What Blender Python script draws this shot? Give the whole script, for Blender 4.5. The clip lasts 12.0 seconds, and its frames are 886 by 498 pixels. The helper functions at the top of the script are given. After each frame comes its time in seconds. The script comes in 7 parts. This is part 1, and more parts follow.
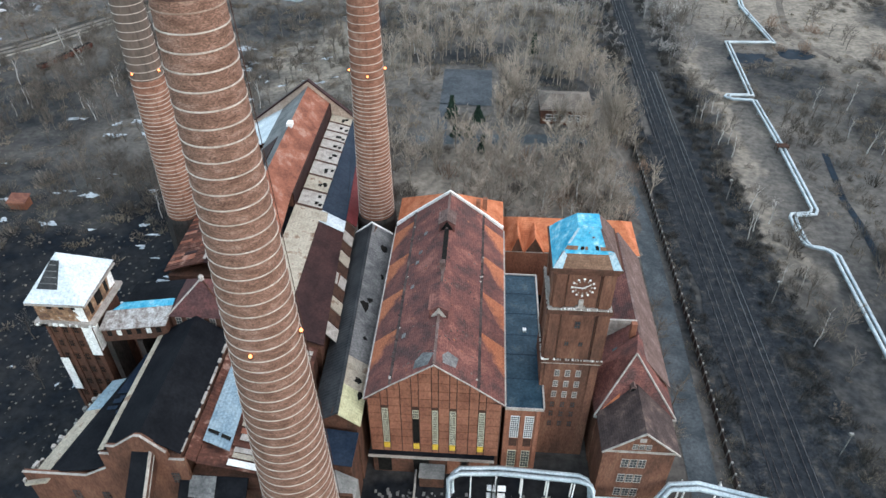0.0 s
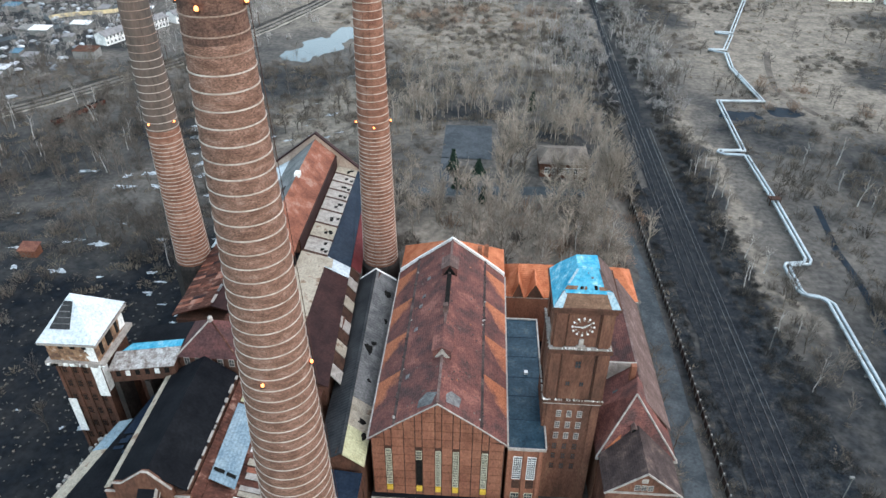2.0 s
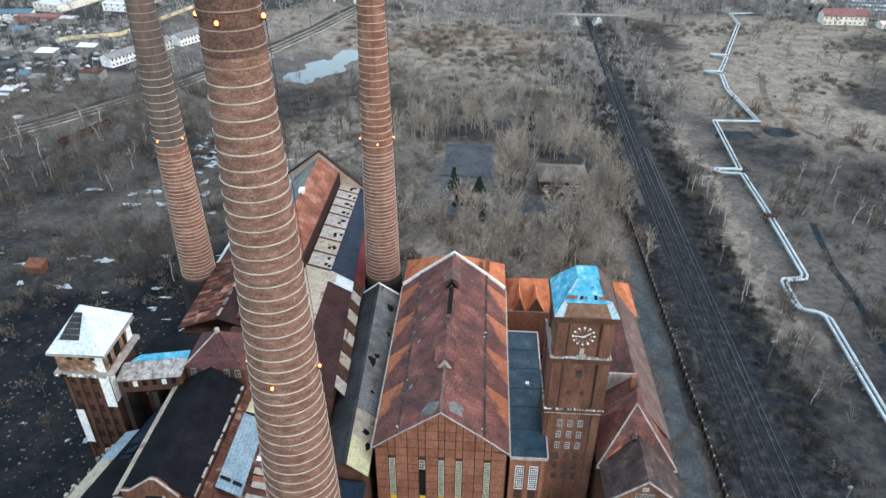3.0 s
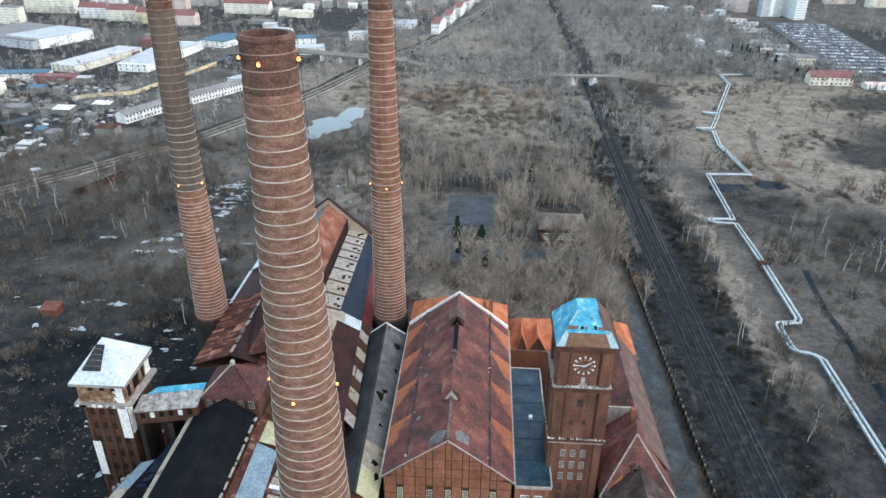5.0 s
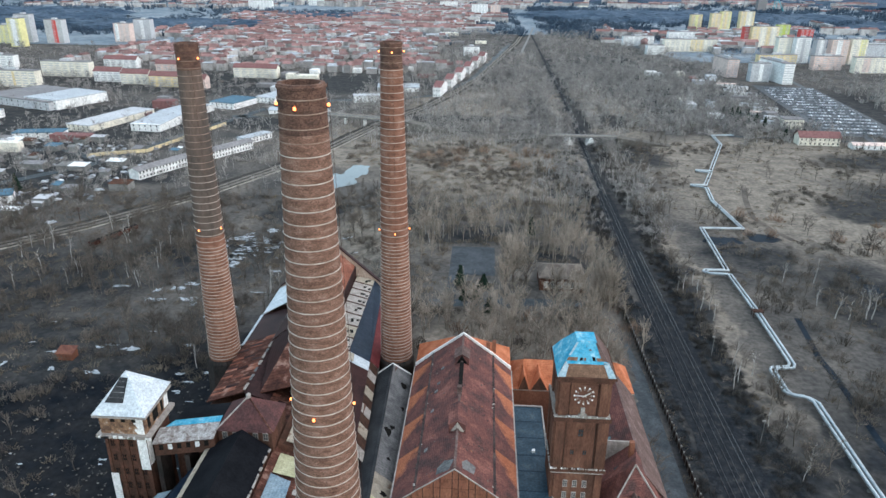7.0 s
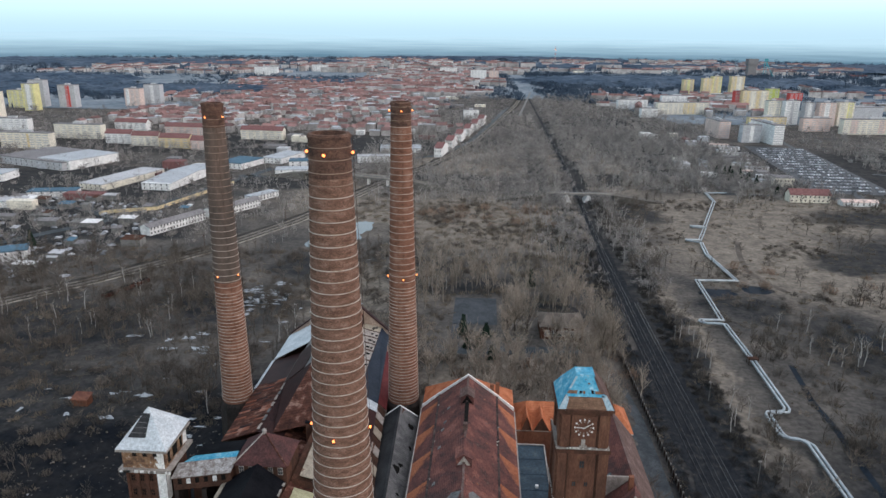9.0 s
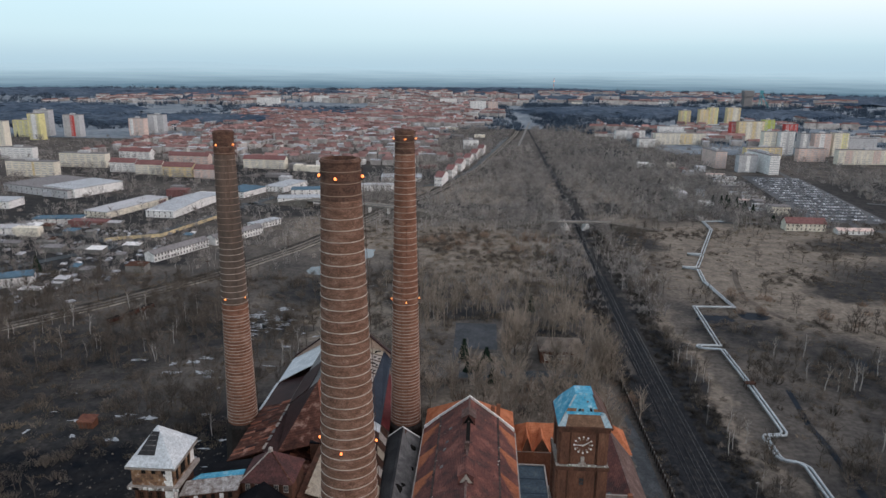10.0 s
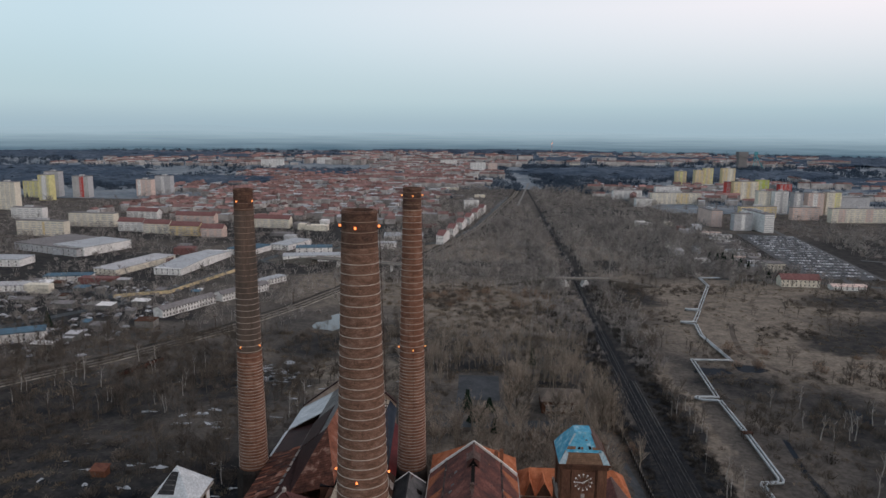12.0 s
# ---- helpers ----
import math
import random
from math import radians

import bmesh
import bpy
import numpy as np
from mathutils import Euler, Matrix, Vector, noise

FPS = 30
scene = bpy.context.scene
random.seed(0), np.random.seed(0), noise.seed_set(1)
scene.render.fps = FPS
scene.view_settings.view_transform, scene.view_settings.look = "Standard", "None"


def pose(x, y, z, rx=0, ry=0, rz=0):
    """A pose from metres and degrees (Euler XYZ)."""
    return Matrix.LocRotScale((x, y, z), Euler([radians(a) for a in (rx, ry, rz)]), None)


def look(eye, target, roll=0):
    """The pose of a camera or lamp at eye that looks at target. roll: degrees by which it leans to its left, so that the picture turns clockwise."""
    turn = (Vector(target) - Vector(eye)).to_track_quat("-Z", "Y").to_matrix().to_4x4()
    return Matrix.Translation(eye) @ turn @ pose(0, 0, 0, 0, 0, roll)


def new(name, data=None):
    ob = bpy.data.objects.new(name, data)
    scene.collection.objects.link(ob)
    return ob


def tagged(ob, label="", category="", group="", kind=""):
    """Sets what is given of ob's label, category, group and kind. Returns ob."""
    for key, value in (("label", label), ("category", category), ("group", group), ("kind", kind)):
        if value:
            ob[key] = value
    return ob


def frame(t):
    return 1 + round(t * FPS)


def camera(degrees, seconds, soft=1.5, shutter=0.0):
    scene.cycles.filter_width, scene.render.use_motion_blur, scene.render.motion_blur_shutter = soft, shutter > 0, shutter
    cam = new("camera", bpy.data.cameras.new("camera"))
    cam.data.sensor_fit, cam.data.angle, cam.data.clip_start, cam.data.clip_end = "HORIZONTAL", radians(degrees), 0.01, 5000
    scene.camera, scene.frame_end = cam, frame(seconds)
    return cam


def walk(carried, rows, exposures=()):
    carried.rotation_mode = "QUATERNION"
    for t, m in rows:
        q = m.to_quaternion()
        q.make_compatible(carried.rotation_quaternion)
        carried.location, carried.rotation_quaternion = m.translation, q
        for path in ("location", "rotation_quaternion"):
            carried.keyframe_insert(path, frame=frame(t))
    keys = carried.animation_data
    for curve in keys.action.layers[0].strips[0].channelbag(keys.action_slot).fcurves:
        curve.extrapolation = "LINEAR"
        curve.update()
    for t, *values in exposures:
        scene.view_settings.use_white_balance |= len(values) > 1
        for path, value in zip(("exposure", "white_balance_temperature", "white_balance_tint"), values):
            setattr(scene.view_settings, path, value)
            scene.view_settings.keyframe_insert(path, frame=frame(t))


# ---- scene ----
cam = camera(65.6, 12.0)
EXPOSURES = [(0, 0.22, 5600, -2), (3, 0.2, 5560, -2), (5.5, 0.06, 5520, -2), (7, -0.12, 5520, -2), (9.5, -0.84, 5980, 6), (12, -1.45, 6200, 9)]
PATH = [
    (0, (7.957, -90.594, 138.657), (3.225, -12.878, 75.905), 0.2),
    (0.5, (7.845, -91.748, 138.626), (2.961, -11.714, 78.871), 0.3),
    (1, (7.675, -93.117, 138.637), (2.759, -12.048, 80.296), 0.3),
    (1.5, (7.535, -94.574, 138.660), (2.621, -12.694, 81.462), 0.3),
    (2, (7.313, -96.339, 138.715), (2.402, -13.603, 82.764), 0.4),
    (2.5, (7.064, -98.183, 138.730), (2.152, -14.601, 84.050), 0.4),
    (3, (6.756, -100.312, 138.716), (1.858, -15.815, 85.460), 0.4),
    (5, (5.683, -110.124, 138.601), (0.556, -21.425, 92.707), 0.5),
    (5.5, (5.423, -112.848, 138.577), (0.206, -23.176, 94.625), 0.5),
    (6, (5.158, -115.777, 138.545), (-0.098, -25.154, 96.595), 0.5),
    (6.5, (4.897, -118.668, 138.473), (-0.405, -27.174, 98.465), 0.6),
    (7, (4.665, -121.771, 138.424), (-0.678, -29.386, 100.523), 0.6),
    (9, (3.656, -134.418, 138.346), (-1.897, -39.076, 108.699), 0.5),
    (9.5, (3.430, -137.565, 138.385), (-2.134, -41.624, 110.739), 0.5),
    (10, (3.175, -140.799, 138.376), (-2.399, -44.276, 112.835), 0.6),
    (10.5, (2.934, -144.050, 138.381), (-2.666, -47.002, 114.921), 0.5),
    (11, (2.755, -147.418, 138.392), (-2.905, -49.876, 117.097), 0.5),
    (11.5, (2.639, -150.767, 138.419), (-3.097, -52.804, 119.170), 0.5),
    (12, (2.456, -154.204, 138.414), (-3.354, -55.839, 121.366), 0.5),
]
walk(cam, [(t, look(eye, target, roll)) for t, eye, target, roll in PATH], EXPOSURES)

# ---------------------------------------------------------------- light
SUN_ELEVATION, SUN_TURN = radians(18), radians(140)
world = bpy.data.worlds.new("evening_sky")
scene.world = world
world.use_nodes = True
wt = world.node_tree
sky = wt.nodes.new("ShaderNodeTexSky")
sky.sky_type, sky.sun_disc = "NISHITA", False
sky.sun_elevation, sky.sun_rotation = SUN_ELEVATION, SUN_TURN
sky.altitude, sky.air_density, sky.dust_density, sky.ozone_density = 300, 1.0, 2.6, 1.0
# evening haze over the clear sky: paler upwards, pinkish towards the set sun in the east of the plan
air = wt.nodes.new("ShaderNodeTexCoord")
parts = wt.nodes.new("ShaderNodeSeparateXYZ")
wt.links.new(air.outputs["Generated"], parts.inputs[0])
haze = wt.nodes.new("ShaderNodeValToRGB")
haze.color_ramp.interpolation = "EASE"
stops = haze.color_ramp.elements
stops[0].position, stops[0].color = 0.0, (0.74, 0.96, 1.08, 1)
stops[1].position, stops[1].color = 1.0, (0.5, 0.6, 0.72, 1)
for p, col in ((0.045, (0.9, 1.14, 1.23, 1)), (0.16, (1.12, 1.34, 1.41, 1)), (0.42, (0.72, 0.84, 0.94, 1))):
    stops.new(p).color = col
wt.links.new(parts.outputs[2], haze.inputs[0])
side, lift, both = (wt.nodes.new("ShaderNodeMapRange"), wt.nodes.new("ShaderNodeMapRange"), wt.nodes.new("ShaderNodeMath"))
side.inputs[1].default_value, side.inputs[2].default_value = -0.5, 0.62
lift.inputs[1].default_value, lift.inputs[2].default_value = 0.03, 0.16
both.operation = "MULTIPLY"
wt.links.new(parts.outputs[0], side.inputs[0]), wt.links.new(parts.outputs[2], lift.inputs[0])
wt.links.new(side.outputs[0], both.inputs[0]), wt.links.new(lift.outputs[0], both.inputs[1])
dusk = wt.nodes.new("ShaderNodeMix")
dusk.data_type = "RGBA"
dusk.inputs[7].default_value = (2.06, 1.80, 1.78, 1)
wt.links.new(both.outputs[0], dusk.inputs[0]), wt.links.new(haze.outputs[0], dusk.inputs[6])
mist = wt.nodes.new("ShaderNodeBackground")
wt.links.new(dusk.outputs[2], mist.inputs[0])
mist.inputs[1].default_value = 1.3
wt.links.new(sky.outputs[0], wt.nodes["Background"].inputs[0])
wt.nodes["Background"].inputs[1].default_value = 0.05
add = wt.nodes.new("ShaderNodeAddShader")
wt.links.new(wt.nodes["Background"].outputs[0], add.inputs[0]), wt.links.new(mist.outputs[0], add.inputs[1])
wt.links.new(add.outputs[0], wt.nodes["World Output"].inputs[0])
lamp = bpy.data.lights.new("sun", "SUN")
lamp.energy, lamp.angle, lamp.color = 0.55, radians(16), (1.0, 0.91, 0.82)
sun = new("sun", lamp)
way = Vector((math.sin(SUN_TURN) * math.cos(SUN_ELEVATION), math.cos(SUN_TURN) * math.cos(SUN_ELEVATION), math.sin(SUN_ELEVATION)))
sun.matrix_world = look(way * 300, (0, 0, 0))

# ---------------------------------------------------------------- materials
def mat(name, c1, c2, size=3.0, fine=0.3, rough=0.85, bump=0.15, metal=0.0, c3=None, streak=1.0, ribs=None, per_piece=0.0, island=0.0, spec=0.04, grain=0.26):
    """Two-scale mottled surface in world metres. streak stretches the stains downwards; ribs: (axis, metres) for corrugation or courses."""
    m = bpy.data.materials.new(name)
    m.use_nodes = True
    n, l = m.node_tree.nodes, m.node_tree.links
    b = n["Principled BSDF"]
    b.inputs["Roughness"].default_value, b.inputs["Metallic"].default_value = rough, metal
    b.inputs["Specular IOR Level"].default_value = spec
    geo = n.new("ShaderNodeNewGeometry")
    stretch = n.new("ShaderNodeVectorMath")
    stretch.operation = "MULTIPLY"
    stretch.inputs[1].default_value = (1, 1, 1 / streak)
    l.new(geo.outputs["Position"], stretch.inputs[0])
    big, small = n.new("ShaderNodeTexNoise"), n.new("ShaderNodeTexNoise")
    for tex, s, d in ((big, size, 5), (small, fine, 3)):
        tex.inputs["Scale"].default_value, tex.inputs["Detail"].default_value = 1 / s, d
        tex.inputs["Roughness"].default_value = 0.62
        l.new(stretch.outputs[0], tex.inputs["Vector"])
    ramp = n.new("ShaderNodeValToRGB")
    ramp.color_ramp.elements[0].position, ramp.color_ramp.elements[1].position = 0.36, 0.64
    ramp.color_ramp.elements[0].color, ramp.color_ramp.elements[1].color = (*c1, 1), (*c2, 1)
    if c3:
        e = ramp.color_ramp.elements.new(0.8)
        ramp.color_ramp.elements[1].position = 0.56
        ramp.color_ramp.elements[2].position = 0.66
        e.color = (*c3, 1)
        ramp.color_ramp.elements[2].color = (*c3, 1)
    l.new(big.outputs[0], ramp.inputs[0])
    hsv = n.new("ShaderNodeHueSaturation")
    l.new(ramp.outputs[0], hsv.inputs["Color"])
    value = n.new("ShaderNodeMapRange")
    value.inputs[1].default_value, value.inputs[2].default_value = 0.3, 0.7
    value.inputs[3].default_value, value.inputs[4].default_value = 1 - grain, 1 + grain
    l.new(small.outputs[0], value.inputs[0])
    last = value.outputs[0]
    for amount, socket in ((per_piece, "object"), (island, "island")):
        if amount:
            spread = n.new("ShaderNodeMapRange")
            spread.inputs[3].default_value, spread.inputs[4].default_value = 1 - amount, 1 + amount
            if socket == "object":
                l.new(n.new("ShaderNodeObjectInfo").outputs["Random"], spread.inputs[0])
            else:
                l.new(geo.outputs["Random Per Island"], spread.inputs[0])
            times = n.new("ShaderNodeMath")
            times.operation = "MULTIPLY"
            l.new(last, times.inputs[0]), l.new(spread.outputs[0], times.inputs[1])
            last = times.outputs[0]
    l.new(last, hsv.inputs["Value"])
    l.new(hsv.outputs[0], b.inputs["Base Color"])
    height = small.outputs[0]
    if ribs:
        axis, pitch = ribs
        wave = n.new("ShaderNodeTexWave")
        wave.bands_direction = axis
        wave.inputs["Scale"].default_value = 0.314 / pitch
        wave.inputs["Distortion"].default_value = 0.4
        l.new(geo.outputs["Position"], wave.inputs["Vector"])
        add = n.new("ShaderNodeMath")
        l.new(wave.outputs[1], add.inputs[0]), l.new(small.outputs[0], add.inputs[1])
        height = add.outputs[0]
    bumper = n.new("ShaderNodeBump")
    bumper.inputs["Strength"].default_value, bumper.inputs["Distance"].default_value = bump, 0.15
    l.new(height, bumper.inputs["Height"])
    l.new(bumper.outputs[0], b.inputs["Normal"])
    return m


def glow(name, colour, strength):
    m = bpy.data.materials.new(name)
    m.use_nodes = True
    b = m.node_tree.nodes["Principled BSDF"]
    b.inputs["Base Color"].default_value = (*colour, 1)
    b.inputs["Emission Color"].default_value = (*colour, 1)
    b.inputs["Emission Strength"].default_value = strength
    return m


M_STACK = mat("chimney_brick", (0.12, 0.068, 0.048), (0.2, 0.117, 0.085), 2.2, 0.28, 0.9, 0.4, streak=0.35, c3=(0.235, 0.15, 0.115), grain=0.6)
M_STACK_DARK = mat("sooty_brick", (0.07, 0.044, 0.035), (0.125, 0.072, 0.053), 2.5, 0.3, 0.9, 0.4, streak=0.6, c3=(0.16, 0.1, 0.075), grain=0.5)
M_STACK_RED = mat("rusty_red_chimney_brick", (0.14, 0.068, 0.046), (0.225, 0.115, 0.078), 3, 0.3, 0.9, 0.4, streak=0.6, c3=(0.26, 0.155, 0.115), grain=0.5)
M_STACK_GREY = mat("grey_brown_brick", (0.085, 0.07, 0.06), (0.15, 0.105, 0.083), 9, 0.6, 0.9, 0.3, streak=4)
M_PLINTH = mat("black_sooty_brick", (0.028, 0.0256, 0.024), (0.056, 0.044, 0.0384), 3, 0.5, 0.9, 0.3, streak=2)
M_BAND = mat("galvanised_band", (0.36, 0.3, 0.25), (0.54, 0.47, 0.41), 2, 0.3, 0.6, 0.1, metal=0.2)
M_BAND_OLD = mat("rusted_band", (0.2, 0.135, 0.1), (0.33, 0.25, 0.2), 2, 0.3, 0.7, 0.1)
M_BRICK = mat("red_brick", (0.1651, 0.07224, 0.04678), (0.2339, 0.1101, 0.0688), 4, 0.35, 0.9, 0.25, streak=2, per_piece=0.12)
M_TOWER = mat("weathered_tower_brick", (0.083, 0.045, 0.032), (0.14, 0.07, 0.047), 4, 0.35, 0.9, 0.3, streak=3, c3=(0.17, 0.094, 0.062), per_piece=0.08)
M_BROWN = mat("dirty_brown_brick", (0.056, 0.0336, 0.0252), (0.1064, 0.0532, 0.0364), 3, 0.4, 0.9, 0.25, streak=2)
M_BROKEN = mat("flaking_plaster_and_brick", (0.1, 0.062, 0.045), (0.26, 0.16, 0.095), 2.0, 0.4, 0.9, 0.4, c3=(0.46, 0.43, 0.39))
M_STEEL = mat("dark_steel_frame", (0.04, 0.024, 0.0192), (0.072, 0.04, 0.028), 2, 0.4, 0.7, 0.1)
M_TILE = mat("old_red_roof_tiles", (0.075, 0.045, 0.042), (0.14, 0.062, 0.053), 4.5, 0.35, 0.8, 0.4, ribs=("Z", 0.35), c3=(0.2, 0.092, 0.074), grain=0.4)
M_TILE_GREY = mat("sooty_roof_tiles", (0.0884, 0.0612, 0.0544), (0.1292, 0.0884, 0.0782), 4, 0.5, 0.8, 0.35, ribs=("Z", 0.35), c3=(0.17, 0.1258, 0.1156))
M_TILE_DARK = mat("blackened_roof_tiles", (0.04, 0.031, 0.03), (0.07, 0.052, 0.048), 3, 0.4, 0.8, 0.35, ribs=("Z", 0.35), c3=(0.11, 0.08, 0.07))
M_ORANGE = mat("orange_roof_tiles", (0.304, 0.1, 0.0464), (0.448, 0.172, 0.088), 3, 0.4, 0.75, 0.3, ribs=("Z", 0.35), per_piece=0.12)
def bay_tiles(name, start, pitch, first, last):
    """Sooty tiles whose bays weather clean and orange towards the far end of each bay and the eave."""
    m = mat(name, (0.075, 0.045, 0.042), (0.14, 0.062, 0.053), 4.5, 0.35, 0.8, 0.4, ribs=("Z", 0.35), c3=(0.18, 0.085, 0.068), grain=0.4)
    n, l = m.node_tree.nodes, m.node_tree.links
    geo, split, tex = n.new("ShaderNodeNewGeometry"), n.new("ShaderNodeSeparateXYZ"), n.new("ShaderNodeTexNoise")
    tex.inputs["Scale"].default_value, tex.inputs["Detail"].default_value = 0.45, 5
    l.new(geo.outputs["Position"], split.inputs[0]), l.new(geo.outputs["Position"], tex.inputs["Vector"])

    def calc(op, a, b, c=None):
        q = n.new("ShaderNodeMath")
        q.operation = op
        for i, v in enumerate((a, b, c)):
            if v is not None:
                if isinstance(v, (int, float)):
                    q.inputs[i].default_value = v
                else:
                    l.new(v, q.inputs[i])
        return q.outputs[0]
    along = calc("DIVIDE", calc("SUBTRACT", split.outputs[1], start), pitch)
    saw = calc("FRACT", along, 0)
    low = calc("MULTIPLY_ADD", split.outputs[2], -0.105, 0.105 * 27.2)
    wash = calc("ADD", calc("ADD", saw, low), calc("MULTIPLY_ADD", tex.outputs[0], 0.5, -0.25))
    clean = n.new("ShaderNodeMapRange")
    clean.inputs[1].default_value, clean.inputs[2].default_value = 0.56, 0.76
    l.new(wash, clean.inputs[0])
    inside = calc("MULTIPLY", calc("GREATER_THAN", along, first), calc("LESS_THAN", along, last))
    amount = calc("MULTIPLY", calc("MULTIPLY", clean.outputs[0], inside), 0.95)
    tone, mix = n.new("ShaderNodeMix"), n.new("ShaderNodeMix")
    tone.data_type = mix.data_type = "RGBA"
    l.new(tex.outputs[0], tone.inputs[0])
    tone.inputs[6].default_value, tone.inputs[7].default_value = (0.26, 0.09, 0.047, 1), (0.38, 0.155, 0.083, 1)
    hsv = [k for k in n if k.type == "HUE_SAT"][0]
    l.new(amount, mix.inputs[0]), l.new(hsv.inputs["Color"].links[0].from_socket, mix.inputs[6]), l.new(tone.outputs[2], mix.inputs[7])
    l.new(mix.outputs[2], hsv.inputs["Color"])
    return m


M_BAYS = bay_tiles("weathered_roof_bays", 2.7, 13.3, 0.0, 4.0)
M_TAR = mat("black_tar_felt", (0.00504, 0.00546, 0.00714), (0.01092, 0.01134, 0.01344), 5, 0.6, 0.75, 0.2, spec=0.04)
M_TAR_BLUE = mat("wet_blue_black_felt", (0.0098, 0.0154, 0.028), (0.021, 0.0294, 0.0455), 6, 0.6, 0.38, 0.1, spec=0.04)
M_FLATBLUE = mat("wet_slate_blue_felt", (0.01, 0.024, 0.038), (0.022, 0.042, 0.06), 4, 0.6, 0.45, 0.2, c3=(0.042, 0.058, 0.068), spec=0.14, grain=0.4)
M_MAROON = mat("dark_maroon_sheet", (0.024, 0.0136, 0.0136), (0.044, 0.0224, 0.0208), 6, 0.5, 0.5, 0.15, ribs=("X", 0.9))
M_RUST = mat("rusted_corrugated_sheet", (0.042, 0.022, 0.018), (0.095, 0.042, 0.03), 3.0, 0.5, 0.7, 0.5, ribs=("Y", 0.8), c3=(0.23, 0.14, 0.11))
M_RUST_RED = mat("red_rust_sheet", (0.136, 0.056, 0.0384), (0.232, 0.096, 0.0624), 5, 0.4, 0.75, 0.4, ribs=("Y", 0.6), c3=(0.296, 0.168, 0.128))
M_WHITE_SHEET = mat("white_roof_sheet", (0.3864, 0.4232, 0.4508), (0.5336, 0.5612, 0.5796), 5, 0.5, 0.5, 0.1)
M_GREY_SHEET = mat("grey_metal_sheet", (0.0896, 0.0896, 0.0896), (0.1856, 0.1792, 0.176), 4, 0.5, 0.5, 0.3, ribs=("Y", 0.9), metal=0.2)
M_DARK_SHEET = mat("dark_grey_sheet", (0.024, 0.02496, 0.02688), (0.0456, 0.0456, 0.04704), 5, 0.6, 0.5, 0.3, ribs=("Y", 0.9))
M_BEIGE = mat("stained_beige_sheet", (0.2448, 0.2108, 0.1632), (0.34, 0.2992, 0.238), 3, 0.4, 0.7, 0.3, ribs=("X", 0.8), c3=(0.17, 0.1156, 0.0816))
M_YELLOW_SHEET = mat("pale_yellow_sheet", (0.336, 0.32, 0.192), (0.44, 0.416, 0.264), 2, 0.4, 0.6, 0.2, ribs=("Y", 0.7))
M_PALEBLUE = mat("pale_blue_sheet", (0.1613, 0.2189, 0.265), (0.2419, 0.2995, 0.3341), 4, 0.5, 0.45, 0.3, ribs=("X", 0.7), metal=0.15)
M_CYAN = mat("cyan_tarpaulin", (0.051, 0.2448, 0.3808), (0.1292, 0.3536, 0.476), 2.2, 0.5, 0.5, 0.4, c3=(0.3536, 0.5032, 0.5712))
M_PALECYAN = mat("pale_tarpaulin", (0.2352, 0.3472, 0.4032), (0.3808, 0.448, 0.4816), 1.5, 0.4, 0.5, 0.3)
M_OLDTILE = mat("brown_bare_battens", (0.12, 0.072, 0.048), (0.192, 0.12, 0.08), 1.4, 0.3, 0.9, 0.4, ribs=("Z", 0.4))
M_WHITE = mat("white_paint", (0.62, 0.60, 0.57), (0.80, 0.79, 0.77), 2, 0.4, 0.7, 0.1)
M_STONE = mat("pale_stone_coping", (0.24, 0.212, 0.188), (0.368, 0.336, 0.304), 1.5, 0.3, 0.85, 0.2)
M_YELLOW = mat("yellow_board", (0.496, 0.32, 0.032), (0.6, 0.416, 0.064), 1.0, 0.3, 0.6, 0.1)
M_WINFRAME = mat("pale_window_bars", (0.36, 0.336, 0.24), (0.496, 0.464, 0.352), 1, 0.3, 0.7, 0.1)
M_GLASS = mat("dusty_window_glass", (0.03, 0.035, 0.04), (0.07, 0.075, 0.075), 1.2, 0.3, 0.15, 0.02, spec=0.5)
M_HOLE = mat("dark_broken_opening", (0.008, 0.008, 0.008), (0.016, 0.0144, 0.0128), 1, 0.3, 0.9, 0.1)
M_CONCRETE = mat("grey_concrete", (0.1408, 0.1408, 0.1344), (0.2176, 0.2112, 0.1984), 3, 0.4, 0.9, 0.2, per_piece=0.1)
M_PIPE = mat("silver_pipe_lagging", (0.29, 0.33, 0.35), (0.43, 0.47, 0.49), 6, 0.5, 0.4, 0.1, metal=0.35)
M_RAIL = mat("worn_steel_rail", (0.1232, 0.1176, 0.1176), (0.196, 0.1904, 0.1904), 5, 0.4, 0.35, 0.05, metal=0.8)
M_BALLAST = mat("dark_ballast", (0.0115, 0.0135, 0.017), (0.0235, 0.0255, 0.0285), 2.5, 0.5, 0.9, 0.4, c3=(0.05, 0.047, 0.043), grain=0.5)
M_ASPHALT = mat("damp_asphalt", (0.034, 0.04, 0.046), (0.066, 0.072, 0.079), 6, 0.7, 0.5, 0.15)
M_WETPATH = mat("wet_grey_path", (0.034, 0.041, 0.046), (0.068, 0.076, 0.082), 6, 0.7, 0.5, 0.15)
M_DIRTROAD = mat("pale_dirt_road", (0.2, 0.18, 0.15), (0.31, 0.28, 0.23), 8, 0.8, 0.9, 0.2)
M_SNOW = mat("dirty_snow_patch", (0.22, 0.25, 0.27), (0.48, 0.5, 0.52), 2.5, 0.5, 0.7, 0.4)
M_WATER = mat("still_pond_water", (0.03, 0.045, 0.05), (0.04, 0.055, 0.06), 12, 2, 0.06, 0.0, spec=0.6)
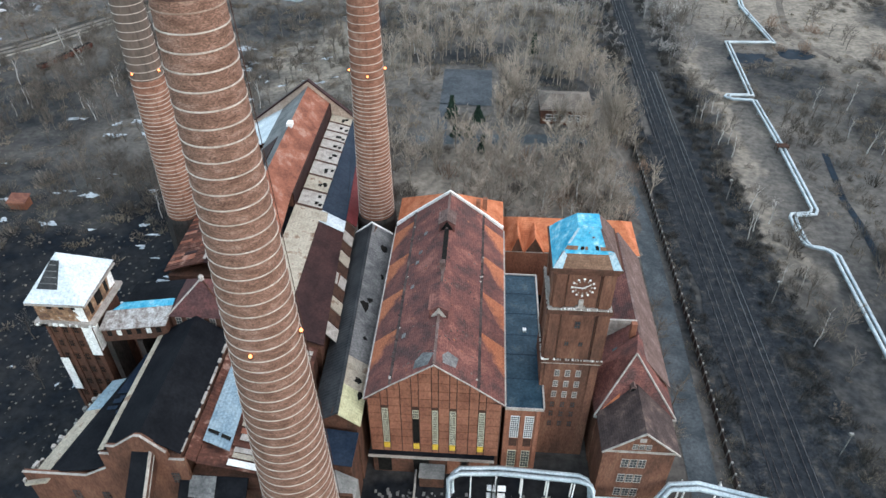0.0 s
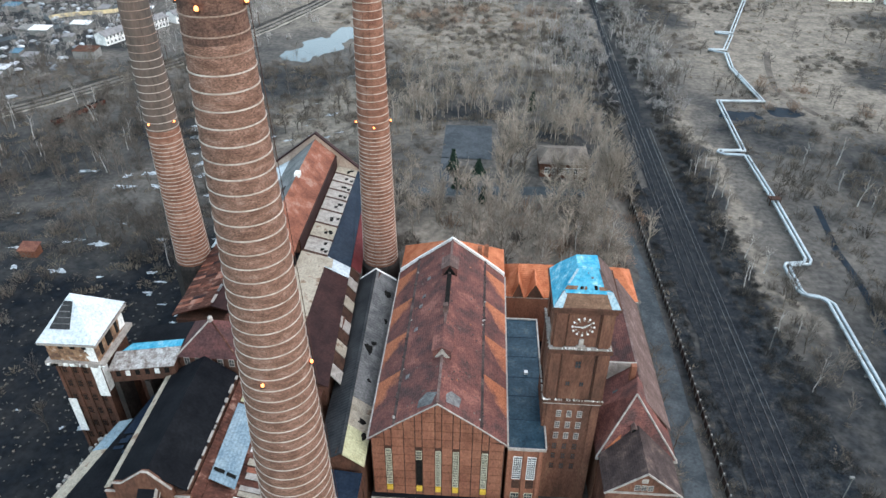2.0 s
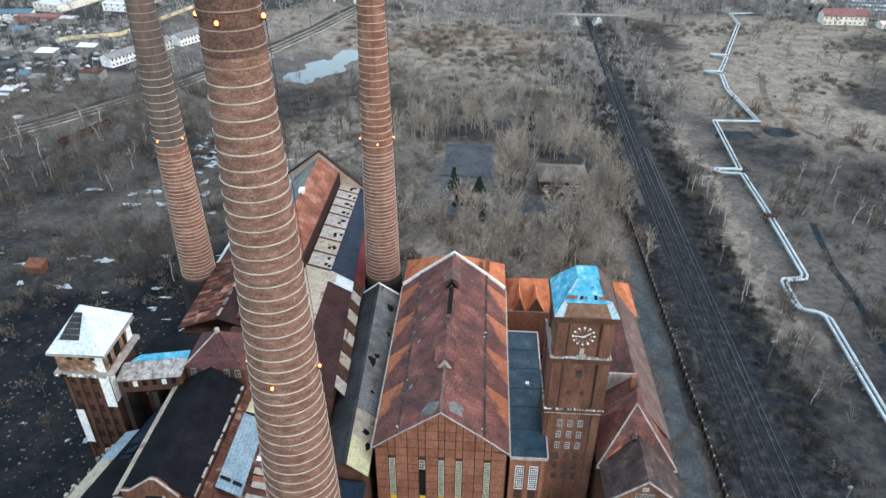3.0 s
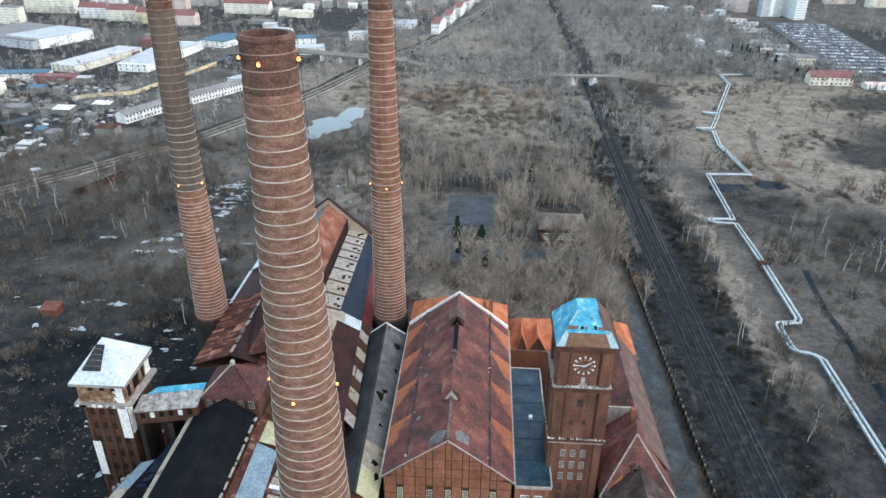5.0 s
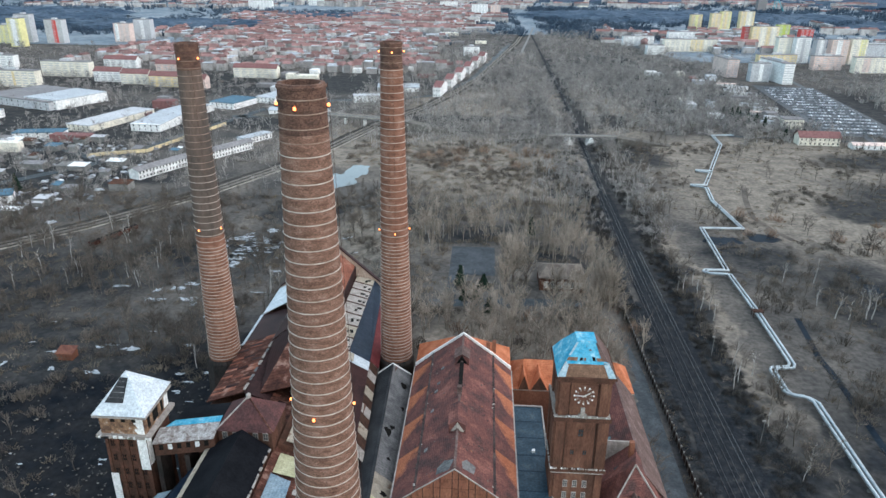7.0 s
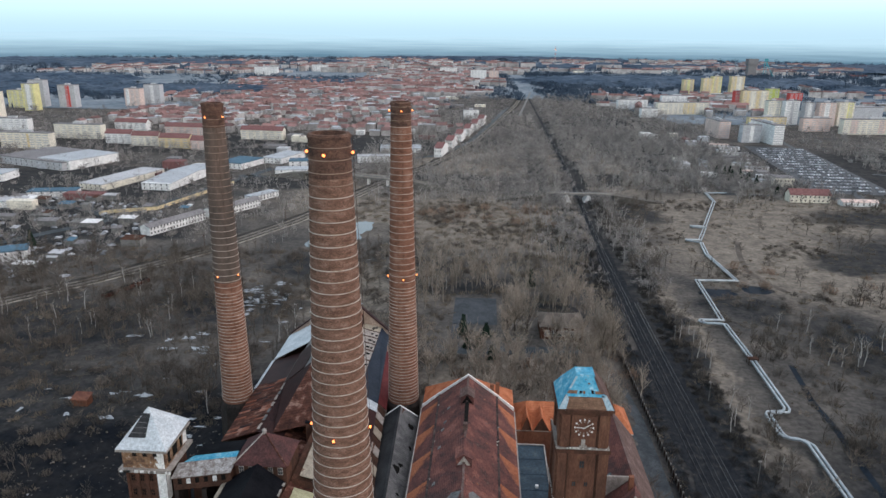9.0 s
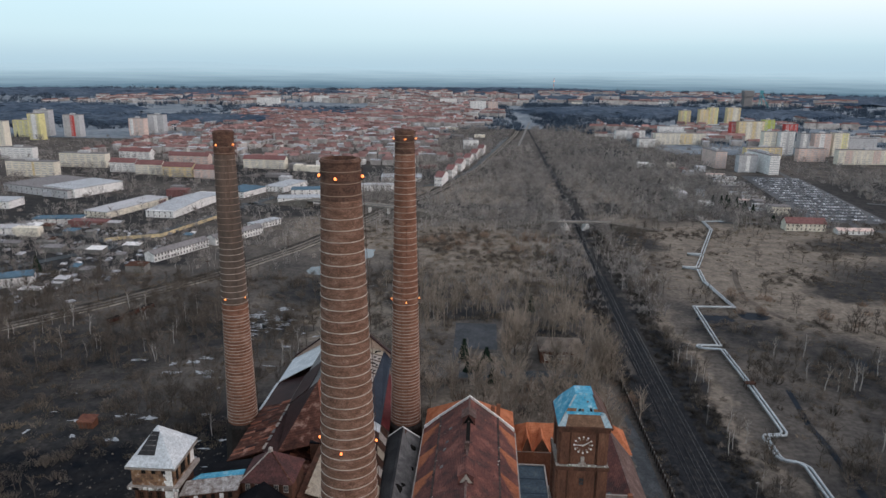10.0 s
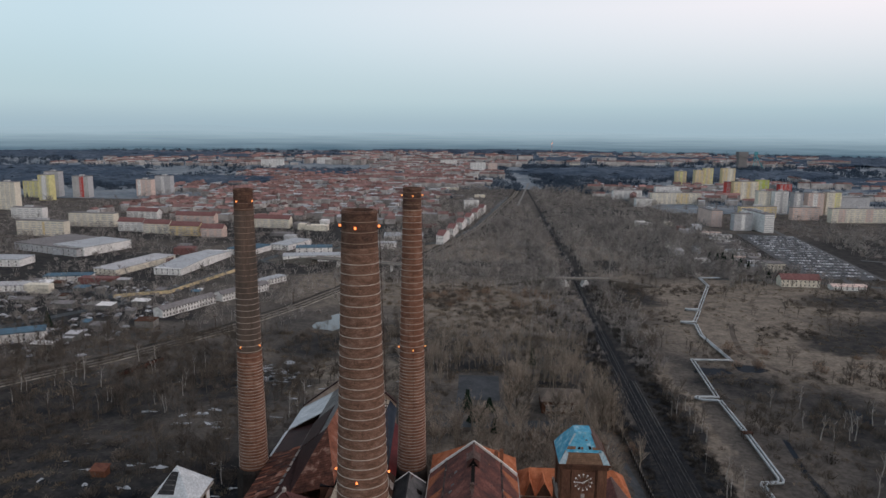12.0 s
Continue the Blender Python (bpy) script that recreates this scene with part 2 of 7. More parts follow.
DARK_SCRUB = ((116, 10, 22, 60), (150, 50, 40, 40), (128, -20, 40, 30), (-165, 95, 60, 36), (-215, 110, 50, 50), (130, 560, 20, 40), (60, 620, 10, 100), (-10, 560, 60, 16), (250, 300, 30, 22), (330, 420, 60, 26), (-250, 330, 40, 26), (97, 0, 9, 120), (100, 150, 8, 90), (86, 60, 13, 130), (88, 220, 11, 90), (92, 380, 8, 120), (100, 620, 12, 160), (108, 900, 14, 200), (73, 20, 5, 130), (172, 90, 14, 40), (148, 215, 26, 22), (190, 170, 26, 40), (150, 20, 14, 30), (205, 80, 30, 36), (70, 250, 12, 60), (-40, 250, 14, 40), (5, 215, 26, 14), (40, 190, 16, 16), (-100, 270, 26, 22), (60, 330, 16, 50), (-130, 200, 40, 24), (130, 430, 20, 40), (300, 330, 50, 30), (-210, 160, 60, 40), (-340, 330, 80, 90), (-400, 480, 140, 110), (-300, 760, 300, 90), (280, 700, 110, 130), (210, 900, 90, 220), (440, 640, 200, 130), (-200, 520, 60, 30))
PALE_GRASS = ((190, 330, 60, 100), (20, 370, 70, 70), (75, 420, 14, 45), (250, 250, 60, 50), (110, 190, 6, 70), (107, 100, 5, 44), (-40, 420, 110, 60), (230, 430, 130, 70), (20, 660, 110, 110), (140, 600, 20, 120), (340, 200, 110, 120), (15, 112, 34, 16), (-62, 215, 36, 40), (125, 560, 16, 70), (128, 760, 20, 70), (-130, 470, 40, 60))
# Coal soil; the last zone puts the tower court's shade into the ground colour.
COAL_AND_SHADE = ((-150, 20, 60, 60), (-95, 20, 60, 64), (-80, 75, 38, 52), (-40, -40, 80, 34), (-130, 60, 60, 26), (5, -16, 64, 20), (28, 50, 14, 20))


def ground_mat(name, soil, grass, scrub, soot_shade):
    """Soil with soft-edged zones of dry grass and of dark damp scrub; each zone: centre and half axes in metres."""
    m = soil
    n, l = m.node_tree.nodes, m.node_tree.links
    m.name = name
    geo = n.new("ShaderNodeNewGeometry")
    wide, near = n.new("ShaderNodeTexNoise"), n.new("ShaderNodeTexNoise")
    place = geo.outputs["Position"]
    for tex, size, reach in ((wide, 30, 46), (near, 6, 13)):
        tex.inputs["Scale"].default_value, tex.inputs["Detail"].default_value = 1 / size, 4
        l.new(geo.outputs["Position"], tex.inputs["Vector"])
        shift = n.new("ShaderNodeVectorMath")
        shift.operation = "MULTIPLY_ADD"
        shift.inputs[1].default_value = (reach, reach, 0)
        centre = n.new("ShaderNodeVectorMath")
        centre.operation, centre.inputs[1].default_value = "SUBTRACT", (0.5, 0.5, 0.5)
        l.new(tex.outputs["Color"], centre.inputs[0]), l.new(centre.outputs[0], shift.inputs[0]), l.new(place, shift.inputs[2])
        place = shift.outputs[0]
    hsv = [k for k in n if k.type == "HUE_SAT"][0]
    colour = hsv.inputs["Color"].links[0].from_socket
    mottle = n.new("ShaderNodeTexNoise")
    mottle.inputs["Scale"].default_value, mottle.inputs["Detail"].default_value = 0.12, 5
    l.new(geo.outputs["Position"], mottle.inputs["Vector"])
    for zones, tone_a, tone_b in ((PALE_GRASS, *grass), (DARK_SCRUB, *scrub), (COAL_AND_SHADE, *soot_shade)):
        nearest = None
        for cx, cy, rx, ry in zones:
            fit = n.new("ShaderNodeVectorMath")
            fit.operation = "MULTIPLY_ADD"
            fit.inputs[1].default_value, fit.inputs[2].default_value = (1 / rx, 1 / ry, 0), (-cx / rx, -cy / ry, 0)
            far = n.new("ShaderNodeVectorMath")
            far.operation = "LENGTH"
            l.new(place, fit.inputs[0]), l.new(fit.outputs[0], far.inputs[0])
            if nearest is None:
                nearest = far.outputs["Value"]
            else:
                less = n.new("ShaderNodeMath")
                less.operation = "MINIMUM"
                l.new(nearest, less.inputs[0]), l.new(far.outputs["Value"], less.inputs[1])
                nearest = less.outputs[0]
        edge, tone, mix = n.new("ShaderNodeMapRange"), n.new("ShaderNodeMix"), n.new("ShaderNodeMix")
        edge.inputs[1].default_value, edge.inputs[2].default_value, edge.inputs[3].default_value, edge.inputs[4].default_value = 0.75, 1.3, 0.95, 0.0
        l.new(nearest, edge.inputs[0])
        tone.data_type = mix.data_type = "RGBA"
        spread = n.new("ShaderNodeMapRange")
        spread.inputs[1].default_value, spread.inputs[2].default_value = 0.35, 0.65
        l.new(mottle.outputs[0], spread.inputs[0]), l.new(spread.outputs[0], tone.inputs[0])
        tone.inputs[6].default_value, tone.inputs[7].default_value = (*tone_a, 1), (*tone_b, 1)
        l.new(edge.outputs[0], mix.inputs[0]), l.new(colour, mix.inputs[6]), l.new(tone.outputs[2], mix.inputs[7])
        colour = mix.outputs[2]
    l.new(colour, hsv.inputs["Color"])
    return m


M_GROUND = ground_mat("winter_ground", mat("winter_grass_ground", (0.06, 0.057, 0.054), (0.1, 0.091, 0.081), 30, 2.2, 0.95, 0.5, c3=(0.14, 0.124, 0.106), grain=0.35),
                      ((0.135, 0.118, 0.098), (0.225, 0.195, 0.16)), ((0.02, 0.022, 0.025), (0.052, 0.05, 0.047)), ((0.0055, 0.0075, 0.011), (0.016, 0.0165, 0.018)))
M_MEADOW = mat("dry_meadow_grass", (0.085, 0.079, 0.07), (0.13, 0.12, 0.105), 26, 1.6, 0.95, 0.4, c3=(0.155, 0.142, 0.122), grain=0.3)
M_TWIG = mat("bare_twigs", (0.19, 0.163, 0.135), (0.33, 0.285, 0.235), 14, 1.5, 0.95, 0.0, island=0.25)
M_SCRUB = mat("dark_scrub_twigs", (0.07956, 0.0702, 0.06178), (0.1544, 0.1338, 0.1123), 18, 2, 0.95, 0.0, island=0.3)
M_OSIER = mat("ginger_twigs", (0.17, 0.122, 0.092), (0.25, 0.18, 0.135), 6, 1, 0.95, 0.0, island=0.2)
M_BARK = mat("grey_bark", (0.068, 0.056, 0.0464), (0.12, 0.1, 0.08), 2, 0.3, 0.95, 0.3)
M_BIRCH = mat("white_birch_bark", (0.306, 0.289, 0.2635), (0.493, 0.476, 0.4505), 1.2, 0.25, 0.85, 0.2)
M_CONIFER = mat("dark_spruce_needles", (0.0128, 0.024, 0.0176), (0.028, 0.044, 0.0304), 1.5, 0.4, 0.9, 0.2, island=0.3)
# The haze of distance is put into these two base colours as blue-grey.
M_FARWOOD = mat("haze_blue_bare_wood", (0.04, 0.06, 0.09), (0.085, 0.11, 0.145), 120, 12, 0.95, 0.0, island=0.35)
M_FARFIELD = mat("haze_blue_winter_land", (0.13, 0.16, 0.19), (0.19, 0.22, 0.245), 90, 14, 0.95, 0.0, c3=(0.25, 0.265, 0.28))
M_TOWNWALL = mat("town_house_walls", (0.27, 0.25, 0.24), (0.5, 0.48, 0.46), 60, 9, 0.9, 0.0, island=0.3)
M_TOWNROOF = mat("town_red_roofs", (0.15, 0.1, 0.095), (0.28, 0.165, 0.15), 80, 9, 0.9, 0.0, island=0.35)
M_FLATROOF = mat("pale_flat_roofs", (0.30, 0.31, 0.33), (0.55, 0.57, 0.60), 40, 4, 0.8, 0.0, island=0.2)
PAINTS = {k: mat(k + "_render", tuple(0.86 * v for v in c), c, 18, 2, 0.9, 0.05) for k, c in dict(
    cream=(0.74, 0.69, 0.58), yellow=(0.72, 0.67, 0.34), white=(0.78, 0.77, 0.75), grey=(0.48, 0.48, 0.49), red=(0.55, 0.10, 0.09),
    pink=(0.66, 0.52, 0.46), ochre=(0.68, 0.56, 0.34), lime=(0.45, 0.50, 0.14), roof=(0.22, 0.21, 0.21), tiled=(0.2, 0.105, 0.1), blue=(0.1, 0.165, 0.22), sheet=(0.42, 0.44, 0.46)).items()}
M_LAMP = glow("warning_lamp_glass", (1.0, 0.27, 0.07), 5.0)


# ---------------------------------------------------------------- builders
def smooth(a, b, v):
    k = min(1.0, max(0.0, (v - a) / (b - a)))
    return k * k * (3 - 2 * k)


def rise(x, y):
    """Height of the ground: a low plateau behind the works."""
    return 9.0 * smooth(64, 46, x) * smooth(-95, -30, x) * smooth(66, 132, y) * (1 - smooth(225, 330, y))


def shape(verts, faces, name="mesh"):
    me = bpy.data.meshes.new(name)
    me.from_pydata([tuple(v) for v in verts], [], faces)
    me.update()
    return me


def join(*pieces):
    """Several (verts, faces) as one."""
    verts, faces = [], []
    for v, f in pieces:
        n = len(verts)
        verts += list(v)
        faces += [tuple(i + n for i in face) for face in f]
    return verts, faces


def box(x0, x1, y0, y1, z0, z1):
    v = [(x0, y0, z0), (x1, y0, z0), (x1, y1, z0), (x0, y1, z0), (x0, y0, z1), (x1, y0, z1), (x1, y1, z1), (x0, y1, z1)]
    return v, [(3, 2, 1, 0), (0, 1, 5, 4), (1, 2, 6, 5), (2, 3, 7, 6), (3, 0, 4, 7), (4, 5, 6, 7)]


def slab(points, thick=0.25):
    """A flat piece with its top face through the points (counter-clockwise from outside)."""
    p = [Vector(q) for q in points]
    n = (p[1] - p[0]).cross(p[2] - p[0]).normalized()
    k = len(p)
    v = [tuple(q) for q in p] + [tuple(q - n * thick) for q in p]
    return v, [tuple(range(k)), tuple(range(2 * k - 1, k - 1, -1))] + [((i + 1) % k, i, k + i, k + (i + 1) % k) for i in range(k)]


def prism(profile, y0, y1):
    """A profile of (x, z), counter-clockwise seen from the front, from y0 back to y1."""
    k = len(profile)
    v = [(x, y0, z) for x, z in profile] + [(x, y1, z) for x, z in profile]
    return v, [tuple(range(k)), tuple(range(2 * k - 1, k - 1, -1))] + [((i + 1) % k, i, k + i, k + (i + 1) % k) for i in range(k)]


def lathe(x, y, rings, sides=32, turn=0.0, cap=True):
    """Rings of (radius, z) from the bottom up."""
    v, f = [], []
    for r, z in rings:
        v += [(x + r * math.cos(turn + 2 * math.pi * i / sides), y + r * math.sin(turn + 2 * math.pi * i / sides), z) for i in range(sides)]
    for k in range(len(rings) - 1):
        f += [(k * sides + i, k * sides + (i + 1) % sides, (k + 1) * sides + (i + 1) % sides, (k + 1) * sides + i) for i in range(sides)]
    if cap:
        f += [tuple(range(sides - 1, -1, -1)), tuple(range((len(rings) - 1) * sides, len(rings) * sides))]
    return v, f


def tube(points, radius, sides=8):
    """A pipe along a polyline, mitred at the bends."""
    p = [Vector(q) for q in points]
    v, f = [], []
    for i, q in enumerate(p):
        d = ((p[min(i + 1, len(p) - 1)] - q).normalized() + (q - p[max(i - 1, 0)]).normalized())
        d = d.normalized() if d.length > 1e-6 else Vector((1, 0, 0))
        side = d.cross(Vector((0, 0, 1)))
        side = side.normalized() if side.length > 0.05 else Vector((1, 0, 0))
        up = side.cross(d).normalized()
        v += [tuple(q + side * radius * math.cos(2 * math.pi * k / sides) + up * radius * math.sin(2 * math.pi * k / sides)) for k in range(sides)]
    for i in range(len(p) - 1):
        f += [(i * sides + k, i * sides + (k + 1) % sides, (i + 1) * sides + (k + 1) % sides, (i + 1) * sides + k) for k in range(sides)]
    return v, f + [tuple(range(sides)), tuple(range(len(v) - 1, len(v) - 1 - sides, -1))]


def ribbon(points, width, lift=0.06, wobble=0.0):
    """A strip of ground along a polyline."""
    line = []
    for (ax, ay), (bx, by) in zip(points, points[1:]):
        n = max(2, int(math.hypot(bx - ax, by - ay) / 12))
        line += [(ax + (bx - ax) * k / n, ay + (by - ay) * k / n) for k in range(n)]
    line.append(points[-1])
    v, f = [], []
    for i, (x, y) in enumerate(line):
        a, b = line[max(0, i - 1)], line[min(len(line) - 1, i + 1)]
        d = Vector((b[0] - a[0], b[1] - a[1])).normalized()
        for s in (-1, 1):
            w = width / 2 * (1 + wobble * noise.noise((x * 0.07, y * 0.07, s)))
            px, py = x - s * d.y * w, y + s * d.x * w
            v.append((px, py, rise(px, py) + lift))
    f = [(2 * i + 1, 2 * i, 2 * i + 2, 2 * i + 3) for i in range(len(line) - 1)]
    return v, [tuple(reversed(q)) for q in f]


def patch(x, y, rx, ry, lift=0.05, seed=0, sides=28, rough=0.45):
    """An irregular flat patch on the ground."""
    v = [(x, y, rise(x, y) + lift)]
    for i in range(sides):
        a = 2 * math.pi * i / sides
        k = 1 + rough * noise.noise((math.cos(a) * 1.7 + seed * 3.1, math.sin(a) * 1.7, seed)) + 0.6 * rough * noise.noise((math.cos(a) * 5 + seed, math.sin(a) * 5, seed * 2))
        px, py = x + rx * k * math.cos(a), y + ry * k * math.sin(a)
        v.append((px, py, rise(px, py) + lift))
    return v, [(0, 1 + i, 1 + (i + 1) % sides) for i in range(sides)]


def part(name, piece, material, parent, label=""):
    """One mesh under a thing or a part; piece: (verts, faces) in world metres, or a ready mesh."""
    me = piece if isinstance(piece, bpy.types.Mesh) else shape(*piece, name)
    if material and not me.materials:
        me.materials.append(material)
    ob = new(name, me)
    ob.parent = parent
    root = parent
    while root.parent:
        root = root.parent
    ob.matrix_parent_inverse = Matrix.Translation(root.location).inverted() if parent is root else Matrix()
    return tagged(ob, label)


def thing(name, x, y, z, label, category, group="", kind=""):
    ob = new(name)
    ob.location = (x, y, z)
    ob.empty_display_size = 0.5
    return tagged(ob, label, category, group, kind)


def whole(name, piece, material, label, category, group="", kind=""):
    me = shape(*piece, name)
    me.materials.append(material)
    return tagged(new(name, me), label, category, group, kind)


def soften(ob):
    for p in ob.data.polygons:
        p.use_smooth = True
    return ob


def grille(x0, x1, z0, z1, nx, nz, bar, sill, ya, yb):
    """Crossing bars with open cells as one connected piece."""
    xs, zs = [x0 - bar, x0 + bar / 2], [z0 - sill, z0]
    for i in range(1, nx):
        c = x0 + (x1 - x0) * i / nx
        xs += [c - bar / 2, c + bar / 2]
    for k in range(1, nz):
        c = z0 + (z1 - z0) * k / nz
        zs += [c - bar / 2, c + bar / 2]
    xs += [x1 - bar / 2, x1 + bar]
    zs += [z1, z1 + sill]
    n, m = len(xs), len(zs)
    v = [(x, y, z) for y in (ya, yb) for z in zs for x in xs]
    at = lambda b, k, i: b * n * m + k * n + i
    solid = lambda i, k: 0 <= i < n - 1 and 0 <= k < m - 1 and (i % 2 == 0 or k % 2 == 0)
    f = []
    for k in range(m - 1):
        for i in range(n - 1):
            if not solid(i, k):
                continue
            f.append((at(0, k, i), at(0, k, i + 1), at(0, k + 1, i + 1), at(0, k + 1, i)))
            f.append((at(1, k, i), at(1, k + 1, i), at(1, k + 1, i + 1), at(1, k, i + 1)))
            for di, dk, a, b in ((-1, 0, (k, i), (k + 1, i)), (1, 0, (k + 1, i + 1), (k, i + 1)), (0, -1, (k, i + 1), (k, i)), (0, 1, (k + 1, i), (k + 1, i + 1))):
                if not solid(i + di, k + dk):
                    f.append((at(0, *a), at(0, *b), at(1, *b), at(1, *a)))
    return v, f


def window(parent, x0, x1, z0, z1, y, nx=2, nz=3, frame_mat=None, glass=None, bar=0.07, label="", name="window"):
    """A barred window that faces the front, at the wall plane y."""
    w = part(name, grille(x0, x1, z0, z1, nx, nz, bar, 2 * bar, y - 0.1, y + 0.04), frame_mat or M_WINFRAME, parent, label)
    part("pane", box(x0, x1, y - 0.03, y + 0.02, z0, z1), glass or M_GLASS, w)
    return w


# ---------------------------------------------------------------- chimneys
def chimney(x, y, top, r_base, r_mid, mid, r_top, pale_from, step, skin, crown, label, lamps, lamp_turn, dense=(), cables=(), sooty_from=None):
    c = thing("chimney", x, y, 0, label, "chimney", "brick works chimneys")

    def radius(z):
        return r_base + (r_mid - r_base) * z / mid if z < mid else r_mid + (r_top - r_mid) * (z - mid) / (top - mid)

    zp = 22.0
    rings = [(radius(z), z) for z in (zp, 30, 40, mid, 60, 75, 90, 100, top - 7)]
    if sooty_from:
        lower = [q for q in rings if q[1] < sooty_from] + [(radius(sooty_from), sooty_from)]
        rings = [(radius(sooty_from), sooty_from)] + [q for q in rings if q[1] > sooty_from]
        soften(part("lower_shaft", lathe(x, y, lower, 40, cap=False), M_STACK_RED, c, "rusty red lower shaft"))
    soften(part("shaft", lathe(x, y, rings, 40, cap=False), skin, c))
    rt = radius(top)
    head = [(radius(top - 7), top - 7), (radius(top - 3), top - 3), (rt + 0.08, top - 2.4), (rt + 0.1, top - 0.3), (rt + 0.02, top), (rt - 0.6, top), (rt - 0.65, top - 4), (rt - 0.7, top - 12)]
    for za, out in ((top - 0.5, 0.26), (top - 2.5, 0.2)):
        part("rim_course", lathe(x, y, [(rt + 0.05, za - 0.18), (rt + out, za - 0.12), (rt + out, za + 0.16), (rt + 0.05, za + 0.22)], 40, cap=False), M_STACK_DARK, c, "sooty projecting brick course")
    h = part("head", lathe(x, y, head, 40, cap=False), crown, c, "darker sooty brick head with an open flue")
    part("flue_floor", lathe(x, y, [(rt - 0.6, top - 12.2), (rt - 0.6, top - 11.9)], 24), M_HOLE, h)
    part("plinth", lathe(x, y, [(radius(0) + 1.0, 0), (radius(zp) + 0.75, zp - 1.2), (radius(zp) + 0.5, zp - 0.6), (radius(zp) + 0.02, zp)], 8, math.pi / 8), M_PLINTH, c, "black octagonal brick plinth")
    z = zp + 0.9
    k = 0
    while z < top - 0.8:
        r = radius(z) + (0.1 if z > top - 2.4 else 0)
        old = z > pale_from
        tall = (0.14 if old else 0.16) * (1 + 0.2 * noise.noise((z, x, 0)))
        part("band", lathe(x, y, [(r + 0.01, z - tall / 2), (r + 0.10, z - tall / 2), (r + 0.10, z + tall / 2), (r + 0.01, z + tall / 2)], 40, cap=False), M_BAND_OLD if old else M_BAND, c)
        close = dense and dense[0] < z < dense[1]
        z += step * (0.55 if close else 1.0) * (1 + 0.10 * noise.noise((z * 3.1, y, 1)))
        k += 1
    for zl in lamps:
        r = radius(zl)
        for q in range(4):
            a = lamp_turn + q * math.pi / 2
            ux, uy = math.cos(a), math.sin(a)
            bracket = part("lamp_bracket", join(box(x + ux * (r + 0.35) - 0.25, x + ux * (r + 0.35) + 0.25, y + uy * (r + 0.35) - 0.25, y + uy * (r + 0.35) + 0.25, zl - 0.45, zl - 0.2)), M_STEEL, c)
            part("lamp", lathe(x + ux * (r + 0.4), y + uy * (r + 0.4), [(0.16, zl - 0.2), (0.24, zl - 0.02), (0.21, zl + 0.16), (0.07, zl + 0.3)], 8), M_LAMP, bracket, "lit orange warning lamp")
    for a, w in cables:
        ux, uy = math.cos(a), math.sin(a)
        line = [(x + ux * (radius(z) + 0.14), y + uy * (radius(z) + 0.14), z) for z in (zp, 40, mid, 75, 100, top - 2)]
        part("cable", tube(line, w, 4), M_STEEL, c)
    a = 0.25
    ux, uy = math.cos(a), math.sin(a)
    rungs = []
    for s in (-0.25, 0.25):
        rungs.append(tube([(x + ux * (radius(z) + 0.35) - uy * s, y + uy * (radius(z) + 0.35) + ux * s, z) for z in (zp, mid, 80, top)], 0.03, 3))
    for i in range(48):
        z = zp + 2 * i
        q = radius(z) + 0.35
        rungs.append(tube([(x + ux * q + uy * 0.25, y + uy * q - ux * 0.25, z), (x + ux * q - uy * 0.25, y + uy * q + ux * 0.25, z)], 0.02, 3))
    part("ladder", join(*rungs), M_STEEL, c)
    return c


chimney(-21.4, -24.1, 123.2, 7.0, 5.75, 50, 3.35, 114, 2.05, M_STACK, M_STACK_DARK, "tall tapering red-brown brick chimney with pale steel bands", (69.5, 120.1), radians(-92))
chimney(-21.1, 70.3, 119.8, 5.5, 4.45, 50, 2.95, 113, 2.0, M_STACK_RED, M_STACK_DARK, "slender red brick chimney with close pale steel bands", (65.6, 117.2), radians(-80), (22, 62), ((-1.75, 0.03), (-1.35, 0.03)))
chimney(-76.4, 66.5, 119.0, 5.4, 4.35, 50, 3.05, 84, 2.0, M_STACK_GREY, M_STACK_DARK, "slender grey-brown sooty brick chimney with banded rusty foot", (66.1, 115.0), radians(-110), (22, 60), ((-1.0, 0.03),), 64)


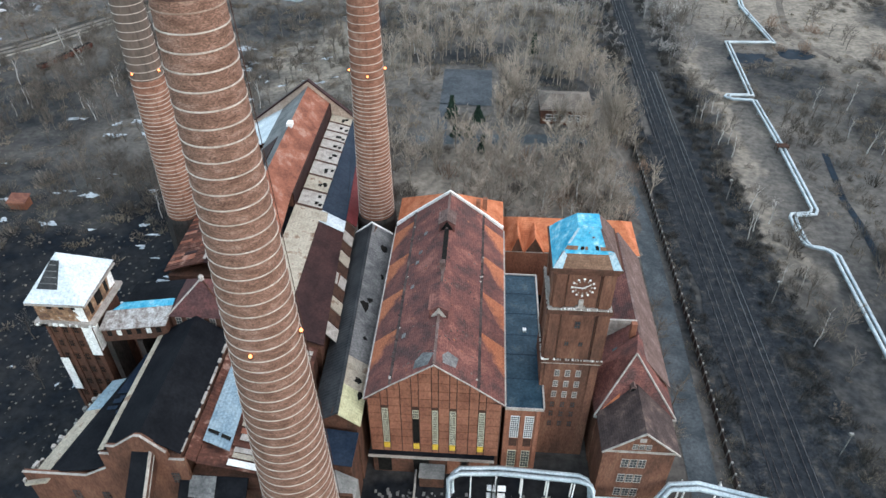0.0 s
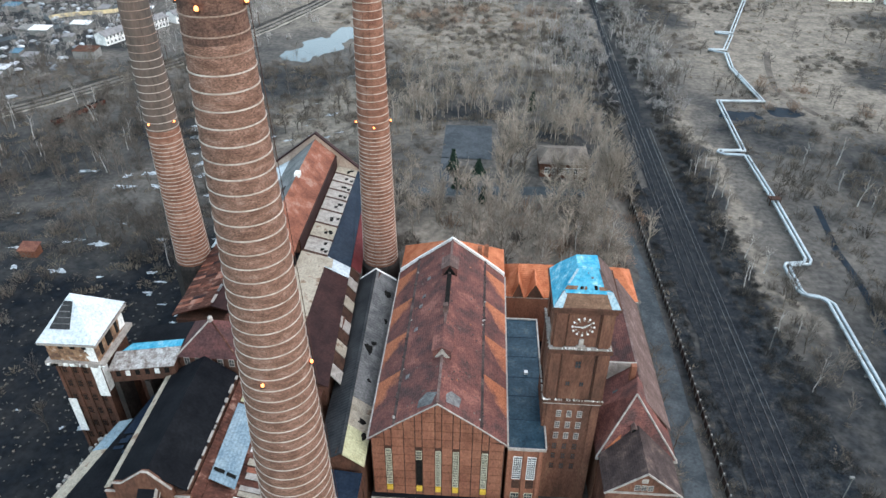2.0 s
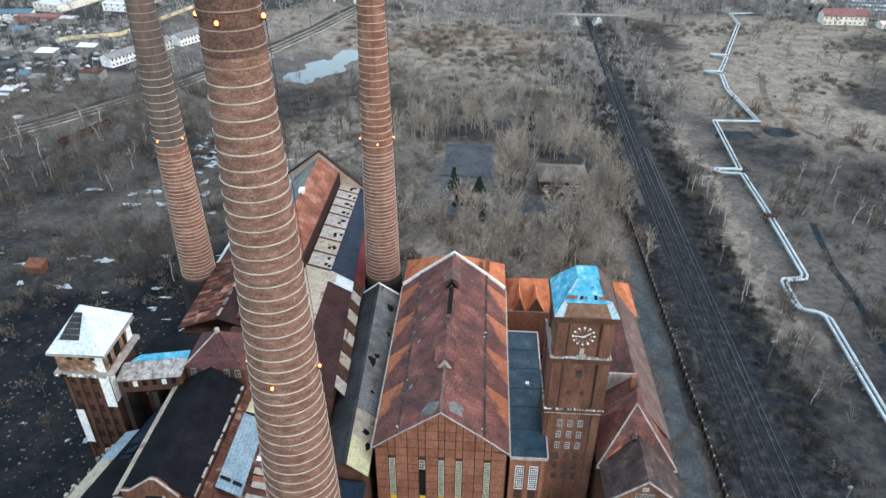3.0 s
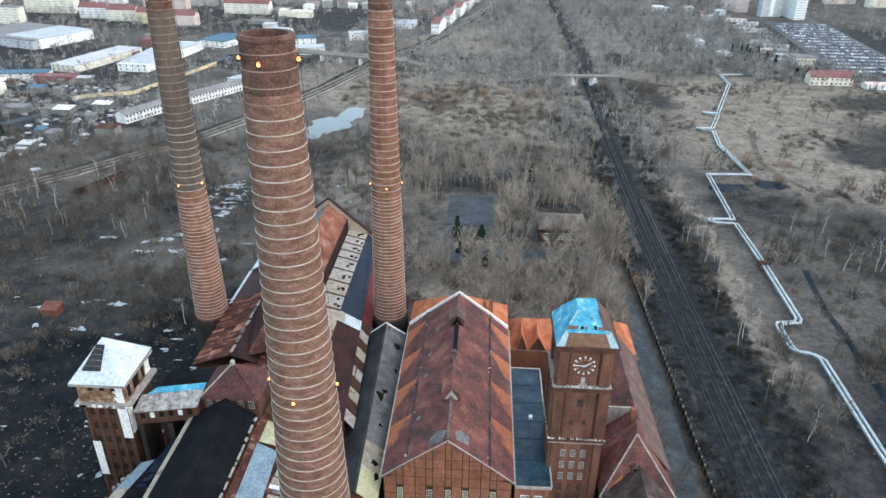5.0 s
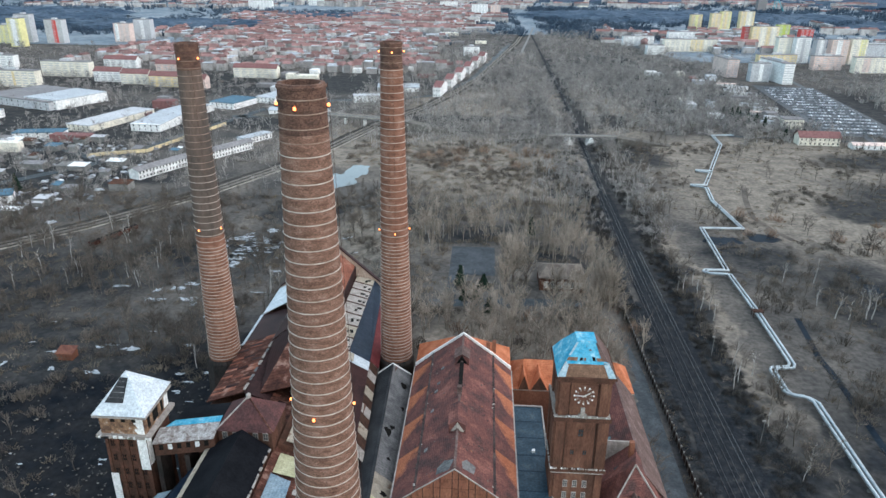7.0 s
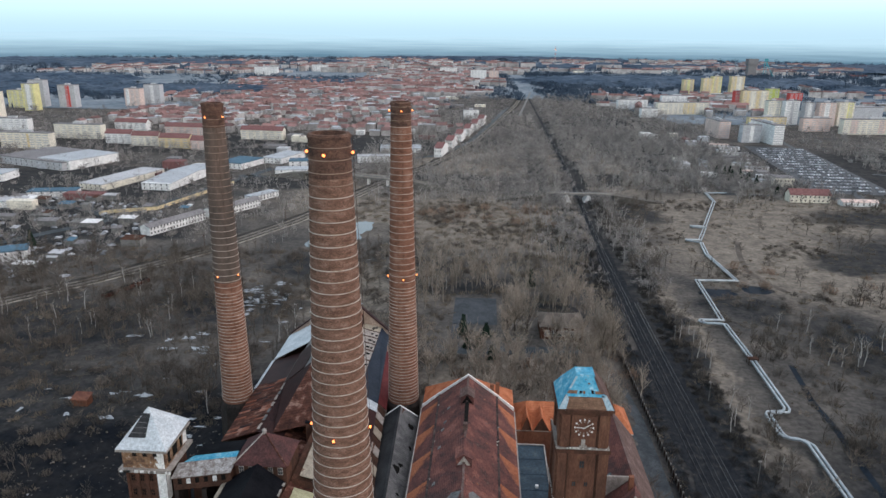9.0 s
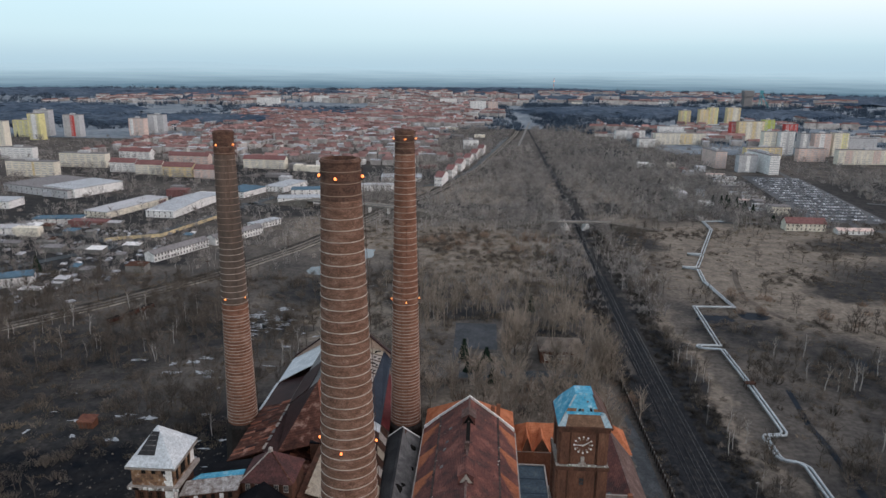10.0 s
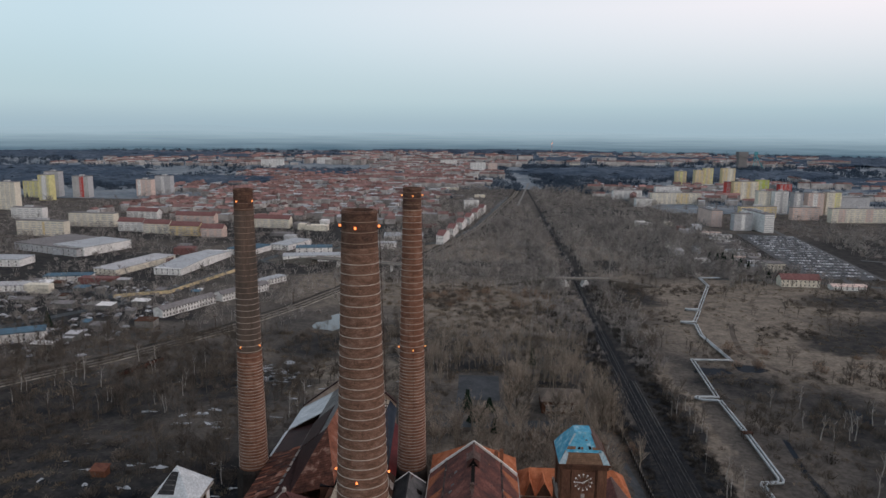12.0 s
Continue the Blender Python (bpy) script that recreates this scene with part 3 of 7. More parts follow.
# ---------------------------------------------------------------- machine hall
def machine_hall():
    x0, x1, xr, y0, y1 = -13.4, 14.8, 0.7, 0.0, 59.6
    base, eave, brk, ridge = -0.5, 24.9, 29.5, 36.2
    xl, xh = -8.2, 9.6
    h = thing("machine_hall", xr, y0, 0, "long red brick machine hall with a sooty tiled roof", "hall")
    outline = [(x0, base), (x1, base), (x1, eave), (xh, brk), (xr, ridge), (xl, brk), (x0, eave)]
    part("front_frame", prism(outline, y0, y0 + 0.6), M_STEEL, h, "dark steel frame of the gable")
    part("side_wall", box(x0, x0 + 0.6, y0 + 0.6, y1, base, eave), M_BRICK, h)
    part("side_wall", box(x1 - 0.6, x1, y0 + 0.6, y1, base, eave), M_BRICK, h)
    part("back_wall", prism(outline, y1 - 0.6, y1), M_BRICK, h)

    def top(x):
        if x < xl:
            return eave + (brk - eave) * (x - x0) / (xl - x0)
        if x < xr:
            return brk + (ridge - brk) * (x - xl) / (xr - xl)
        if x < xh:
            return ridge + (brk - ridge) * (x - xr) / (xh - xr)
        return brk + (eave - brk) * (x - xh) / (x1 - xh)

    # brick infill between the steel members, with the window bays left open
    xs = [x0 + 0.1, -10.5, -9.0, -6.4, -4.0, -2.5, 0.2, 1.6, 3.9, 5.4, 8.0, 10.0, 11.5, x1 - 0.1]
    zs = [7.2, 10.0, 12.6, 15.2, 17.8, 20.4, 23.0, 25.6, 28.2, 30.8, 33.4, 36.0]
    bays = {(-10.5, -9.0), (-4.0, -2.5), (0.2, 1.6), (3.9, 5.4), (10.0, 11.5)}
    part("plinth_wall", box(x0 + 0.1, x1 - 0.1, y0 - 0.12, y0, base, 7.1), M_BROWN, h)
    for a, b in zip(xs, xs[1:]):
        for c, d in zip(zs, zs[1:]):
            if (a, b) in bays and 9.0 < c < 21.0:
                continue
            ta, tb = top(a + 0.1) - 0.15, top(b - 0.1) - 0.15
            if max(ta, tb) < c + 0.4:
                continue
            pts = [(a + 0.1, c + 0.08), (b - 0.1, c + 0.08), (b - 0.1, min(d - 0.08, tb)), (a + 0.1, min(d - 0.08, ta))]
            if min(ta, tb) < c + 0.3:
                pts = [pts[0], pts[1], (b - 0.1, tb)] if tb > ta else [pts[0], pts[1], (a + 0.1, ta)]
                if tb > ta:
                    pts[0] = (max(a + 0.1, b - 0.1 - (tb - c) * 1.3), c + 0.08)
                else:
                    pts[1] = (min(b - 0.1, a + 0.1 + (ta - c) * 1.3), c + 0.08)
            part("panel", prism(pts, y0 - 0.14, y0 - 0.005), M_BRICK, h)
    for i, (a, b) in enumerate(sorted(bays)):
        if i == 1:
            w = part("window", box(a + 0.1, b - 0.1, y0 - 0.06, y0 - 0.01, 10.6, 19.0), M_HOLE, h, "broken-out black window opening")
            window(h, a + 0.2, b - 0.2, 19.2, 21.6, y0 - 0.06, 3, 3)
        else:
            window(h, a + 0.2, b - 0.2, 10.6, 21.8, y0 - 0.06, 4, 14, bar=0.09)
        part("apron_board", box(a + 0.1, b - 0.1, y0 - 0.3, y0 - 0.02, 8.6, 10.2), M_YELLOW, h, "yellow board under the window")
    part("canopy", slab([(x0 - 0.6, y0 - 1.1, 6.7), (x1 - 0.8, y0 - 1.1, 6.7), (x1 - 0.8, y0 - 0.15, 7.3), (x0 - 0.6, y0 - 0.15, 7.3)], 0.35), M_TAR, h)
    part("canopy_edge", box(x0 - 0.6, x1 - 0.8, y0 - 1.3, y0 - 1.1, 6.1, 6.95), M_STONE, h)
    # roof: upper slopes, then the steeper lower band in bays of clean and sooty tiles
    o = 0.25
    for (a, za), (b, zb) in (((xl, brk), (xr, ridge)), ((xr, ridge), (xh, brk))):
        part("roof_slope", slab([(a, y0 - 0.3, za + o), (b, y0 - 0.3, zb + o), (b, y1, zb + o), (a, y1, za + o)]), M_TILE, h)
    for side, (a, za), (b, zb) in ((0, (x0 - 0.5, eave - 0.35), (xl, brk)), (1, (xh, brk), (x1 + 0.5, eave - 0.35))):
        part("lower_slope", slab([(a, y0 - 0.3, za + o), (b, y0 - 0.3, zb + o), (b, y1, zb + o), (a, y1, za + o)]), M_BAYS, h, "steeper tiled slope, sooty with clean orange bays")
        xs2 = xl if side == 0 else xh
        part("gutter_walk", box(xs2 - 0.45, xs2 + 0.45, y0, y1, brk + 0.15, brk + 0.36), M_TILE_DARK, h, "dark walkway along the roof break")
        part("eave_gutter", box(*((x0 - 0.85, x0 - 0.5) if side == 0 else (x1 + 0.5, x1 + 0.85)), y0, y1, eave - 0.6, eave - 0.2), M_STONE, h)
    part("ridge_cap", box(xr - 0.3, xr + 0.3, y0, y1, ridge + 0.1, ridge + 0.5), M_TILE_GREY, h)
    for s, a, b in ((0, (x0 - 0.5, eave), (xl, brk)), (0, (xl, brk), (xr, ridge)), (1, (xr, ridge), (xh, brk)), (1, (xh, brk), (x1 + 0.5, eave))):
        part("verge", slab([(a[0], y0 - 0.45, a[1] + 0.36), (b[0], y0 - 0.45, b[1] + 0.36), (b[0], y0 - 0.2, b[1] + 0.36), (a[0], y0 - 0.2, a[1] + 0.36)], 0.2), M_STONE, h)
        part("parapet", prism([(a[0], a[1] - 0.4), (b[0], b[1] - 0.4), (b[0], b[1] + 1.0), (a[0], a[1] + 1.0)], y1 - 0.1, y1 + 0.45), M_WHITE, h, "white parapet of the rear gable")
    # roof patches, slot, cupola, dormer, skylights
    for pts in ([(-3.6, 1.2), (-0.6, 0.6), (0.4, 3.2), (-1.8, 4.6), (-3.4, 3.2)], [(2.4, 1.6), (5.0, 2.0), (5.4, 4.8), (3.2, 5.2), (2.2, 3.6)]):
        part("bare_patch", slab([(x, y, top(x) + o + 0.05) for x, y in pts], 0.05), M_GREY_SHEET, h, "bare grey patch with missing tiles")
    part("ridge_slot", box(xr - 0.55, xr + 0.55, 29.5, 43.5, ridge + 0.2, ridge + 0.58), M_HOLE, h, "open dark slot along the ridge")
    part("ridge_vent", box(xr - 0.7, xr + 0.5, 28.3, 29.6, ridge - 0.5, ridge + 2.4), M_TILE_GREY, h)
    for yc, w, front in ((44.5, 1.9, False), (17.0, 2.0, True)):
        zt = ridge + 2.6
        d = part("dormer", prism([(xr - w, ridge - 1.4), (xr + w, ridge - 1.4), (xr + w, zt - 1.2), (xr, zt), (xr - w, zt - 1.2)], yc - (3.0 if front else 0.0), yc + 4.5), M_TILE, h)
        for s in (-1, 1):
            part("dormer_roof", slab([(xr + s * (w + 0.3), yc - (3.3 if front else 0.3), zt - 1.3), (xr, yc - (3.3 if front else 0.3), zt + 0.12), (xr, yc + 4.8, zt + 0.12), (xr + s * (w + 0.3), yc + 4.8, zt - 1.3)][:: -1 if s > 0 else 1], 0.12), M_TILE_GREY if not front else M_TILE, d)
        part("dormer_gable", prism([(xr - w * .8, ridge - 0.4), (xr + w * .8, ridge - 0.4), (xr, zt - 0.5)], yc - (3.2 if front else 0.2), yc - (3.0 if front else 0.0)), M_STONE if front else M_HOLE, d)
    for x, y in ((-5.5, 40), (-6.0, 36.5), (-6.8, 12.5), (-6.4, 28), (-4.8, 47)):
        part("skylight", slab([(x - .4, y - .6, top(x - .4) + o + .1), (x + .4, y - .6, top(x + .4) + o + .1), (x + .4, y + .6, top(x + .4) + o + .1), (x - .4, y + .6, top(x - .4) + o + .1)], 0.1), M_GREY_SHEET, h)
    wear = random.Random(23)
    for i in range(90):
        x, y = wear.uniform(xl + 0.8, xh - 0.8), wear.uniform(1, y1 - 1)
        a, b = wear.uniform(.1, .25), wear.uniform(.1, .3)
        part("slipped_tile", slab([(x - a, y - b, top(x - a) + o + .07), (x + a, y - b, top(x + a) + o + .07), (x + a, y + b, top(x + a) + o + .07), (x - a, y + b, top(x - a) + o + .07)], 0.05), (M_TILE_GREY, M_TILE_DARK, M_TILE_GREY, M_RUST_RED)[wear.randrange(4)], h)
    for i in range(60):
        xs3 = wear.choice((xl, xh)) + wear.uniform(-.5, .5)
        y = wear.uniform(1, y1 - 1)
        part("moss_clump", lathe(xs3, y, [(0.3, brk + .35), (0.22, brk + .5), (0.05, brk + .56)], 6), M_TILE_DARK if i % 6 else M_STONE, h)
    for y in (6, 12, 18, 24, 30, 36, 42, 48, 54):
        part("buttress", box(x0 - 0.5, x0, y - 0.5, y + 0.5, base, eave - 2), M_BROWN, h)
    return h


machine_hall()


def hipped(name, x0, x1, y0, y1, base, eave, ridge, axis, wall, roof, label, category, inset=None, over=0.6, z_front=None):
    """A block with a hipped roof; axis: the way that the ridge runs."""
    t = thing(name, (x0 + x1) / 2, y0, base, label, category)
    part("wall", box(x0, x1, y0, y1, base, eave), wall, t)
    a, b, c, d = x0 - over, x1 + over, y0 - over, y1 + over
    i = inset if inset is not None else min(b - a, d - c) / 2
    if axis == "y":
        r0, r1 = ((a + b) / 2, c + i, ridge), ((a + b) / 2, d - i, ridge)
        faces = [[(a, c, eave), (b, c, eave), r0], [(b, c, eave), (b, d, eave), r1, r0], [(b, d, eave), (a, d, eave), r1], [(a, d, eave), (a, c, eave), r0, r1]]
    else:
        r0, r1 = (a + i, (c + d) / 2, ridge), (b - i, (c + d) / 2, ridge)
        faces = [[(a, c, eave), (b, c, eave), r1, r0], [(b, c, eave), (b, d, eave), r1], [(b, d, eave), (a, d, eave), r0, r1], [(a, d, eave), (a, c, eave), r0]]
    for f in faces:
        part("roof_slope", slab(f, 0.3), roof, t)
    part("eave", box(a, b, c, d, eave - 0.5, eave - 0.22), M_STONE, t)
    return t


rear = thing("rear_block", 0.7, 60.4, 3, "brick block with a bright orange tiled gable roof", "building")
part("wall", box(-13.2, 14.6, 60.4, 72.4, 3, 24.6), M_BRICK, rear)
for tri in ([(-13.9, 60.3, 24.8), (0.7, 60.3, 36.1), (-13.9, 73.2, 24.8)], [(0.7, 60.3, 36.1), (15.3, 60.3, 24.8), (15.3, 73.2, 24.8)], [(-13.9, 73.2, 24.8), (0.7, 60.3, 36.1), (15.3, 73.2, 24.8)]):
    part("roof_slope", slab(tri, 0.3), M_ORANGE, rear)
for x, y in ((8.2, 62.6), (10.0, 63.6)):
    part("flue", box(x - 0.6, x + 0.6, y - 0.6, y + 0.6, 26, 32.4), M_BRICK, rear)


def annex():
    a = thing("annex", 19, 0, 0, "brick annex with a wet slate-blue flat roof", "building")
    x0, x1, y0, y1, z = 15.5, 23.0, 0.4, 42.0, 24.0
    part("wall", box(x0, x1, y0, y1, -0.5, z - 0.4), M_BRICK, a)
    part("roof", box(x0 - 0.1, x1 + 0.3, y0 - 0.2, y1, z - 0.4, z), M_FLATBLUE, a)
    part("roof_edge", box(x0, x1 + 0.5, y0 - 0.45, y0 - 0.2, z - 0.55, z + 0.2), M_STONE, a)
    part("roof_edge", box(x1 + 0.3, x1 + 0.65, y0, y1, z - 0.5, z + 0.3), M_STONE, a)
    part("roof_edge", box(x0, x1 + 0.5, y1, y1 + 0.35, z - 0.5, z + 0.3), M_STONE, a)
    part("roof_hatch", box(19.6, 20.4, 22, 22.9, z, z + 0.6), M_WHITE, a)
    for i, y in enumerate((8, 15, 21, 28, 35)):
        part("felt_seam", box(x0, x1, y, y + 0.14, z, z + 0.05), M_TAR_BLUE, a)
    for x in (16.9, 19.9):
        window(a, x, x + 1.7, 14.0, 21.0, y0 - 0.02, 4, 10, M_WHITE)
        part("louvre", box(x, x + 1.7, y0 - 0.1, y0, 10.8, 13.4), M_STEEL, a)
        window(a, x, x + 1.7, 3.2, 9.0, y0 - 0.02, 3, 6, M_WINFRAME)
    for x in (15.9, 19.2, 22.3):
        part("pilaster", box(x - 0.3, x + 0.3, y0 - 0.3, y0, -0.5, z - 0.6), M_BRICK, a)


annex()


# ---------------------------------------------------------------- clock tower
def clock_tower():
    cx, y0 = 28.5, 6.6
    t = thing("clock_tower", cx, y0, 0, "tall brown brick clock tower with a tarpaulin-patched roof", "tower")
    w = 5.85
    cy = y0 + w

    def ring(name, half, z0, z1, material, label=""):
        return part(name, box(cx - half, cx + half, cy - half, cy + half, z0, z1), material, t, label)

    ring("lower_shaft", w, -0.5, 32.0, M_TOWER)
    ring("middle_shaft", w - 0.15, 32.0, 46.2, M_TOWER)
    ring("clock_storey", w - 0.45, 46.2, 56.4, M_TOWER)
    ring("lower_ledge", w + 0.45, 31.7, 32.5, M_BROWN)
    ring("lower_ledge", w + 0.2, 31.2, 31.7, M_STONE, "pale worn stone string course")
    ring("upper_ledge", w + 0.55, 45.6, 46.5, M_BROWN)
    ring("upper_ledge", w + 0.3, 46.5, 46.8, M_STONE, "pale worn stone string course")
    ring("cornice", w + 0.25, 55.6, 56.6, M_BROWN)
    ring("cornice", w + 0.7, 56.6, 57.2, M_BROWN)
    for zz0, zz1, hw in ((32.6, 45.5, w - 0.15), (46.9, 55.5, w - 0.45)):
        for s in (-1, 1):
            xx = cx + s * (hw - 1.0)
            part("pilaster", box(xx - 1.0, xx + 1.0, cy - hw - 0.45, cy - hw, zz0, zz1), M_TOWER, t)
            part("pilaster", box(cx - hw - 0.45, cx - hw, cy + s * (hw - 1.0) - 1.0, cy + s * (hw - 1.0) + 1.0, zz0, zz1), M_TOWER, t)
            part("pilaster", box(cx + hw, cx + hw + 0.45, cy + s * (hw - 1.0) - 1.0, cy + s * (hw - 1.0) + 1.0, zz0, zz1), M_TOWER, t)
            part("joint", box(cx + s * (hw - 2.35) - 0.12, cx + s * (hw - 2.35) + 0.12, cy - hw - 0.06, cy - hw, zz0, zz1), M_STEEL, t)
    for s in (-0.78, 0.0, 0.8):
        part("pilaster", box(cx + s * w - 0.55, cx + s * w + 0.55, cy - w - 0.25, cy - w, 1, 31), M_TOWER, t) if s else None
    crumb = random.Random(17)
    for z, hw in ((32.5, w + 0.45), (46.8, w + 0.5)):
        for i in range(34):
            u, k = crumb.uniform(-1, 0.96), crumb.uniform(0.12, 0.5)
            part("loose_stone", box(cx + u * hw, cx + u * hw + k, cy - hw - 0.05, cy - hw + 0.3, z, z + crumb.uniform(.1, .35)), M_STONE if crumb.random() < .6 else M_WHITE, t)
            part("loose_stone", box(cx - hw - 0.05, cx - hw + 0.3, cy + u * hw, cy + u * hw + k, z, z + crumb.uniform(.1, .35)), M_STONE, t)
    # dial: hour marks, numerals as plates, two pointers
    fy = cy - (w - 0.45)
    zc = 52.0
    dial = part("dial", box(cx - 2.9, cx + 2.9, fy - 0.06, fy, zc - 2.9, zc + 2.9), M_TOWER, t, "brick clock dial with white hour marks")
    for k in range(12):
        a = math.pi / 6 * k
        mx, mz = cx + 2.1 * math.sin(a), zc + 2.1 * math.cos(a)
        disc = [(mx + 0.22 * math.cos(2 * math.pi * i / 10), mz + 0.22 * math.sin(2 * math.pi * i / 10)) for i in range(10)]
        part("hour_mark", prism(disc, fy - 0.2, fy - 0.06), M_WHITE, dial)
        nx, nz = cx + 1.55 * math.sin(a), zc + 1.55 * math.cos(a)
        part("numeral", box(nx - 0.12, nx + 0.12, fy - 0.16, fy - 0.06, nz - 0.2, nz + 0.2), M_STONE, dial)
    for a, ln, wd in ((math.radians(-88), 1.9, 0.12), (math.radians(58), 1.45, 0.15)):
        d, n = Vector((math.sin(a), math.cos(a))), Vector((math.cos(a), -math.sin(a)))
        pts = [Vector((0, 0)) - d * 0.4 - n * wd, Vector((0, 0)) - d * 0.4 + n * wd, d * ln + n * wd * 0.5, d * ln - n * wd * 0.5]
        part("pointer", prism([(cx + p.x, zc + p.y) for p in pts][::-1], fy - 0.32, fy - 0.22), M_WHITE, dial)
    part("lamp_niche", join(box(cx - 0.45, cx + 0.45, fy - 0.4, fy, 46.9, 48.9), box(cx - 0.9, cx + 0.9, fy - 0.5, fy, 46.8, 47.3)), M_STONE, t)
    mw = cy - (w - 0.15)
    window(t, cx - 0.5, cx + 0.6, 41.4, 43.2, mw - 0.02, 2, 2, M_BROWN)
    for x in (cx - 1.9, cx + 0.9):
        window(t, x, x + 0.8, 36.4, 37.5, mw - 0.02, 2, 1, M_BROWN)
    # lower three rows get dark frames: shade low on the shaft, put into colour
    for k, z in enumerate((27.4, 24.0, 20.6, 17.2, 14.0, 10.6)):
        for x in (cx - 2.9, cx - 0.7, cx + 1.5):
            window(t, x, x + 0.9, z, z + 1.6, cy - w - 0.02, 2, 3, M_STONE if k < 3 else M_BROWN, bar=0.09)
    # roof: battens on a low skirt, tarpaulin on the steep part
    e, k, hi = w + 0.55, w - 1.2, 2.1
    z0, z1, z2 = 57.0, 60.0, 63.6
    quad = lambda h0, za, h1, zb: [[(cx - h0, cy - h0, za), (cx + h0, cy - h0, za), (cx + h1, cy - h1, zb), (cx - h1, cy - h1, zb)],
                                  [(cx + h0, cy - h0, za), (cx + h0, cy + h0, za), (cx + h1, cy + h1, zb), (cx + h1, cy - h1, zb)],
                                  [(cx + h0, cy + h0, za), (cx - h0, cy + h0, za), (cx - h1, cy + h1, zb), (cx + h1, cy + h1, zb)],
                                  [(cx - h0, cy + h0, za), (cx - h0, cy - h0, za), (cx - h1, cy - h1, zb), (cx - h1, cy + h1, zb)]]
    for i, f in enumerate(quad(e, z0, k, z1)):
        part("roof_skirt", slab(f, 0.25), (M_OLDTILE, M_TILE_GREY, M_TILE_GREY, M_CYAN)[i], t)
    for i, f in enumerate(quad(k, z1, hi, z2)):
        part("roof_slope", slab(f, 0.25), (M_CYAN, M_TILE_GREY, M_TILE_GREY, M_CYAN)[i], t, "torn light blue tarpaulin over the roof" if i in (0, 3) else "")
    part("roof_top", box(cx - hi, cx + hi, cy - hi, cy + hi, z2 - 0.3, z2 + 0.12), M_CYAN, t)
    lf = lambda u, v: (cx - e + u * 2 * e + (v * (e - k)) * (1 - 2 * u), cy - e + v * (e - k) - 0.06, z0 + v * (z1 - z0) + 0.08)
    part("tarpaulin", slab([lf(0.0, 0.0), lf(0.14, 0.0), lf(0.12, 0.75), lf(0.02, 1.0)], 0.06), M_PALECYAN, t)
    part("tarpaulin", slab([lf(0.87, 0.0), lf(1.0, 0.0), lf(1.0, 1.0), lf(0.87, 1.0)], 0.06), M_PALECYAN, t)
    part("tarpaulin", slab([lf(0.05, 0.86), lf(0.95, 0.86), lf(0.95, 1.03), lf(0.05, 1.03)], 0.06), M_CYAN, t)
    uf = lambda u, v: (cx + (u * 2 - 1) * (k + (hi - k) * v), cy - k + v * (k - hi) - 0.05, z1 + v * (z2 - z1) + 0.07)
    for u0, u1, v0, v1, m in ((0.02, 0.27, 0.05, 0.22, M_OLDTILE), (0.33, 0.40, 0.06, 0.2, M_HOLE), (0.42, 0.48, 0.06, 0.2, M_OLDTILE), (0.64, 0.71, 0.06, 0.25, M_HOLE), (0.74, 0.92, 0.05, 0.2, M_OLDTILE), (0.58, 0.66, 0.55, 0.62, M_TILE_GREY), (0.48, 0.51, 0.75, 0.8, M_TILE_GREY)):
        part("roof_gap", slab([uf(u0, v0), uf(u1, v0), uf(u1, v1), uf(u0, v1)], 0.04), m, t)
    part("tarpaulin", slab([uf(0.86, 0.12), uf(1.0, 0.0), uf(1.0, 0.95), uf(0.93, 0.95)], 0.05), M_TILE_GREY, t)
    part("tarpaulin", slab([uf(0.0, 0.3), uf(0.06, 0.3), uf(0.12, 0.95), uf(0.0, 0.95)], 0.05), M_PALECYAN, t)
    return t


clock_tower()

# ---------------------------------------------------------------- orange range, wing and gatehouse
orange = hipped("rear_range", 15.2, 52.2, 58.0, 72.5, 3, 19.6, 25.5, "x", M_BRICK, M_ORANGE, "brick range with an orange tiled roof and dormers", "building", inset=5)
for x, w, zt in ((19.3, 1.5, 25.0), (24.0, 2.4, 24.6)):
    d = part("dormer", prism([(x - w, 19.8), (x + w, 19.8), (x, zt)], 57.0, 63), M_BROWN, orange)
    for s in (-1, 1):
        f = [(x + s * (w + 0.3), 56.7, 19.7), (x, 56.7, zt + 0.2), (x, 64, zt + 0.2), (x + s * (w + 0.3), 64, 19.7)]
        part("dormer_roof", slab(f[::-1] if s > 0 else f, 0.15), M_ORANGE, d)


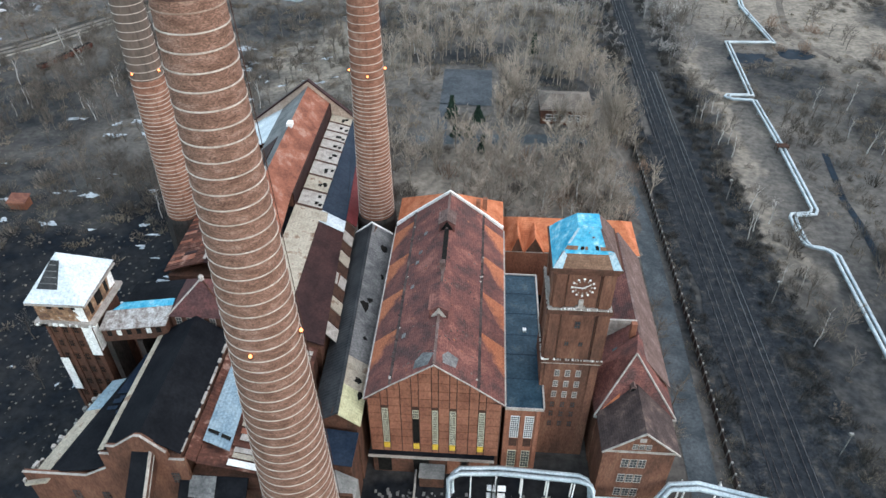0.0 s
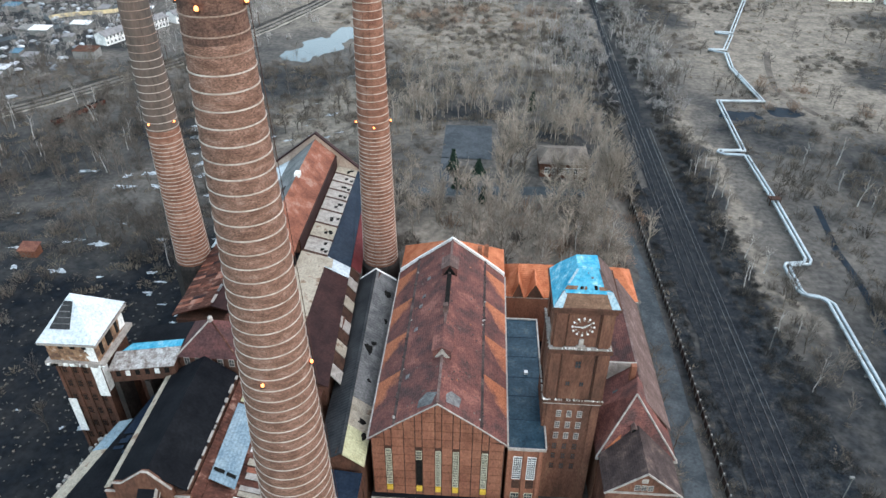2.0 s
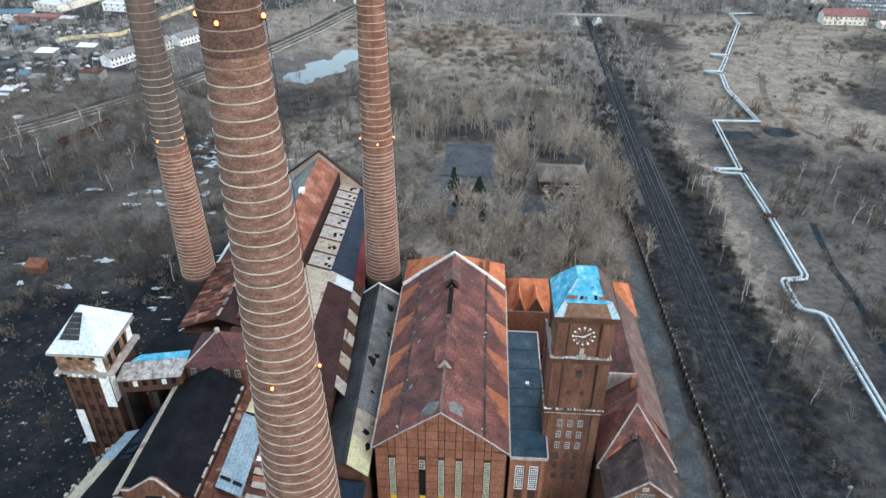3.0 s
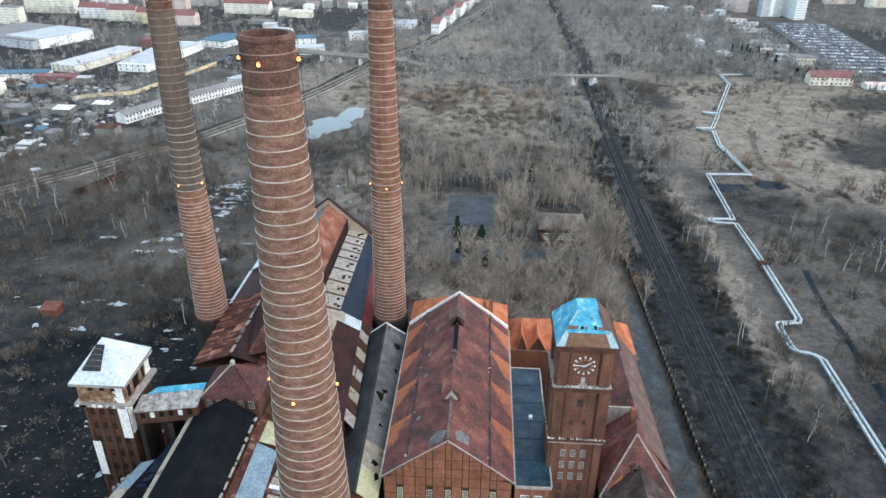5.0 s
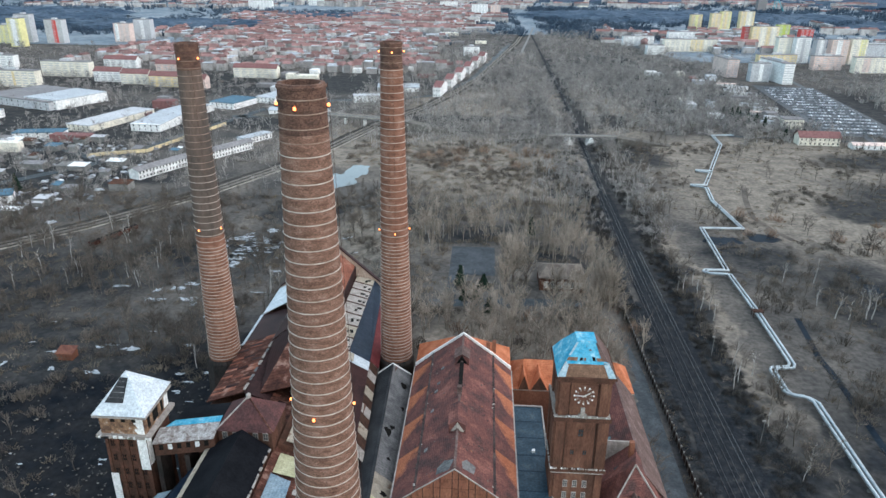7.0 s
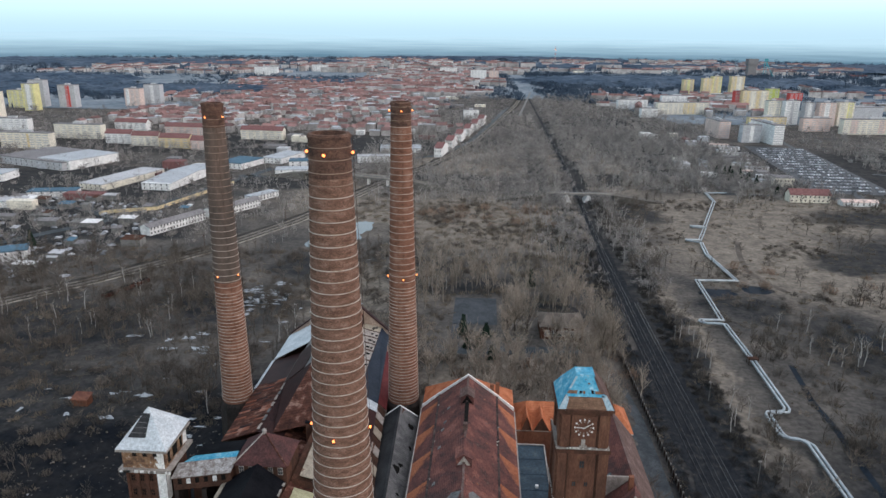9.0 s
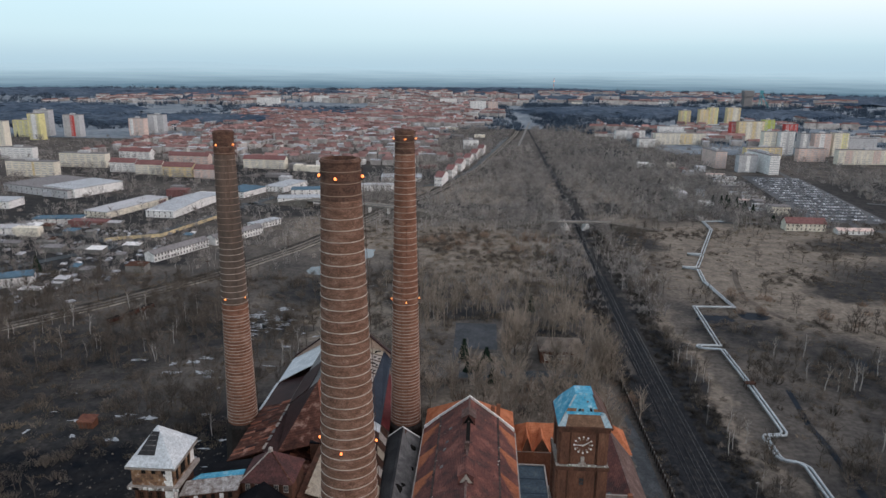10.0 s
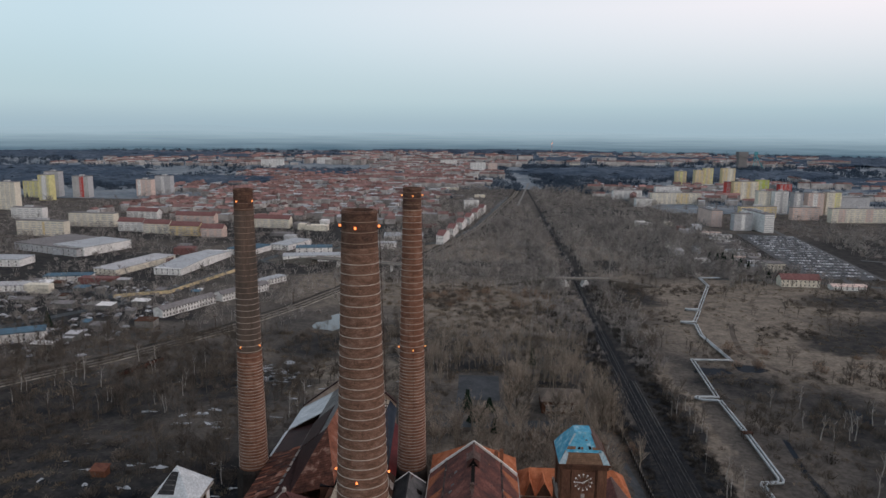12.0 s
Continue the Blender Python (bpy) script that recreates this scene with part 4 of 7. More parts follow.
def wing():
    g = thing("long_wing", 44, 7, 0, "long brick wing with a grey-brown tiled roof", "building")
    x0, x1, y0, y1, e, xr, zr = 36.6, 51.6, 12.0, 57.5, 19.0, 45.6, 27.0
    part("wall", box(x0, x1, y0, y1, -0.5, e), M_BRICK, g)
    part("roof_slope", slab([(x0 - .6, y0, e - .3), (xr, y0, zr), (xr, y1, zr), (x0 - .6, y1, e - .3)][::-1], 0.3), M_TILE, g)
    part("roof_slope", slab([(xr, y0, zr), (x1 + .6, y0, e - .3), (x1 + .6, y1, e - .3), (xr, y1, zr)][::-1], 0.3), M_TILE_GREY, g)
    part("gable", prism([(x0, e), (x1, e), (xr, zr - 0.3)], y1 - 0.5, y1), M_BRICK, g)
    part("ridge_cap", box(xr - 0.3, xr + 0.3, y0, y1, zr - 0.1, zr + 0.25), M_TILE_GREY, g)
    part("fire_wall", box(x0, xr, 24, 24.5, e, zr + 0.3), M_STONE, g)
    for y in (18, 30, 38, 46):
        part("skylight", slab([(40, y, 22.6), (41, y, 23.5), (41, y + 1.2, 23.5), (40, y + 1.2, 22.6)][::-1], 0.1), M_GLASS, g)
    part("flue", box(43.4, 44.6, 20, 21.2, 24, 30), M_BRICK, g)


def gatehouse():
    g = thing("gatehouse", 43.5, -5, 0, "brick gatehouse with a steep brown tiled hipped gable", "house")
    x0, x1, xm = 35.8, 51.6, 43.4
    part("wall", box(x0, x1, 5.2, 12, -0.5, 18.6), M_TOWER, g)
    e = 17.6
    apex, ridge = (42.6, 10.0, 31.5), (44.5, 18, 29.0)
    part("roof_slope", slab([(x0 - .7, 4.4, e), (x1 + .7, 4.4, e), apex], 0.3), M_TILE, g)
    part("roof_slope", slab([(x1 + .7, 4.4, e), (x1 + .7, 18, e), ridge, apex], 0.3), M_TILE, g)
    part("roof_slope", slab([(x0 - .7, 18, e), (x0 - .7, 4.4, e), apex, ridge], 0.3), M_TILE, g)
    for s, cx in ((-1, x0 - .7), (1, x1 + .7)):
        part("hip_tiles", tube([(cx, 4.4, e + 0.1), ((cx + apex[0]) / 2, 7.2, (e + apex[2]) / 2 + 0.1), (apex[0], apex[1], apex[2] + 0.1)], 0.22, 5), M_STONE, g, "pale mortared hip tiles")
    part("clean_tiles", slab([(x0 - .6, 4.3, e + .12), (x0 + 3.8, 4.3, e + .12), (x0 + 4.2, 6.4, e + 5.4)], 0.05), M_ORANGE, g, "patch of cleaner orange tiles")
    part("dormer", prism([(41.9, 23.5), (43.1, 23.5), (43.1, 25.0), (42.5, 25.6), (41.9, 25.0)], 6.2, 9), M_TILE_GREY, g)
    part("dormer_opening", box(42.1, 42.9, 6.1, 6.2, 23.6, 24.8), M_HOLE, g)
    part("eave_gutter", box(x0 - 0.9, x1 + 0.9, 4.0, 4.4, e - 0.4, e + 0.05), M_STONE, g)
    # front part with its own gable
    a, b, f, e2, zr = 36.0, 50.6, -4.6, 18.6, 24.6
    part("front_wall", prism([(a, -0.5), (b, -0.5), (b, e2), (xm, zr), (a, e2)], f, 5.2), M_TOWER, g)
    for s in (-1, 1):
        q = [(xm + s * 8.0, f - 0.6, e2 - 0.4), (xm, f - 0.6, zr + 0.35), (xm, 8.0, zr + 0.35), (xm + s * 8.0, 5.2, e2 - 0.4)]
        part("roof_slope", slab(q[::-1] if s > 0 else q, 0.3)if s < 0 else slab(q[::-1], 0.3), M_TILE_DARK, g)
        v = [(xm + s * 8.0, f - 0.85, e2 - 0.3), (xm, f - 0.85, zr + 0.45), (xm, f - 0.55, zr + 0.45), (xm + s * 8.0, f - 0.55, e2 - 0.3)]
        part("verge", slab(v[::-1] if s > 0 else v, 0.3), M_STONE, g)
    part("string_course", box(a, b, f - 0.15, f, 17.6, 18.2), M_STONE, g)
    for x, z, w, n in ((41.6, 18.9, 1.0, 3), (40.2, 12.6, 1.4, 3), (40.2, 7.2, 1.4, 3), (40.2, 2.0, 1.4, 3)):
        for i in range(n):
            window(g, x + i * (w + 0.35), x + i * (w + 0.35) + w, z, z + (1.4 if z > 18 else 2.6), f - 0.02, 2, 3, M_STONE)
    part("niche", box(42.7, 44.0, f - 0.12, f, 21.2, 22.4), M_STONE, g)


wing()
gatehouse()

# ---------------------------------------------------------------- long grey shed
def grey_shed():
    s = thing("grey_shed", -20.5, -4, 0, "long shed with dark and grey metal sheet roof", "shed")
    e, zr = 19.8, 23.6
    L, Rr = lambda y: -25.0 - 1.0 * y / 60, lambda y: -14.6 - 0.8 * y / 60
    C = lambda y: -19.3 - 1.9 * y / 60
    y0, y1 = -3.5, 62.0
    part("wall", prism([(-24.6, -0.5), (-15.0, -0.5), (-15.4, e - 0.3), (-20.2, zr - 0.4), (-25.0, e - 0.3)], y0 + 0.5, y1), M_BROWN, s)
    n = 8
    for i in range(n):
        a, b = y0 + (y1 - y0) * i / n, y0 + (y1 - y0) * (i + 1) / n
        part("roof_sheet", slab([(L(a), a, e), (C(a), a, zr), (C(b), b, zr), (L(b), b, e)][::-1], 0.18), M_DARK_SHEET, s)
        m = M_YELLOW_SHEET if i == 0 else M_BEIGE if i == 1 else M_GREY_SHEET
        part("roof_sheet", slab([(C(a), a, zr), (Rr(a), a, e), (Rr(b), b, e), (C(b), b, zr)][::-1], 0.18), m, s)
    torn = random.Random(12)
    for yc, uc, ry, ru in ((3.5, 0.8, 1.6, 0.12), (7.2, 0.62, 1.0, 0.2), (30.0, 0.35, 2.2, 0.22), (32.5, 0.5, 1.2, 0.14), (20.0, 0.6, 0.7, 0.12), (54.0, 0.7, 1.8, 0.16), (43.0, 0.85, 1.2, 0.1)):
        ring_ = []
        for j in range(9):
            w_ = 2 * math.pi * j / 9
            k_ = torn.uniform(0.5, 1.15)
            yy, u = yc + ry * k_ * math.cos(w_), min(0.97, uc + ru * k_ * math.sin(w_))
            ring_.append((C(yy) + (Rr(yy) - C(yy)) * u, yy, zr + (e - zr) * u + 0.3))
        part("torn_hole", slab(ring_[::-1], 0.04), M_HOLE, s, "ragged black hole in the sheet roof")
    part("ridge_cap", slab([(C(y0) - .35, y0, zr + .25), (C(y0) + .35, y0, zr + .25), (C(y1) + .35, y1, zr + .25), (C(y1) - .35, y1, zr + .25)], 0.3), M_DARK_SHEET, s)
    for sd in (0, 1):
        q = [(L(y1) if sd == 0 else C(y1), y1, e + 0.35 if sd == 0 else zr + 0.4), (C(y1) if sd == 0 else Rr(y1), y1, zr + 0.4 if sd == 0 else e + 0.35)]
        part("verge", slab([(*q[0][:1], y1 - 0.3, q[0][2]), (*q[1][:1], y1 - 0.3, q[1][2]), (*q[1][:1], y1 + 0.4, q[1][2]), (*q[0][:1], y1 + 0.4, q[0][2])], 0.3), M_WHITE, s)
    rnd = random.Random(4)
    for y, k in ((6, 3), (25, 3), (29, 5), (46, 2), (53, 3), (14, 2), (38, 2)):
        for i in range(k):
            u = rnd.uniform(0.25, 0.8)
            yy, w, d = y + rnd.uniform(-1.2, 1.2), rnd.uniform(0.25, 0.7), rnd.uniform(0.3, 0.9)
            P = lambda uu, y_: (C(y_) + (Rr(y_) - C(y_)) * uu, y_, zr + (e - zr) * uu + 0.06)
            part("roof_hole", slab([P(u, yy), P(u + w / 5, yy), P(u + w / 5, yy + d), P(u, yy + d)], 0.05), M_HOLE, s)


grey_shed()

# ---------------------------------------------------------------- boiler house
def boiler_house():
    b = thing("boiler_house", -45, 14, 0, "derelict boiler house with stepped rusty and black roofs", "building")
    y0, y1 = 14.0, 112.5
    xr, zr = -48.4, 40.0
    HIGH = 60.0
    # walls under the roofs
    part("wall", prism([(-58, -0.5), (-33, -0.5), (-33, 24), (-41.8, 29), (-41.8, 34), (-48.4, 39.6), (-58, 31)], HIGH, y1), M_BROWN, b)
    part("wall", prism([(-46.4, -0.5), (-33, -0.5), (-33, 24), (-41.4, 29.4), (-46.4, 29.4)], 40, HIGH), M_BROWN, b)
    part("flat_roof", box(-46.6, -41.4, 40, HIGH, 29.4, 29.8), M_TAR, b)
    part("wall", prism([(-43.5, -0.5), (-26.0, -0.5), (-26.0, 24), (-36, 28.0), (-43.5, 29.5)], y0, 40), M_BROWN, b)
    # high roof
    part("roof_slope", slab([(xr, HIGH, zr), (-42.0, HIGH, 34.2), (-42.0, y1, 34.2), (xr, y1, zr)], 0.3), M_RUST_RED, b)
    part("roof_slope", slab([(-58, HIGH, 31.5), (xr, HIGH, zr), (xr, y1, zr), (-58, y1, 31.5)], 0.3), M_GREY_SHEET, b)
    part("roof_slope", slab([(-58.5, HIGH, 31.4), (xr - 3.0, HIGH, zr - 2.4), (xr - 3.0, 84, zr - 2.4), (-58.5, 84, 31.4)], 0.12), M_MAROON, b)
    # hipped front end of the high roof
    foot_w, foot_e = (-56.5, 40, 26.0), (-42.0, 40, 30.2)
    part("roof_hip", slab([foot_w, foot_e, (xr, HIGH, zr)], 0.25), M_RUST, b, "rusty sheets on the hipped roof end")
    part("roof_hip", slab([foot_e, (-42.0, HIGH, 34.2), (xr, HIGH, zr)], 0.25), M_RUST_RED, b)
    part("roof_hip", slab([(-58, HIGH, 31.5), foot_w, (xr, HIGH, zr)], 0.25), M_MAROON, b)
    part("skylight_curb", box(xr - 0.6, xr + 1.0, 86, 88.4, zr - 0.6, zr + 0.7), M_WHITE, b)
    part("clerestory", box(-42.0, -41.6, HIGH, y1, 30.3, 34.1), M_MAROON, b, "dark clerestory wall")
    # skylight row and lower roof
    P = lambda u, y: (-41.6 + u * 7.2 + (0.4 if y < 60 else 0), y, 30.6 - u * 1.9)
    rnd = random.Random(9)
    y = 61.0
    while y < 110:
        d = 7.6 if y < 84 else 5.4
        part("skylight_panel", slab([P(0.06, y), P(0.97, y), P(0.97, y + d - 0.9), P(0.06, y + d - 0.9)], 0.15), M_BEIGE if rnd.random() < 0.3 else M_STONE, b, "dirty pale skylight panel")
        part("skylight_frame", slab([P(0.0, y - 0.9), P(1.0, y - 0.9), P(1.0, y), P(0.0, y)], 0.3), M_STEEL, b)
        for k in range(3):
            u, yy = rnd.uniform(0.55, 0.85), y + rnd.uniform(0.5, d - 3)
            part("broken_pane", slab([(x_, y_, z_ + 0.04) for x_, y_, z_ in (P(u, yy), P(u + 0.1, yy + 0.2), P(u + 0.13, yy + 1.6), P(u - 0.02, yy + 1.2))], 0.04), M_HOLE, b)
        y += d
    part("roof_strip", slab([P(0.0, y0), P(1.0, y0), P(1.0, 60), P(0.0, 60)], 0.2), M_BEIGE, b, "stained beige corrugated roof strip")
    E = lambda y_: (-25.3 - 0.066 * (y_ - 16), y_, 25.0)
    Q = lambda y_: (-34.6, y_, 28.7)
    for a, c, m in ((y0, 55.5, M_MAROON), (55.5, 60.5, M_WHITE_SHEET), (60.5, y1, M_TAR_BLUE)):
        part("roof_slope", slab([Q(a), E(a), E(c), Q(c)], 0.3), m, b)
    part("rust_patch", slab([(x_, y_, z_ + 0.05) for x_, y_, z_ in (Q(55.8), (-32.4, 55.8, 27.9), (-32.8, 60, 28.0), Q(60))], 0.05), M_BEIGE, b)
    y = 18.0
    k = 0
    while y < 58:
        x = E(y)[0]
        part("wall_panel", slab([(x - 0.2, y, 24.9), (x + 2.1, y, 21.8), (x + 2.0, y + 4.0, 21.8), (x - 0.4, y + 4.0, 24.9)], 0.15), (M_STONE, M_RUST, M_BEIGE, M_DARK_SHEET)[k % 4] if k % 2 == 0 else M_STEEL, b)
        y += 4.4
        k += 1
    part("lean_to", slab([(E(62)[0], 62, 24.6), (E(62)[0] + 2.6, 62, 22.0), (E(100)[0] + 2.4, 100, 22.0), (E(100)[0], 100, 24.6)], 0.2), mat("dark_red_sheet", (0.09, 0.02, 0.022), (0.15, 0.04, 0.04), 5, 0.5, 0.6, 0.3), b)
    # rear gable wall with coping
    gable = [(-70.5, -0.5), (-32.2, -0.5), (-32.2, 27.2), (-48.2, 41.6), (-70.5, 24.8)]
    part("rear_gable", prism(gable, y1, y1 + 0.7), mat("peeling_plaster", (0.32, 0.24, 0.19), (0.46, 0.37, 0.30), 4, 0.5, 0.9, 0.2), b)
    for p, q in (((-71, 24.9), (-48.2, 42.0)), ((-48.2, 42.0), (-31.6, 27.3))):
        part("coping", slab([(p[0], y1 - 0.4, p[1] + .3), (q[0], y1 - 0.4, q[1] + .3), (q[0], y1 + 1.2, q[1] + .3), (p[0], y1 + 1.2, p[1] + .3)], 0.4), M_MAROON, b)
    # low western aisle
    part("aisle_wall", box(-70.6, -47.2, 38, 88, -0.5, 22.4), M_BROWN, b)
    part("aisle_wall", box(-70.6, -58, 88, y1, -0.5, 23), M_BROWN, b)
    part("aisle_wall", box(-56.5, -43.6, 24, 38, -0.5, 23.6), M_BROWN, b)
    ridge, zt = -60.4, 27.4
    part("aisle_roof", slab([(-71.4, 91, 24.0), (-58, 91, 31.6), (-58, y1, 31.6), (-71.4, y1, 24.0)], 0.25), M_WHITE_SHEET, b, "new white sheets on the aisle roof")
    part("white_edge", slab([(-72.2, 70, 23.4), (-71.2, 70, 23.9), (-71.2, 91, 23.9), (-72.2, 91, 23.4)], 0.2), M_WHITE_SHEET, b)
    part("aisle_roof", slab([(-71.4, 72, 23.6), (ridge, 72, zt), (ridge, 91, zt), (-71.4, 91, 23.6)], 0.25), M_MAROON, b)
    part("aisle_roof", slab([(ridge, 38, zt), (-53, 38, 25.0), (-53, 91, 25.0), (ridge, 91, zt)], 0.25), M_MAROON, b, "dark tarred aisle roof")
    part("aisle_roof", slab([(-56.5, 24, 25.2), (-43.6, 24, 23.8), (-43.6, 38, 23.8), (-56.5, 38, 25.2)], 0.25), M_RUST, b)
    # rusty sheets laid one by one, some slipped
    for side, (xa, za), (xb, zb), ya, yb in ((0, (-71.4, 23.6), (ridge, zt), 38, 72), (1, (-53, 25.0), (-46.6, 23.0), 38, 77)):
        part("aisle_roof", slab([(xa, ya, za), (xb, ya, zb), (xb, yb, zb), (xa, yb, za)], 0.2), M_RUST, b)
        y = ya
        while y < yb - 1.2:
            for u in (0.0, 0.34, 0.67):
                slip = rnd.uniform(-.25, .25)
                q = lambda v, yy: (xa + (xb - xa) * v, yy + slip, za + (zb - za) * v + 0.1 + rnd.uniform(0, .08))
                if rnd.random() < 0.86:
                    part("roof_sheet", slab([q(u, y), q(u + .33, y), q(u + .33, y + 1.15), q(u, y + 1.15)], 0.05), (M_RUST, M_RUST, M_MAROON, M_RUST_RED, M_RUST)[rnd.randrange(5)], b)
            y += 1.25
    y = 39.0
    while y < 90:
        d = rnd.uniform(1.5, 4.0)
        part("ridge_sheet", slab([(ridge - .35, y, zt + .2 + rnd.uniform(0, .2)), (ridge + .35, y, zt + .25), (ridge + .35 + rnd.uniform(-.2, .2), y + d, zt + .25), (ridge - .35, y + d, zt + .2)], 0.1), M_STONE if rnd.random() < 0.5 else M_GREY_SHEET, b)
        y += d + rnd.uniform(0.2, 1.5)
    return b


boiler_house()

# ---------------------------------------------------------------- dark hall and its neighbours
def dark_hall():
    d = thing("dark_hall", -51, -20, 0, "brick hall with a black tarred gable roof", "building")
    y0, y1, xr, zr, xl, xh, e = -20.0, 11.0, -50.8, 35.6, -58.8, -44.2, 30.6
    part("wall", box(xl + .4, xh - .4, y0 + .8, y1, -0.5, e - 0.4), M_BROWN, d)
    steps = [(-77.0, 0), (xh + 0.5, 0), (xh + 0.5, 29.4), (-46.6, 29.4), (-46.6, 31.4), (xr + 0.6, 36.0), (xr - 0.6, 36.0), (-56.0, 32.4), (-57.6, 32.4), (-57.6, 30.0), (-59.6, 30.0), (-59.6, 25.4), (-64.5, 22.4), (-77.0, 22.4)]
    part("front_wall", prism(steps, y0, y0 + 0.8), M_TOWER, d, "stepped red brick front wall")
    for p, q in zip(steps[2:-1], steps[3:]):
        if abs(p[0] - q[0]) > 0.3:
            part("coping", slab([(q[0], y0 - 0.15, q[1] + 0.22), (p[0], y0 - 0.15, p[1] + 0.22), (p[0], y0 + 0.3, p[1] + 0.2), (q[0], y0 + 0.3, q[1] + 0.2)], 0.15), M_STONE, d)
    part("roof_slope", slab([(xl, y0 + .6, e), (xr, y0 + .6, zr), (xr, y1, zr), (xl, y1, e)], 0.3), M_TAR, d)
    part("roof_slope", slab([(xr, y0 + .6, zr), (xh, y0 + .6, e), (xh, y1, e), (xr, y1, zr)], 0.3), M_TAR, d)
    part("roof_edge", slab([(xl - 1.2, y0 + .6, e - 0.4), (xl, y0 + .6, e + 0.12), (xl, y1, e + 0.12), (xl - 1.2, y1, e - 0.4)], 0.2), M_BEIGE, d, "mossy pale roof edge")
    rnd = random.Random(2)
    y = y0 + 1
    while y < y1:
        k = rnd.uniform(0.8, 3)
        part("flashing", box(xh - rnd.uniform(0.1, 0.35), xh + rnd.uniform(0.1, 0.35), y, y + k, e - 0.1, e + rnd.uniform(0.1, 0.3)), M_STONE, d)
        y += k + rnd.uniform(0.1, 1.6)
    part("conveyor_roof", slab([(-53.0, -34, 20), (-49.6, -34, 20), (-49.6, y0 + 0.3, 31.6), (-53.0, y0 + 0.3, 31.6)], 0.3), M_TAR, d)
    part("conveyor_side", slab([(-49.6, -34, 20.2), (-48.9, -34, 19.0), (-48.9, y0, 30.6), (-49.6, y0, 31.8)], 0.2), M_STONE, d)
    part("conveyor_body", join(slab([(-53.0, -34, 19.7), (-49.0, -34, 19.7), (-49.0, y0, 31.2), (-53.0, y0, 31.2)], 2.6)), M_BROWN, d)
    for x, z in ((-63, 14), (-69, 14), (-47.2, 22), (-47.2, 14), (-55.5, 16)):
        window(d, x, x + 1.6, z, z + 3.2, y0 - 0.02, 3, 4, M_BROWN)
    # lower black roofs to the west
    part("low_roof", slab([(-72.3, y0 + .6, 22.0), (-59.8, y0 + .6, 24.5), (-59.8, 13, 24.5), (-64.8, 13, 22.6)], 0.3), M_TAR, d)
    part("low_wall", slab([(-76.3, y0 + .8, 19.4), (-59.8, y0 + .8, 19.4), (-59.8, 10, 19.4), (-70.0, 5, 19.4)], 20), M_BROWN, d)
    part("low_roof", slab([(-66.5, -1, 23.35), (-61.5, -1, 24.35), (-61.5, 10.5, 24.45), (-64.6, 10.5, 23.6)], 0.1), M_TAR_BLUE, d, "wet patched felt")
    for x, y, w, l in ((-66.4, -3.6, 2, 1.2), (-65.4, -2.4, 2.4, .8), (-67, -5.2, 2.2, .9), (-64.5, -6.5, 1.4, 1.0)):
        z = 23.2 + (x + 67) * 0.2
        part("felt_patch", slab([(x, y, z), (x + w, y, z + 0.5), (x + w, y + l, z + 0.5), (x, y + l, z)], 0.06), M_TAR_BLUE, d)
    part("dusty_ramp", slab([(-77.2, y0 - 1, 19.6), (-72.4, y0 - 1, 21.0), (-68.2, -4, 22.2), (-72.6, -4, 20.8)], 0.4), M_BEIGE, d, "dusty beige sheet ramp beside the black roof")
    part("ramp_sheet", slab([(-72.6, -4, 20.9), (-68.2, -4, 22.3), (-66.4, 4, 22.6), (-70.4, 4, 21.2)], 0.3), M_PALEBLUE, d, "pale blue sheet at the head of the ramp")
    torn = random.Random(8)
    for i in range(26):
        u, k = torn.random(), torn.uniform(.15, .5)
        x, y = -77.8 + 5.6 * u + torn.uniform(-.8, .4), y0 - 1 + 22 * u
        part("rubble_lump", box(x - k, x + k * .6, y - k, y + k * .8, 18.0, 19.3 + 0.8 * u + k * .4), M_CONCRETE if i % 2 else M_STONE, d)
    return d


dark_hall()


